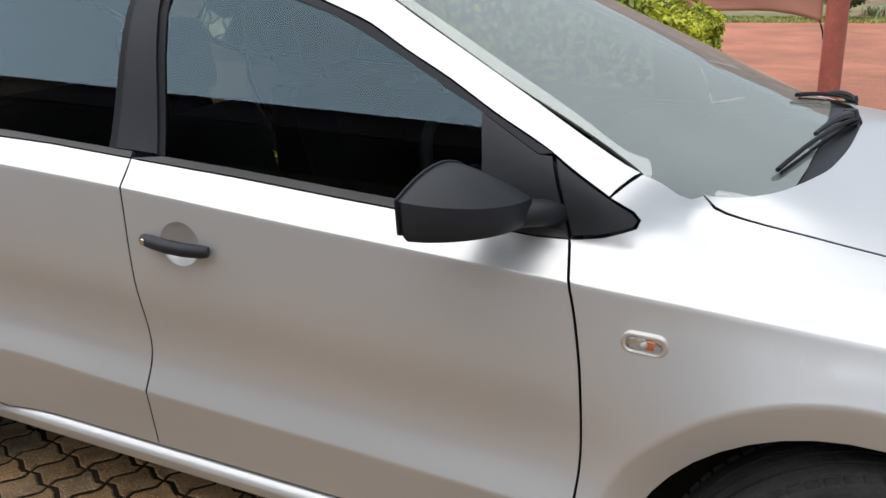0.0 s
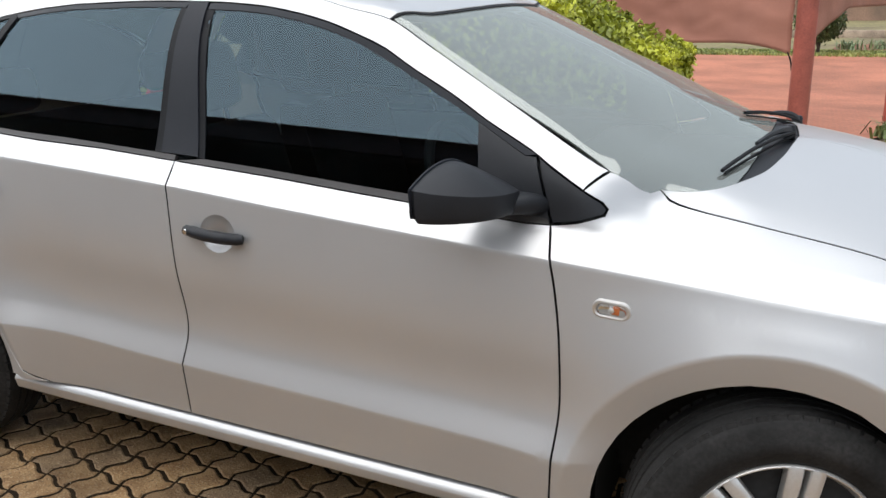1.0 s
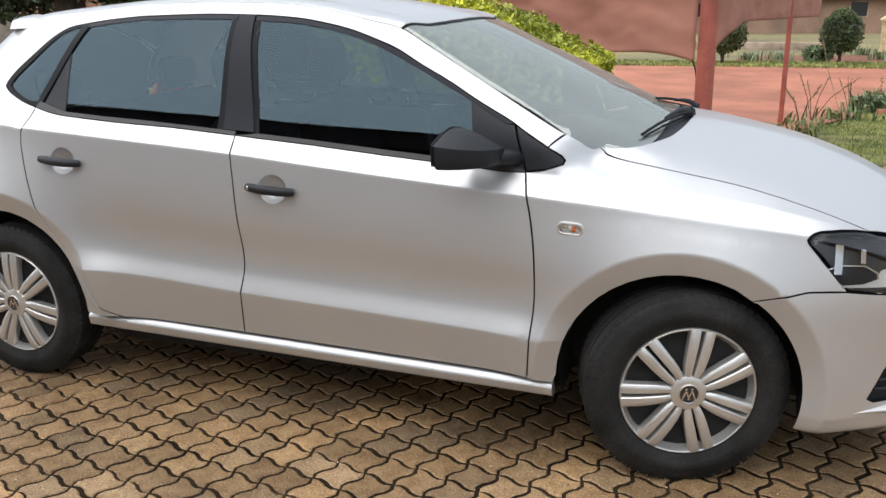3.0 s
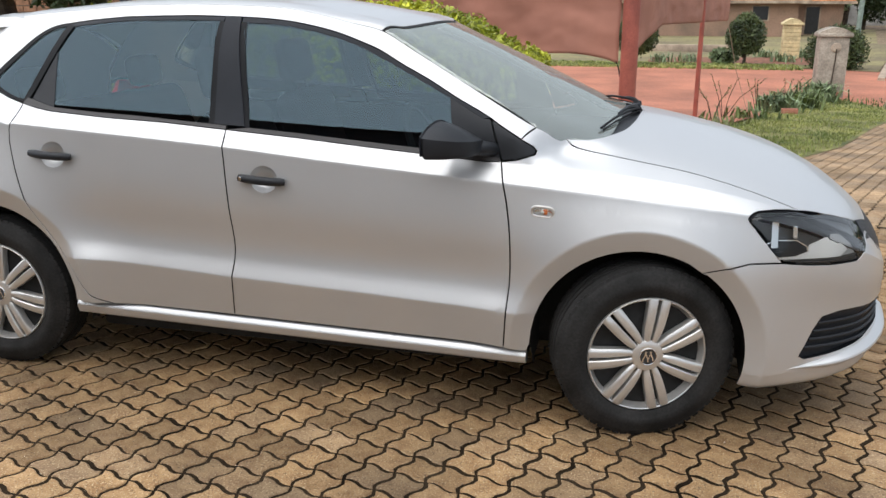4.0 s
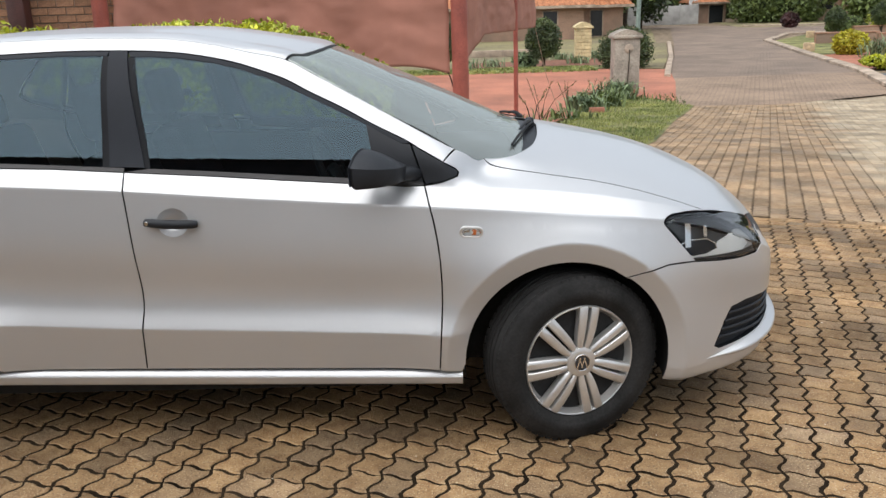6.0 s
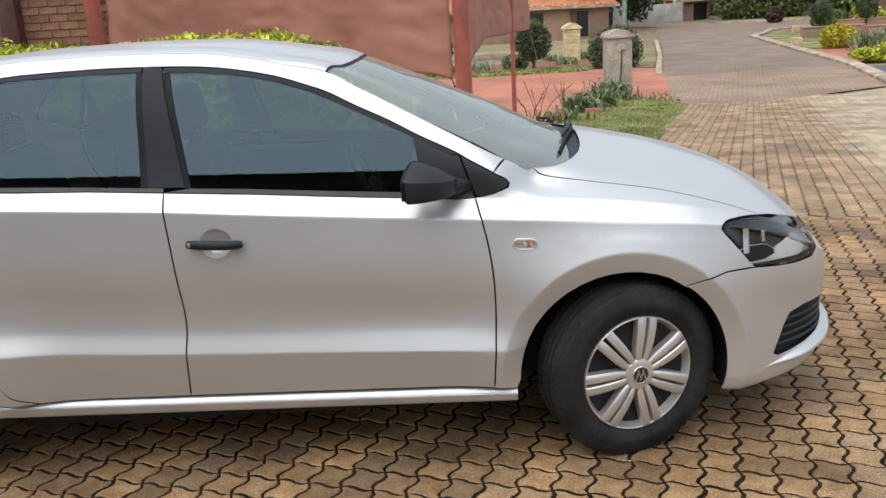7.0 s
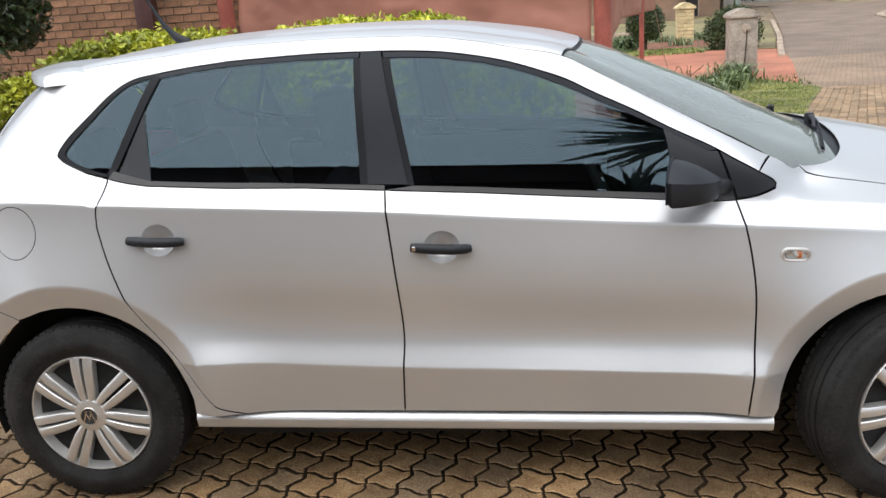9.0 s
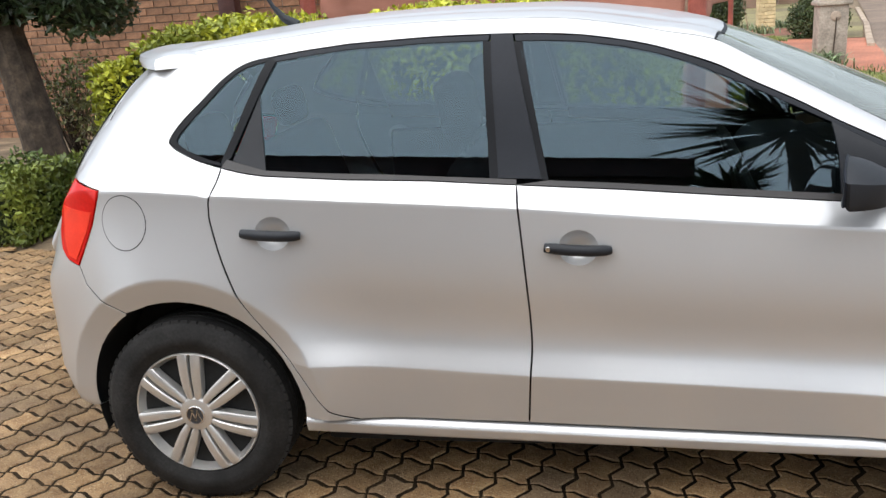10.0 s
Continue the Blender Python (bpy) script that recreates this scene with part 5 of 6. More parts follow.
tree = bush("garden_tree", "evergreen tree with dark glossy leaves and thick brown trunk",
            [(-4.6, 4.6, 2.75, 1.5, 1.2, .75), (-3.75, 4.3, 1.95, .75, .7, .55), (-3.35, 4.4, 1.62, .45, .5, .38), (-4.3, 4.2, 1.85, .6, .6, .5), (-4.9, 4.4, 1.7, .5, .5, .55), (-3.0, 4.6, 2.3, .7, .7, .5), (-5.6, 4.8, 2.3, 1.0, .8, .8)],
            24000, .046, LEAF_DARK, 21, "tree", core=True,
            trunk=[([(-3.86, 4.2, -.1), (-3.93, 4.2, .4), (-4.02, 4.22, .9), (-4.12, 4.25, 1.4), (-4.3, 4.4, 2.2), (-4.5, 4.6, 2.9)], [.21, .185, .17, .155, .11, .05]),
                   ([(-4.06, 4.23, 1.3), (-3.8, 4.25, 1.7), (-3.5, 4.35, 1.95), (-3.1, 4.5, 2.1)], [.08, .06, .04, .015]),
                   ([(-4.10, 4.25, 1.35), (-4.5, 4.35, 1.9), (-5.1, 4.5, 2.3)], [.09, .06, .02])])
rng = np.random.default_rng(5)
for k, (x, y, h, n) in enumerate(((-4.45, 5.5, .95, 60), (-3.95, 5.6, .95, 60), (-3.7, 5.0, .7, 46), (-3.35, 4.7, .6, 40))):
    th = thing("dry_shrub", "sparse half-dry shrub with bare twigs", "shrub", "dry shrubs by the wall")
    bm = bmesh.new()
    tips = []
    for i in range(n):
        a = rng.random() * 6.28
        r = .10 + .34 * rng.random()
        p0 = Vector((x + .05 * rng.normal(), y + .05 * rng.normal(), ground_z(x, y) - .03))
        p2 = Vector((x + r * math.cos(a), y + r * math.sin(a), h * (.5 + .6 * rng.random())))
        p1 = (p0 + p2) / 2 + Vector((.06 * rng.normal(), .06 * rng.normal(), .08))
        tube(bm, [p0, p1, p2], .006, 4, [.007, .005, .002])
        tips += [p1, p2, p2, (p1 + p2) / 2]
    part("stem", bm, BARK, th)
    spots = np.array([t + Vector(rng.normal(size=3) * .04) for t in tips for _ in range(3)])
    v, f = leaf_mesh(spots, .032 * (.6 + .8 * rng.random(len(spots))), 50 + k)
    mesh_object("leaves", v, f, LEAF_DRY, th, smooth=False)

STEEL = material("rust_red_painted_steel", (.33, .085, .060), rough=.45, vary=.14, scale=5, fine=60, bump=.06, bump_scale=40, coat=.15)
def post(name, label, x, y, r, top, lean=(0, 0)):
    z = ground_z(x, y)
    th = thing(name, label, "post", "carport posts" if r > .05 else "")
    bm = bmesh.new()
    tube(bm, [(x + lean[0] * k, y + lean[1] * k, z - .1 + (top - z + .1) * k) for k in (0, .25, .5, .75, 1)], r, 20)
    part("shaft", bm, STEEL, th)
    bm = bmesh.new()
    lathe(bm, [(.0, .018), (r * 1.5, .018), (r * 1.6, .0), (r * 1.6, -.03)], 20, Matrix.Translation((x, y, z)) @ pose(0, 0, 0, 90, 0, 0))
    part("base_plate", bm, STEEL, th)
    return th


post("carport_post", "thick rust-red steel carport post", 2.14, 6.15, .092, 2.5)
post("carport_post", "thick rust-red steel carport post by the wall", -2.46, 7.9, .10, 2.5)
post("thin_post", "thin rust-red steel post in the flower bed", 3.06, 10.6, .036, 2.5)
bm = bmesh.new()
tube(bm, [(-2.46, 7.9, 2.42), (2.14, 6.15, 2.42)], .04, 10)
tube(bm, [(2.14, 6.15, 2.42), (3.06, 10.6, 2.42), (3.65, 13.4, 2.42)], .035, 10)
rail = part("carport_beam", bm, STEEL)
tagged(rail, "rust-red steel beam carrying the shade cloth", "beam")

NET = material("faded_maroon_shade_cloth", (.35, .155, .110), rough=.85, vary=.10, scale=1.5, fine=220, bump=.25, bump_scale=500)
def cloth(label, a, b, low, top, seed, nu=90, nv=46, seam=None):
    """A hanging sheet from a to b; low and top give its edges' heights along it; folds gather at the ends."""
    rows = []
    verts, faces = [], []
    for i in range(nu + 1):
        u = i / nu
        x, y = a[0] + (b[0] - a[0]) * u, a[1] + (b[1] - a[1]) * u
        nx, ny = -(b[1] - a[1]), b[0] - a[0]
        d = math.hypot(nx, ny)
        for j in range(nv + 1):
            w = j / nv
            z = low(u) + (top(u) - low(u)) * w
            off = .05 * noise.noise(Vector((u * 5, w * 2.0, seed))) + .022 * noise.noise(Vector((u * 16 + w * 5, w * 7 - u * 6, seed + 3))) + .008 * noise.noise(Vector((u * 34, w * 22, seed + 7)))
            if seam:
                off -= .02 * math.exp(-((u - seam) / .008) ** 2)
                off += .014 * math.sin(w * 46) * math.exp(-((u - seam) / .05) ** 2)
            verts.append((x + nx / d * off, y + ny / d * off, z))
    for i in range(nu):
        for j in range(nv):
            k = i * (nv + 1) + j
            faces.append((k, k + nv + 1, k + nv + 2, k + 1))
    ob = mesh_object("shade_cloth", verts, faces, NET)
    sol = ob.modifiers.new("thickness", "SOLIDIFY")
    sol.thickness = .003
    return tagged(ob, label, "cloth", "shade cloths")


cloth("faded maroon shade cloth hanging beside the carport", (-2.26, 7.84), (2.02, 6.20),
      lambda u: .83 - .06 * math.sin(u * 3.1) - (.11 * max(0, (u - .86) / .14) ** 2), lambda u: 2.40, 2, seam=.50)
cloth("slack maroon shade cloth between thick and thin posts", (2.17, 6.27), (3.62, 13.3),
      lambda u: .78 + .30 * min(1, u / .2) ** .6 - .10 * max(0, u - .2), lambda u: 2.40, 9)
bm = bmesh.new()
tube(bm, [(2.02, 6.20, .70), (2.04, 6.19, .64), (2.05, 6.17, .58)], .008, 6)
tube(bm, [(2.0, 6.21, .74), (2.035, 6.19, .66)], .005, 6)
tagged(part("cloth_tie", bm, RUBBER), "black cord tying the cloth to the post", "cord")
bm = bmesh.new()
tube(bm, [(3.62, 13.3, .98), (3.75, 13.6, .55), (3.9, 14.0, .05), (4.2, 14.3, -.75)], .006, 5)
tagged(part("guy_rope", bm, KERB), "pale guy rope from the cloth's corner", "rope")

# ---- garden between the drive and the street ----
def blades(name, label, spots, length, width, mat, seed, lean=.5, category="grass", kind="stuff"):
    """Upright grass blades or strap leaves: three-segment bent strips."""
    rng = np.random.default_rng(seed)
    verts, faces = [], []
    for (x, y, z), l in zip(spots, length):
        a = rng.random() * 6.28
        d = Vector((math.cos(a), math.sin(a), 0))
        w = Vector((-d.y, d.x, 0)) * width * (.7 + .6 * rng.random())
        k = lean * (.3 + rng.random())
        p = [Vector((x, y, z)), Vector((x, y, z + l * .55)) + d * l * k * .25, Vector((x, y, z + l * (.95 - .4 * k))) + d * l * k * .8]
        i = len(verts)
        verts += [p[0] - w, p[0] + w, p[1] - w * .8, p[1] + w * .8, p[2]]
        faces += [(i, i + 1, i + 3, i + 2), (i + 2, i + 3, i + 4)]
    ob = mesh_object(name, verts, faces, mat, smooth=False)
    return tagged(ob, label, category, kind=kind)


GRASS = leaf_material("grass_blades", (.16, .25, .045), (.36, .37, .11))
rng = np.random.default_rng(77)
border = np.array([(3.2, 4.4), (4.65, 7.8), (5.8, 11.5), (6.95, 14.7), (7.3, 15.7), (7.15, 16.7), (6.4, 18.3), (5.8, 17.7), (4.7, 14.4), (3.6, 10.5), (2.9, 7.6)])
pts = np.column_stack([2.9 + 4.5 * rng.random(60000), 4.4 + 14 * rng.random(60000)])
pts = pts[inside(border, pts)]
pts = pts[[noise.noise(Vector((p[0] * 1.3, p[1] * 1.3, 4))) + .55 > rng.random() * .9 for p in pts]]
blades("verge_grass", "tufted green grass on the verge", [(p[0], p[1], ground_z(*p)) for p in pts], .035 + .045 * rng.random(len(pts)), .0045, GRASS, 3)
lawn = np.column_stack([-6 + 13 * rng.random(7000), 26.4 + 2.3 * rng.random(7000)])
blades("lawn_grass", "mown green lawn behind the apron", [(p[0], p[1], ground_z(*p)) for p in lawn], .07 + .05 * rng.random(len(lawn)), .02, GRASS, 4)
edge = [(6.2 + 1.2 * rng.random(), 16.2 + 1.9 * rng.random()) for _ in range(240)]
blades("edge_weeds", "rough weeds at the foot of the stone pillar", [(x, y, ground_z(x, y)) for x, y in edge], .06 + .10 * rng.random(len(edge)), .010, LEAF_MID, 8, .8)


def strap_plant(x, y, r, n, h, mat, seed, label, name="agapanthus"):
    rng = np.random.default_rng(seed)
    spots = [(x + r * rng.normal() * .5, y + r * rng.normal() * .5) for _ in range(n)]
    ob = blades(name, label, [(a, b, ground_z(a, b)) for a, b in spots], h * (.6 + .6 * rng.random(n)), .022, mat, seed, 1.1, "plant", "")
    ob["group"] = "flower bed plants"
    return ob


strap_plant(6.0, 17.6, .38, 210, .62, LEAF_GREY, 31, "clump of grey-green strap leaves")
strap_plant(5.3, 15.9, .42, 230, .55, LEAF_MID, 32, "clump of green strap leaves in the bed")
strap_plant(4.75, 14.6, .40, 190, .50, LEAF_GREY, 33, "clump of grey-green strap leaves")
strap_plant(4.1, 12.6, .5, 60, .28, LEAF_MID, 34, "low green plants in the flower bed")
strap_plant(3.5, 10.9, .5, 40, .22, LEAF_DRY, 35, "low grey-green plants in the flower bed")
strap_plant(3.1, 8.6, .4, 50, .28, LEAF_DRY, 36, "low green plants near the post")
for k, (x, y, h) in enumerate(((3.35, 10.9, .7), (3.55, 11.6, .8), (4.25, 13.2, .7), (5.0, 15.3, .8))):
    rng = np.random.default_rng(60 + k)
    th = thing("dried_flower", "tall thin dry flower stem", "plant", "dry flower stems")
    bm = bmesh.new()
    z = ground_z(x, y)
    tips = []
    for j in range(4):
        d = Vector((.22 * rng.normal(), .12 * rng.normal(), 0))
        p = [Vector((x, y, z)), Vector((x, y, z + h * .5)) + d * .4, Vector((x, y, z + h * (.7 + .3 * rng.random()))) + d]
        tube(bm, p, .006, 4, [.008, .006, .004])
        tips += [p[1] * (1 - q) + p[2] * q for q in (.3, .5, .7, .85, 1)]
    part("stem", bm, BARK, th)
    v, f = leaf_mesh(np.array([t + Vector(rng.normal(size=3) * .015) for t in tips for _ in range(3)]), np.full(len(tips) * 3, .018), 90 + k)
    mesh_object("seed_head", v, f, LEAF_DRY, th, smooth=False)["kind"] = "stuff"
bm = bmesh.new()
x, y = 4.95, 14.15
box(bm, (x - .15, y - .07, ground_z(x, y) - .01), (x + .15, y + .07, ground_z(x, y) + .11), .012, None)
tagged(part("loose_brick", bm, material("loose_red_brick", (.36, .15, .10), rough=.9, vary=.2)), "single red brick lying in the grass", "brick")

# grey stone gate pillar with a pipe on its face
STONE = material("weathered_grey_plaster", (.33, .285, .235), rough=.95, vary=.22, scale=2.5, fine=25, bump=.5, bump_scale=30)
pillar = thing("stone_pillar", "weathered grey-brown plastered gate pillar", "pillar", "pillars")
bm = bmesh.new()
box(bm, (6.06, 18.45, -1.0), (6.70, 19.0, .52), .03)
part("pillar_shaft", bm, STONE, pillar)
bm = bmesh.new()
box(bm, (6.00, 18.39, .52), (6.76, 19.06, .60), .02)
rows = []
for y in (18.41, 19.04):
    rows.append([bm.verts.new((6.02 + .72 * i / 10, y, .598 + .20 * math.sin(math.pi * (.12 + .76 * i / 10)) - .06)) for i in range(11)] + [bm.verts.new((6.74, y, .598)), bm.verts.new((6.02, y, .598))])
for i in range(13):
    bm.faces.new((rows[0][i], rows[0][(i + 1) % 13], rows[1][(i + 1) % 13], rows[1][i]))
bm.faces.new(rows[0])
bm.faces.new(rows[1][::-1])
part("pillar_cap", bm, STONE, pillar)
bm = bmesh.new()
lathe(bm, [(.0, -.02), (.07, -.02), (.10, -.015), (.115, 0), (.115, .02)], 24, Matrix.Translation((6.42, 18.44, .28)))
part("round_plate", bm, material("pale_cement", (.35, .285, .225), rough=.9, vary=.2), pillar)
bm = bmesh.new()
tube(bm, [(6.43, 18.42, .25), (6.425, 18.41, 0), (6.40, 18.41, -.5), (6.40, 18.42, -.88)], .014, 8)
part("pipe", bm, BARK, pillar)
bm = bmesh.new()
box(bm, (6.33, 18.36, -.90), (6.62, 18.50, -.72), .01)
part("foot_brick", bm, material("foot_red_brick", (.34, .16, .10), rough=.9, vary=.2), pillar)

# cream block pillar
CREAM = material("cream_stone_block", (.62, .50, .28), rough=.85, vary=.14, scale=5, fine=30, per_piece=.08, bump=.4, bump_scale=25)
pil = thing("block_pillar", "cream split-block garden pillar with rounded cap", "pillar", "pillars")
bm = bmesh.new()
box(bm, (7.02, 32.2, -.95), (7.60, 32.75, .38))
part("pillar_core", bm, material("cream_mortar", (.48, .38, .22), rough=.95, vary=.2), pil)
for k in range(9):
    z = -.86 + k * .138
    for x0, x1 in (((7.0, 7.32), (7.33, 7.62)) if k % 2 else ((7.0, 7.2), (7.21, 7.62))):
        bm = bmesh.new()
        box(bm, (x0, 32.17, z), (x1, 32.78, z + .125), .012, None, 1)
        part("block", bm, CREAM, pil)
bm = bmesh.new()
box(bm, (6.93, 32.1, .38), (7.69, 32.85, .46), .02)
rows = []
for y in (32.12, 32.83):
    rows.append([bm.verts.new((6.95 + .72 * i / 10, y, .459 + .17 * math.sin(math.pi * i / 10))) for i in range(11)])
for i in range(10):
    bm.faces.new((rows[0][i], rows[0][i + 1], rows[1][i + 1], rows[1][i]))
bm.faces.new(rows[0])
bm.faces.new(rows[1][::-1])
part("cap", bm, CREAM, pil)

# topiary and shrubs
gz = -.87
def topiary(x, y, r, h, seed, squash=1.0):
    return bush("topiary_tree", "clipped round-headed dark green topiary tree", [(x, y, gz + h, r, r, r * squash), (x, y, gz + h + r * .45, r * .62, r * .62, r * .75)], 6500, .048, LEAF_TOP, seed, "tree",
                trunk=[([(x, y, gz - .05), (x + .03, y, gz + .3), (x, y, gz + h)], [.06, .05, .04]), ([(x, y, gz + .2), (x - .12, y, gz + h * .8)], [.04, .03])], group="topiary trees")


topiary(5.33, 28.7, .66, .98, 41)
topiary(1.65, 27.6, .74, .98, 42, .85)
bush("ball_shrub", "large clipped dark green ball shrub", [(8.1, 27.6, gz + .55, .95, .85, .82), (8.15, 27.6, gz + .8, .7, .7, .60)], 9000, .05, LEAF_TOP, 43)
bush("flower_bush", "low bush with pale grey-green leaves", [(4.7, 29.3, gz + .25, .5, .4, .3)], 700, .07, LEAF_GREY, 44)
for k, (x, y) in enumerate(((2.6, 29.6), (3.5, 29.8), (6.9, 30.4), (6.5, 33.0), (8.0, 33.3))):
    strap_plant(x, y, .4, 60, .45, LEAF_GREY, 200 + k, "clump of pale strap leaves in the bed", "flower_clump")

# ---- brick wall beside the carport ----
MORTAR = material("grey_mortar", (.20, .17, .14), rough=.95, vary=.2, fine=80)
BRICK = material("brown_face_brick", (.30, .158, .090), rough=.85, vary=.22, scale=8, fine=60, per_piece=.22, bump=.35, bump_scale=60)
wall = thing("brick_wall", "brown face-brick wall of the carport", "wall")
wall["kind"] = "structure"
bm = bmesh.new()
box(bm, (-11, 8.22, -1.2), (-2.2, 8.42, 2.9))
part("wall_core", bm, MORTAR, wall)
DARKRED = material("dark_brown_downpipe", (.075, .030, .026), rough=.5, vary=.15)
bm = bmesh.new()
box(bm, (-3.72, 7.98, -.6), (-3.48, 8.20, 2.9), .03)
pipe_ob = part("wall_pier", bm, DARKRED)
tagged(pipe_ob, "dark brown painted pier against the brick wall", "pier", kind="structure")
bm = bmesh.new()
box(bm, (-11, 8.0, 2.9), (-2.0, 8.6, 3.0))
tagged(part("carport_eave", bm, STEEL), "rust-red carport roof edge over the wall", "roof", kind="structure")

# ---- the house behind the camera: seen only as it is mirrored in the glass and the paint ----
HOUSE_WALL = material("stone_coloured_plaster", (.40, .365, .33), rough=.9, vary=.1, scale=1.5, fine=40)
house = thing("near_house", "stone-coloured plastered house with dark tiled eaves", "house", at=pose(0, EAVE_Y, 0, 0, 0, -8.5))
bm = bmesh.new()
box(bm, (-6.4, -2.0, -.2), (1.5, -1.7, 3.7))
part("wall", bm, HOUSE_WALL, house)
TILE = material("dark_roof_tile", (.10, .045, .035), rough=.8, vary=.2, fine=40)
bm = bmesh.new()
m = pose(0, 0, EAVE_Z, -24, 0, 0)
box(bm, (-6.8, -4.5, -.12), (2.0, 0, .0), 0, m)
part("roof", bm, TILE, house)
bm = bmesh.new()
for i in range(58):
    x = -6.78 + i * .151
    tube(bm, [m @ Vector((x, .05, -.01)), m @ Vector((x, -.5, -.01))], .019, 8)
part("tile_row", bm, TILE, house)["kind"] = "stuff"
bm = bmesh.new()
box(bm, (-6.8, -.08, EAVE_Z - .26), (2.0, -.03, EAVE_Z - .06))
part("fascia", bm, DARKRED, house)
bm = bmesh.new()
box(bm, (-6.8, -1.72, EAVE_Z - .30), (2.0, -.08, EAVE_Z - .24))
part("soffit", bm, DARKRED, house)
# a tall yucca at the house corner
th = thing("yucca_tree", "tall yucca with spiky dark leaf heads", "plant")
bm = bmesh.new()
YX, YY, YZ = YUCCA
tube(bm, [(YX + .15, YY - .3, -.05), (YX + .1, YY - .2, YZ * .5), (YX, YY, YZ)], .12, 10, [.16, .13, .08])
tube(bm, [(YX + .1, YY - .2, YZ * .5), (YX - .55, YY + .05, YZ * .76)], .1, 10, [.1, .07])
part("trunk", bm, BARK, th)
SPIKE = leaf_material("yucca_leaves", (.035, .055, .022), (.07, .09, .035), .4)
verts, faces = [], []
rng = np.random.default_rng(9)
for cx, cy, cz, r, n in ((YX, YY, YZ + .1, 1.15, 170), (YX + .75, YY - .3, YZ - .1, .75, 60), (YX - .55, YY + .05, YZ * .76 + .08, .5, 70)):
    for k in range(n):
        d = Vector(rng.normal(size=3))
        d.z = abs(d.z) * .9 - .25
        d.normalize()
        w = d.cross(Vector(rng.normal(size=3))).normalized() * .030
        l = r * (.8 + .4 * rng.random())
        c = Vector((cx, cy, cz))
        i = len(verts)
        verts += [c + d * .05 - w * .7, c + d * .05 + w * .7, c + d * l * .45 - w, c + d * l * .45 + w, c + d * l - Vector((0, 0, .04))]
        faces += [(i, i + 1, i + 3, i + 2), (i + 2, i + 3, i + 4)]
mesh_object("leaf_head", verts, faces, SPIKE, th, smooth=False)

# ---- far side of the apron and the street ----
ROOF_TILE = material("orange_roof_tile", (.42, .17, .075), rough=.8, vary=.2, scale=3, fine=20)
FAR_BRICK = brick_ground("far_face_brick", (.36, .19, .12), (.29, .155, .10), (.22, .17, .13), 3.5, 0)
PANE = material("dark_window_pane", (.02, .022, .025), rough=.15, vary=.1)
def far_house(name, label, x0, x1, y, wall_h, roof_h, depth, openings, base=gz, over=.6, pitch_ends=True):
    th = thing(name, label, "house")
    bm = bmesh.new()
    box(bm, (x0, y, base - .2), (x1, y + depth, base + wall_h))
    part("wall", bm, FAR_BRICK, th)
    bm = bmesh.new()
    a, b, z0, z1 = x0 - over, x1 + over, base + wall_h, base + wall_h + roof_h
    q = min(depth / 2, (x1 - x0) / 2) if pitch_ends else 0
    p = [bm.verts.new(v) for v in ((a, y - over, z0), (b, y - over, z0), (b, y + depth + over, z0), (a, y + depth + over, z0), (a + q, y + depth / 2, z1), (b - q, y + depth / 2, z1))]
    for f in ((0, 1, 5, 4), (1, 2, 5), (2, 3, 4, 5), (3, 0, 4), (3, 2, 1, 0)):
        bm.faces.new([p[i] for i in f])
    roof = part("roof", bm, ROOF_TILE, th, smooth=False)
    bm = bmesh.new()
    for i in range(int((b - a) / .33)):
        x = a + .16 + i * .33
        top = Vector((min(max(x, a + q), b - q), y + depth / 2, z1))
        k = 1.0 if a + q <= x <= b - q else (x - a) / q if x < a + q else (b - x) / q
        lo = Vector((x, y - over, z0 + .03))
        tube(bm, [lo, lo + (Vector((x, y + depth / 2, z1 + .03)) - lo) * k], .05, 5)
    part("tile_rib", bm, ROOF_TILE, roof)["kind"] = "stuff"
    bm = bmesh.new()
    box(bm, (a, y - over - .04, z0 - .14), (b, y - over, z0 + .03))
    part("fascia", bm, KERB, th)
    for ox0, ox1, oz0, oz1 in openings:
        bm = bmesh.new()
        box(bm, (ox0, y - .04, base + oz0), (ox1, y + .1, base + oz1))
        w = part("window", bm, KERB, th)
        bm = bmesh.new()
        box(bm, (ox0 + .07, y - .06, base + oz0 + .07), (ox1 - .07, y + .05, base + oz1 - .07))
        part("pane", bm, PANE, w)
    return th


far_house("far_house", "brick house with orange tiled roof beyond the lawn", -16, 10.2, 52, 2.05, 2.2, 9, ((7.6, 8.6, .9, 1.8), (3, 4.6, .9, 1.8), (-2, -.4, .9, 1.8)))
far_house("side_house", "brick house wing with dark doorway", 10.4, 13.2, 55, 2.0, 1.4, 6, ((11.0, 11.9, 0, 1.75),))
far_house("gatehouse", "small brick gatehouse with red tiled roof", 24.5, 27.2, 79, 1.95, 1.5, 4, ((25.6, 27.0, .02, 1.75),), base=-1.0)
far_house("street_house", "red brick house behind trees across the street", 33, 46, 76, 2.4, 2.0, 9, ((34.5, 35.8, .9, 1.9), (40, 42, .9, 1.9)), base=-.9)
bm = bmesh.new()
lathe(bm, [(.0, .0), (.35, .06), (.5, .16)], 20, Matrix.Translation((24.0, 78.6, 1.0)) @ pose(0, 0, 0, 0, 0, 200))
tagged(part("satellite_dish", bm, material("white_dish", (.75, .75, .74), rough=.5, vary=.05), None), "white satellite dish on the gatehouse", "dish")
CONC = material("grey_concrete_wall", (.36, .35, .33), rough=.9, vary=.2, scale=1)
bm = bmesh.new()
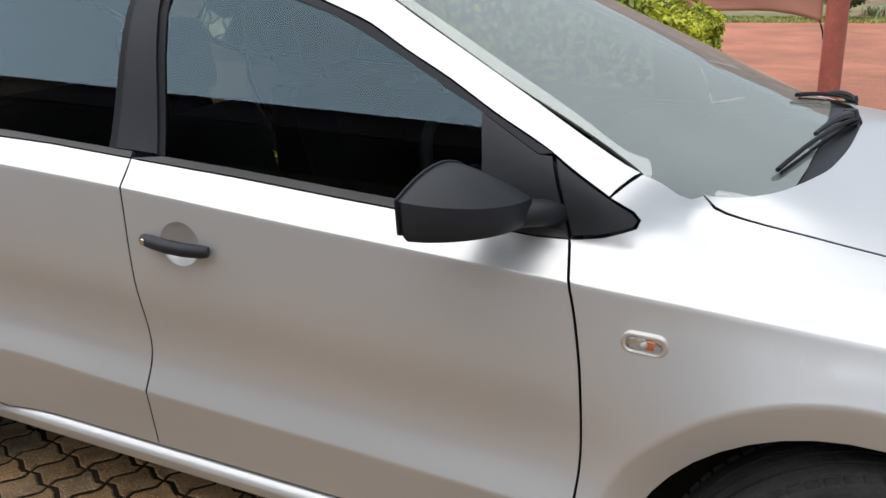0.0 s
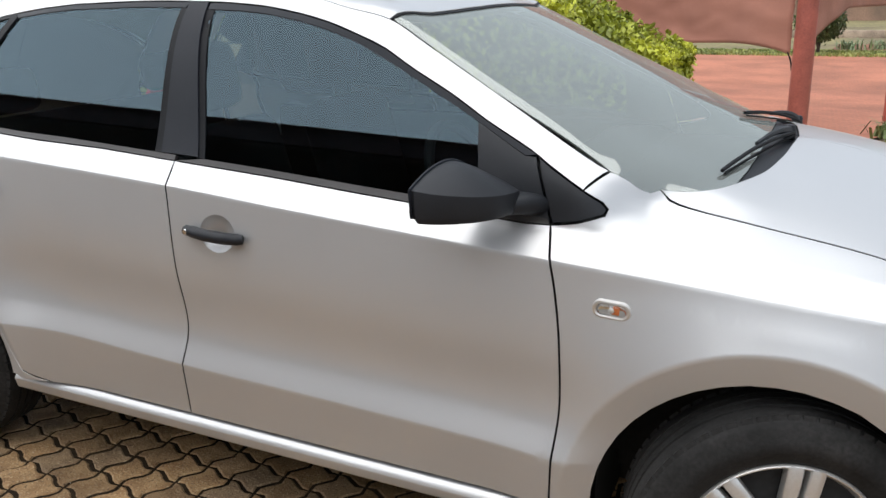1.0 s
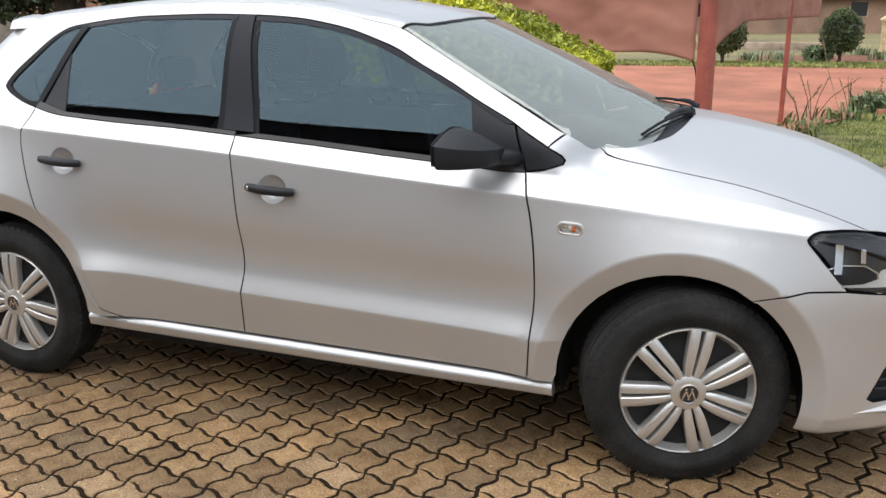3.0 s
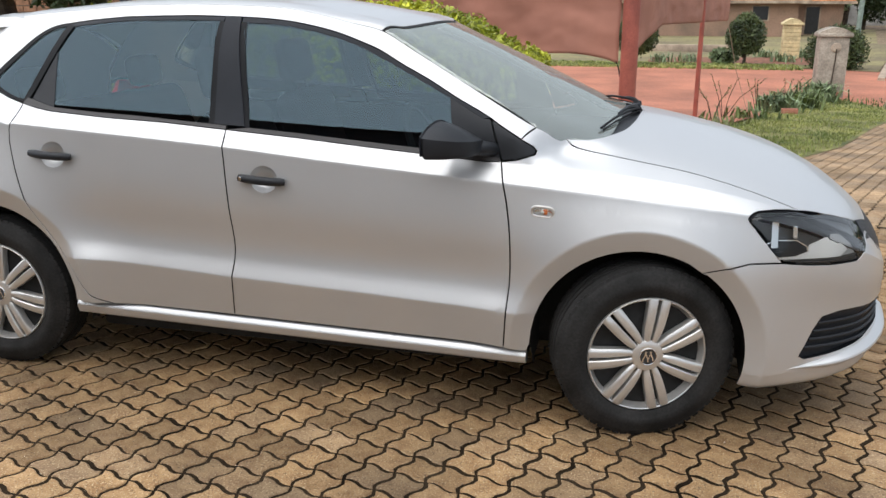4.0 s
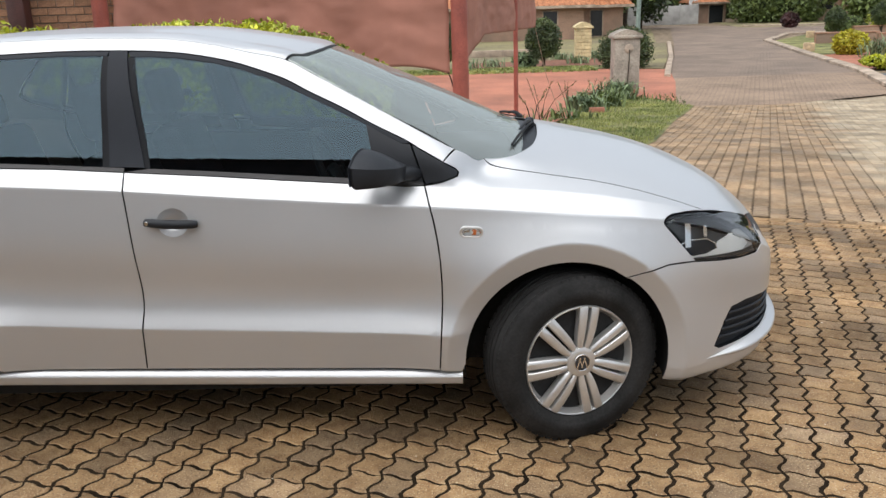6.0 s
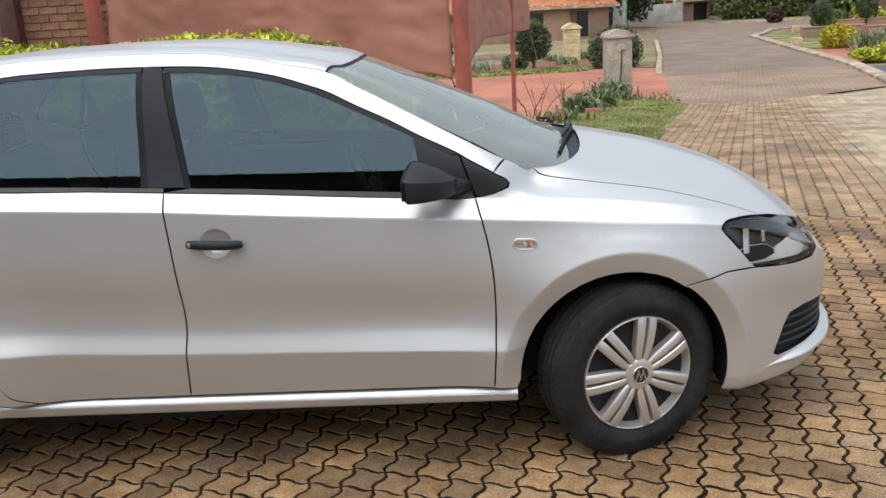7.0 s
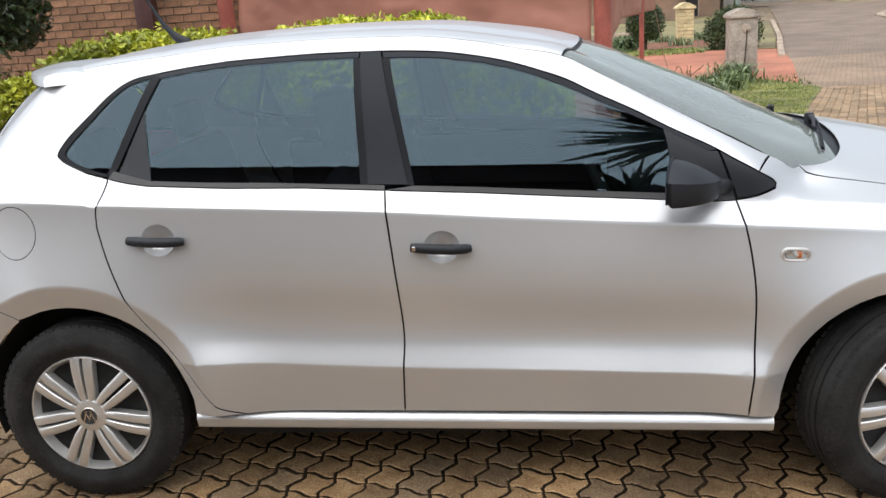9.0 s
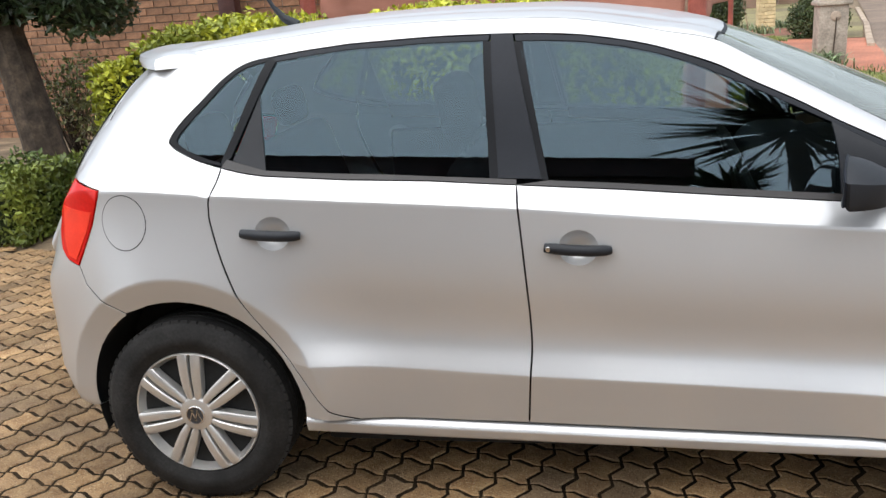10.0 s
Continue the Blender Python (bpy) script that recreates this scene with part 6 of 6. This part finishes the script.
for i in range(6):
    box(bm, (14.5 + i * 1.6, 76.9, -1.1), (16.05 + i * 1.6, 77.1, .75 + (.05 if i % 2 else 0)), .02)
    box(bm, (16.04 + i * 1.6, 76.85, -1.1), (16.12 + i * 1.6, 77.15, .9), 0)
tagged(part("boundary_wall", bm, CONC), "grey concrete panel wall at the street's end", "wall", kind="structure")
bm = bmesh.new()
box(bm, (-16, 35.9, gz - .1), (6.2, 36.15, gz + .30), .03)
tagged(part("low_wall", bm, KERB), "low pale garden wall across the dry lawn", "wall", kind="structure")
bm = bmesh.new()
tube(bm, [(13.15, 50, gz), (13.2, 50, 3), (13.25, 50, 7)], .13, 12, [.14, .13, .11])
tagged(part("power_pole", bm, material("grey_green_pole", (.20, .25, .22), rough=.7, vary=.15)), "grey-green power pole by the street", "pole")


def tree_at(x, y, h, r, count, size, mat, seed, label, base=gz, low=.35):
    rng = np.random.default_rng(seed)
    balls = [(x + r * .5 * rng.normal(), y + r * .4 * rng.normal(), base + h * (low + (1 - low) * rng.random()), r * (.45 + .3 * rng.random()), r * .5, r * (.35 + .2 * rng.random())) for _ in range(7)]
    limbs = [([(x, y, base - .1), (x + .1, y, base + h * .35), (x, y, base + h * .8)], [.04 * h, .032 * h, .012 * h])]
    for b in balls[:5]:
        limbs.append(([(x, y, base + h * .3), ((x + b[0]) / 2, (y + b[1]) / 2, (base + h * .35 + b[2]) / 2), b[:3]], [.02 * h, .015 * h, .005 * h]))
    return bush("tree", label, balls, count, size, mat, seed, "tree", core=False, trunk=limbs, group="street trees", shell=.8)


for k, (x, y, h, r, mat) in enumerate(((12.2, 57, 5, 2.2, LEAF_GREY), (14.2, 60, 6, 2.6, LEAF_MID), (16.6, 66, 5, 2.2, LEAF_DARK), (19.4, 80, 7, 3.4, LEAF_DARK), (15.2, 72, 8, 3.5, LEAF_DARK), (22.5, 84, 8, 3.5, LEAF_MID), (10.4, 64, 8, 3.8, LEAF_MID), (3, 66, 9, 4.5, LEAF_DARK), (-8, 66, 9, 4.5, LEAF_MID), (-20, 50, 9, 5, LEAF_DARK))):
    tree_at(x, y, h, r, 2600, .22, mat, 300 + k, "leafy garden tree beyond the lawn", low=.3)
for k, (x, y, r) in enumerate(((28.6, 75, 2.3), (31.2, 74, 2.4), (30.0, 76, 2.6))):
    bush("broad_tree", "broad dense green tree with foliage to the ground", [(x, y, .6, r, r, 1.7), (x - .6, y - .3, 1.9, r * .8, r * .8, 1.5), (x + .9, y, -.1, r * .8, r * .8, 1.0), (x, y, 3.0, r * .8, r, 1.5)], 10000, .16, LEAF_MID, 330 + k, "tree", group="broad trees")
for k, (x, y, h, r, mat) in enumerate(((35, 70, 5, 2.2, LEAF_MID), (39, 66, 7, 3, LEAF_DARK), (44, 62, 7, 3.2, LEAF_DARK), (50, 70, 9, 4.5, LEAF_MID), (33, 86, 9, 4.5, LEAF_DARK), (58, 74, 9, 5, LEAF_DARK))):
    tree_at(x, y, h, r, 2600, .24, mat, 350 + k, "leafy tree across the street", low=.2)
# far woods behind the houses
rng = np.random.default_rng(88)
spots = np.column_stack([-50 + 130 * rng.random(15000), 92 + 5 * rng.random(15000), np.zeros(15000)])
spots[:, 2] = -1 + rng.random(15000) * np.array([5.5 + 3 * noise.noise(Vector((x * .12, 3, 0))) + 1.5 * noise.noise(Vector((x * .5, 9, 0))) for x in spots[:, 0]])
v, f = leaf_mesh(spots, .75 * (.6 + .8 * rng.random(len(spots))), 881)
tagged(mesh_object("far_woods", v, f, LEAF_DARK, smooth=False), "dark belt of trees behind the houses", "trees", kind="stuff")
# shrubs across the street
bush("plum_shrub", "round plum-coloured shrub by the street", [(26.4, 61, -.35, .62, .6, .55)], 900, .12, LEAF_PLUM, 370)
bush("yellow_bush", "round bright yellow bush", [(17.45, 30.9, -.45, .66, .6, .48)], 2400, .085, LEAF_YELLOW, 371)
for k, (x, y, rx, rz, mat) in enumerate(((15.25, 23.9, .55, .16, LEAF_HEDGE), (16.5, 24.6, .6, .2, LEAF_HEDGE), (25.3, 49.3, 1.0, .4, LEAF_MID), (23.2, 45.5, .7, .32, LEAF_MID), (26.5, 47.5, .9, .5, LEAF_HEDGE))):
    bush("low_shrub", "low clipped green shrub across the street", [(x, y, gz + rz * 1.6, rx, .5, rz), (x + rx * .5, y, gz + rz, rx * .8, .5, rz)], 1300, .08, mat, 380 + k, group="low shrubs")
for k, (x, y, h) in enumerate(((22.4, 44.0, 1.0), (24.6, 43.5, 1.2))):
    topiary(x, y, .55, h, 395 + k)
strap_plant(17.6, 28.9, .5, 130, .95, LEAF_GREY, 401, "spiky grey-green cycad leaves", "cycad")
strap_plant(19.2, 30.5, .5, 130, 1.0, LEAF_GREY, 402, "spiky grey-green cycad leaves", "cycad")
for k, (x0, x1, y, h) in enumerate(((19.4, 22.4, 39, .45), (23.2, 27.6, 43.5, .55), (21, 24, 36, .5))):
    bm = bmesh.new()
    box(bm, (x0, y, gz - .1), (x1, y + .25, gz + h), .03)
    box(bm, (x0 - .04, y - .04, gz + h), (x1 + .04, y + .29, gz + h + .07), .02)
    tagged(part("garden_wall", bm, FAR_BRICK), "low red brick garden wall across the street", "wall", kind="structure")
STONE_ORANGE = material("orange_sandstone", (.50, .36, .22), rough=.9, vary=.15)
for x, y in ((21.6, 45.2), (16.9, 33.5)):
    bm = bmesh.new()
    box(bm, (x - .22, y - .12, gz - .05), (x + .22, y + .12, gz + .36), .05)
    tagged(part("marker_stone", bm, STONE_ORANGE), "cream marker stone on the verge", "stone", "marker stones")

# ---- paving blocks and bricks, piece by piece ----
CELL = .1125
AX, AY = Vector((.957, -.29)), Vector((.29, .957))            # the paving by the car
BX, BY = Vector((.9415, -.337)), Vector((.337, .9415))        # the drive beyond it


def clay(name, low, high, spread, pieces, sand=False):
    """Fired clay: damp stains over many blocks, grain and pale grit in each, and a shade for each block."""
    m = bpy.data.materials.new(name)
    m.use_nodes = True
    n, l = m.node_tree.nodes, m.node_tree.links
    p = n["Principled BSDF"]
    p.inputs["Specular IOR Level"].default_value = .35
    geo = n.new("ShaderNodeNewGeometry")

    def tex(scale, detail):
        t = n.new("ShaderNodeTexNoise")
        t.inputs["Scale"].default_value, t.inputs["Detail"].default_value = scale, detail
        l.new(geo.outputs["Position"], t.inputs["Vector"])
        return t.outputs["Fac"]

    def remap(value, a, b, c, d):
        r = n.new("ShaderNodeMapRange")
        for i, q in enumerate((a, b, c, d)):
            r.inputs[i + 1].default_value = q
        l.new(value, r.inputs[0])
        return r.outputs[0]

    def times(a, b, kind="MULTIPLY"):
        q = n.new("ShaderNodeMath")
        q.operation = kind
        for i, v in enumerate((a, b)):
            if isinstance(v, (int, float)):
                q.inputs[i].default_value = v
            else:
                l.new(v, q.inputs[i])
        return q.outputs[0]

    def blend(fac, a, b):
        q = n.new("ShaderNodeMixRGB")
        for i, v in enumerate((fac, a, b)):
            if isinstance(v, tuple):
                q.inputs[i].default_value = (*v, 1)
            elif isinstance(v, float):
                q.inputs[i].default_value = v
            else:
                l.new(v, q.inputs[i])
        return q.outputs[0]

    rnd = n.new("ShaderNodeObjectInfo").outputs["Random"] if pieces else geo.outputs["Random Per Island"]
    other = times(times(rnd, 17.31), 1.0, "MODULO")
    colour = blend(remap(tex(16, 4), .35, .65, 0, 1), low, high)
    colour = blend(remap(other, .60, 1, 0, .40), colour, (.17, .140, .105))          # some blocks are greyer
    colour = blend(remap(tex(170, 2), .58, .66, 0, .60), colour, (.58, .46, .29))   # pale grit
    colour = blend(remap(tex(120, 3), .42, .33, 0, .7), colour, (.060, .038, .022)) # dark grit
    if sand:
        split = n.new("ShaderNodeSeparateXYZ")
        l.new(geo.outputs["Position"], split.inputs[0])
        across = times(times(split.outputs[0], .9415), times(split.outputs[1], -.337), "ADD")
        across = times(across, times(tex(1.1, 5), 1.6), "ADD")
        colour = blend(remap(across, 4.65, 5.15, 0, .85), colour, (.40, .325, .225))
    hsv = n.new("ShaderNodeHueSaturation")
    l.new(times(remap(rnd, 0, 1, 1 - spread, 1 + spread), remap(tex(1.7, 5), .36, .60, .62, 1.10)), hsv.inputs["Value"])
    l.new(colour, hsv.inputs["Color"])
    l.new(hsv.outputs[0], p.inputs["Base Color"])
    l.new(remap(tex(2.3, 3), .35, .6, .55, .85), p.inputs["Roughness"])
    b = n.new("ShaderNodeBump")
    b.inputs["Strength"].default_value, b.inputs["Distance"].default_value = .8, .004
    l.new(times(tex(170, 3), tex(45, 3), "ADD"), b.inputs["Height"])
    l.new(b.outputs[0], p.inputs["Normal"])
    return m


CLAY = clay("brown_clay_block", (.230, .130, .057), (.345, .217, .104), .32, True)
CLAY_REST = clay("brown_clay_block_joined", (.230, .130, .057), (.345, .217, .104), .32, False)
CLAY_FAR = clay("brown_clay_block_drive", (.28, .175, .095), (.38, .26, .150), .20, False, True)


def wavy_side(a, b, n, k):
    """Points along one side of a cell, bent like an S."""
    d = b - a
    q = Vector((-d.y, d.x)).normalized()
    return [a + d * (i / n) + q * ((.009 if abs(d.x) > abs(d.y) else .0125) * k * math.sin(2 * math.pi * i / n)) for i in range(n)]


def block_outline(w, h, n, cell=(CELL, CELL), k=1.0):
    """The wavy outline of a block w by h cells, about its middle."""
    def at(i, j):
        return Vector((i * cell[0], j * cell[1]))
    pts = []
    for i in range(w):
        pts += wavy_side(at(i, 0), at(i + 1, 0), n, k)
    for i in range(h):
        pts += wavy_side(at(w, i), at(w, i + 1), n, k)
    for i in range(w):
        pts += wavy_side(at(w - i, h), at(w - i - 1, h), n, k)
    for i in range(h):
        pts += wavy_side(at(0, h - i), at(0, h - i - 1), n, k)
    return [p - at(w, h) / 2 for p in pts]


def inset(pts, d):
    """Draw an outline in by d."""
    out = []
    n = len(pts)
    for i in range(n):
        t = (pts[(i + 1) % n] - pts[i - 1]).normalized()
        out.append(pts[i] + Vector((-t.y, t.x)) * d)
    return out


def pair_arrays(w, h, n):
    """A block of two cells with a shallow groove between them: body and two worn tops."""
    ring = inset(block_outline(w, h, n), .0055)
    k = len(ring)
    verts = [(p.x, p.y, -.018) for p in ring] + [(p.x, p.y, -.0075) for p in ring]
    faces = [(i, (i + 1) % k, k + (i + 1) % k, k + i) for i in range(k)] + [tuple(range(k, 2 * k))]
    for q in (-.5, .5):
        mid = Vector((q * CELL * (w - 1), q * CELL * (h - 1)))
        cell = [p + mid for p in block_outline(1, 1, n)]
        o, c = len(verts), len(cell)
        verts += [(p.x, p.y, -.0085) for p in inset(cell, .0052)] + [(p.x, p.y, -.0030) for p in inset(cell, .0066)] + [(p.x, p.y, 0) for p in inset(cell, .0112)]
        for r in (o, o + c):
            faces += [(r + i, r + (i + 1) % c, r + c + (i + 1) % c, r + c + i) for i in range(c)]
        faces.append(tuple(range(o + 2 * c, o + 3 * c)))
    return np.array(verts), faces


def drive_arrays(n):
    """A long block of the drive: worn edge and top."""
    ring = block_outline(1, 2, n, (.121, .1125), .75)
    a, b = inset(ring, .0050), inset(ring, .0115)
    k = len(ring)
    verts = [(p.x, p.y, -.012) for p in a] + [(p.x, p.y, -.003) for p in a] + [(p.x, p.y, 0) for p in b]
    faces = [(r + i, r + (i + 1) % k, r + k + (i + 1) % k, r + k + i) for r in (0, k) for i in range(k)]
    return np.array(verts), faces + [tuple(range(2 * k, 3 * k))]


def along(x, y):
    return .29 * x + .957 * y


def in_paving(x, y):
    return -6.8 < x < 8.3 and y > -7.3 and along(x, y) < 3.30 and (y < 1.9 or x > 2.85)


def in_drive(x, y):
    left = 2.9 + (y - 1.9) * .165 if y < 3.6 else 3.2 + (y - 3.6) * .345 if y < 7.7 else 4.6 + (y - 7.7) * .316 if y < 14.6 else 6.9
    return along(x, y) >= 3.50 and left - .12 < x < min(6.6 + (y - .9) * .62, 11.6) and y < 15.9 + .14 * (x - 7)


rng = np.random.default_rng(15)
wide, tall = pair_arrays(2, 1, 5), pair_arrays(1, 2, 5)
block_data = []
for v, f in (wide, tall):
    me = bpy.data.meshes.new("paving_block")
    me.from_pydata([tuple(p) for p in v], [], f)
    me.materials.append(CLAY)
    block_data.append(me)
shape = {"near": (pair_arrays(2, 1, 4), pair_arrays(1, 2, 4)), "back": (pair_arrays(2, 1, 2), pair_arrays(1, 2, 2)), "drive": (drive_arrays(4),)}
rest_v = {"near": [], "drive": []}
rest_f = {"near": [], "drive": []}
offset = {"near": 0, "drive": 0}


def lay(q, arrays, c, turn, z, slope, tx, ty):
    """Add a block to the joined rest."""
    v, f = arrays
    ca, sa = math.cos(turn), math.sin(turn)
    x, y = c.x + v[:, 0] * ca - v[:, 1] * sa, c.y + v[:, 0] * sa + v[:, 1] * ca
    rest_v[q].append(np.column_stack([x, y, z + v[:, 2] + ty * v[:, 0] + (slope + tx) * (y - c.y)]))
    o = offset[q]
    rest_f[q] += [tuple(k + o for k in t) for t in f]
    offset[q] += len(v)


turn = math.atan2(AX.y, AX.x)
count = 0
for i in range(-80, 96):                                       # herringbone: pairs that lie across and along in turn
    for j in range(-76, 60):
        m = (i - j) % 4
        if m not in (0, 3):
            continue
        up = m == 3
        c = AX * ((i + (.5 if up else 1)) * CELL) + AY * ((j + (1 if up else .5)) * CELL)
        if not in_paving(c.x, c.y) or (c.x < -3.5 and c.y < -5.2):
            continue
        c = c + Vector((.0011 * rng.normal(), .0011 * rng.normal()))
        z = ground_z(c.x, c.y) + .0007 * rng.normal()
        tx, ty, tz = .007 * rng.normal(), .007 * rng.normal(), .010 * rng.normal()
        if -.25 < c.x < 3.75 and -2.4 < c.y < -.72 and count < 300:
            ob = bpy.data.objects.new("block", block_data[int(up)])
            scene.collection.objects.link(ob)
            ob.parent = bed
            ob.matrix_basis = Matrix.Translation((c.x, c.y, z)) @ Euler((tx, ty, turn + tz)).to_matrix().to_4x4()
            count += 1
            continue
        slope = (ground_z(c.x, c.y + .1) - ground_z(c.x, c.y - .1)) / .2
        lay("near", shape["near" if c.y > -3.2 else "back"][int(up)], c, turn + tz, z, slope, tx, ty)
for k in range(9, 34):                                         # two courses across the drive where the bond changes
    for s, shift in ((3.322, 0), (3.434, .5)):
        c = AX * ((k + shift) * .225) + AY * s
        if 2.85 < c.x < 8.3:
            lay("near", shape["near"][0], c, turn + .006 * rng.normal(), ground_z(c.x, c.y) + .002, (ground_z(c.x, c.y + .1) - ground_z(c.x, c.y - .1)) / .2, .004 * rng.normal(), .005 * rng.normal())
turn = math.atan2(BX.y, BX.x)
for i in range(0, 92):
    for j in range(0, 84):
        c = BX * (i * .121) + BY * ((j + .5 * (i % 2)) * .225)
        if not in_drive(c.x, c.y):
            continue
        slope = (ground_z(c.x, c.y + .1) - ground_z(c.x, c.y - .1)) / .2
        lay("drive", shape["drive"][0], c, turn + .008 * rng.normal(), ground_z(c.x, c.y) + .0008 * rng.normal(), slope, .004 * rng.normal(), .006 * rng.normal())
for q, name in (("near", "paving_blocks_rest"), ("drive", "drive_blocks_rest")):
    ob = mesh_object(name, np.concatenate(rest_v[q]), rest_f[q], CLAY_REST if q == "near" else CLAY_FAR, bed, smooth=False)
    ob["kind"] = "stuff"

# pale grit and a few fallen leaves on the blocks
rng = np.random.default_rng(29)
vv, ff = [], []
for k in range(420):
    x, y, r = -2.2 + 8.6 * rng.random(), -3.4 + 2.7 * rng.random(), .0016 + .0030 * rng.random() ** 3
    if x > 3.6:
        y += 2.6 * rng.random()
    o = len(vv)
    a = rng.random() * 6.28
    vv += [(x + r * math.cos(a + q) * (1 + .4 * math.sin(3 * q)), y + r * math.sin(a + q), .0012) for q in (0, 1.57, 3.14, 4.71)] + [(x, y, .0012 + r * .9), (x, y, .0005)]
    ff += [(o + i, o + (i + 1) % 4, o + 4) for i in range(4)] + [(o + (i + 1) % 4, o + i, o + 5) for i in range(4)]
tagged(mesh_object("grit", vv, ff, material("pale_quartz_grit", (.62, .55, .44), rough=.7, vary=.3)), "pale grit scattered over the paving blocks", "grit", kind="stuff")
FALLEN = material("yellow_fallen_leaf", (.62, .46, .06), rough=.6, vary=.2)
leaf_v = [(0, -.019, 0), (.006, -.010, .0018), (.0075, .002, .0024), (.004, .013, .0015), (0, .019, .0030), (-.004, .013, .0015), (-.0075, .002, .0024), (-.006, -.010, .0018), (0, 0, .0008)]
leaf_f = [(8, i, (i + 1) % 8) for i in range(8)]
for k in range(11):
    x, y = -.9 + 4.6 * rng.random(), -2.9 + 1.7 * rng.random()
    m = pose(x, y, .0022, 6 * rng.normal(), 6 * rng.normal(), 360 * rng.random())
    q = .55 + .5 * rng.random()
    ob = mesh_object("fallen_leaf", [m @ (Vector(p) * q) for p in leaf_v], leaf_f, FALLEN)
    tagged(ob, "small dry yellow leaf lying on the paving", "leaf", "fallen leaves")

# face bricks of the wall
bm = bmesh.new()
box(bm, (-.115, -.012, -.043), (.115, .03, .043), .004, None, 1)
brick_mesh = bpy.data.meshes.new("brick")
bm.to_mesh(brick_mesh)
bm.free()
brick_mesh.materials.append(BRICK)
n = 0
for r in range(26):
    for c in range(34):
        x, z = -8.6 + c * .242 + (.121 if r % 2 else 0), -.35 + r * .099
        if not (-8.7 < x < -2.3):
            continue
        if n < 300 and -5.4 < x and z > .15:
            ob = bpy.data.objects.new("brick", brick_mesh)
            scene.collection.objects.link(ob)
            ob.parent = wall
            ob.matrix_basis = Matrix.Translation((x, 8.215, z))
            n += 1
v0 = np.array([v.co[:] for v in brick_mesh.vertices])
f0 = [tuple(p.vertices) for p in brick_mesh.polygons]
vv, ff, o = [], [], 0
taken = {(round(ob.location.x, 3), round(ob.location.z, 3)) for ob in wall.children if ob.name.startswith("brick")}
for r in range(33):
    for c in range(36):
        x, z = -8.6 + c * .242 + (.121 if r % 2 else 0), -.35 + r * .099
        if not (-8.7 < x < -2.3) or (round(x, 3), round(z, 3)) in taken:
            continue
        vv.append(v0 + (x, 8.215, z))
        ff += [tuple(i + o for i in t) for t in f0]
        o += len(v0)
ob = mesh_object("bricks_rest", np.concatenate(vv), ff, BRICK, wall, smooth=False)
ob["kind"] = "stuff"
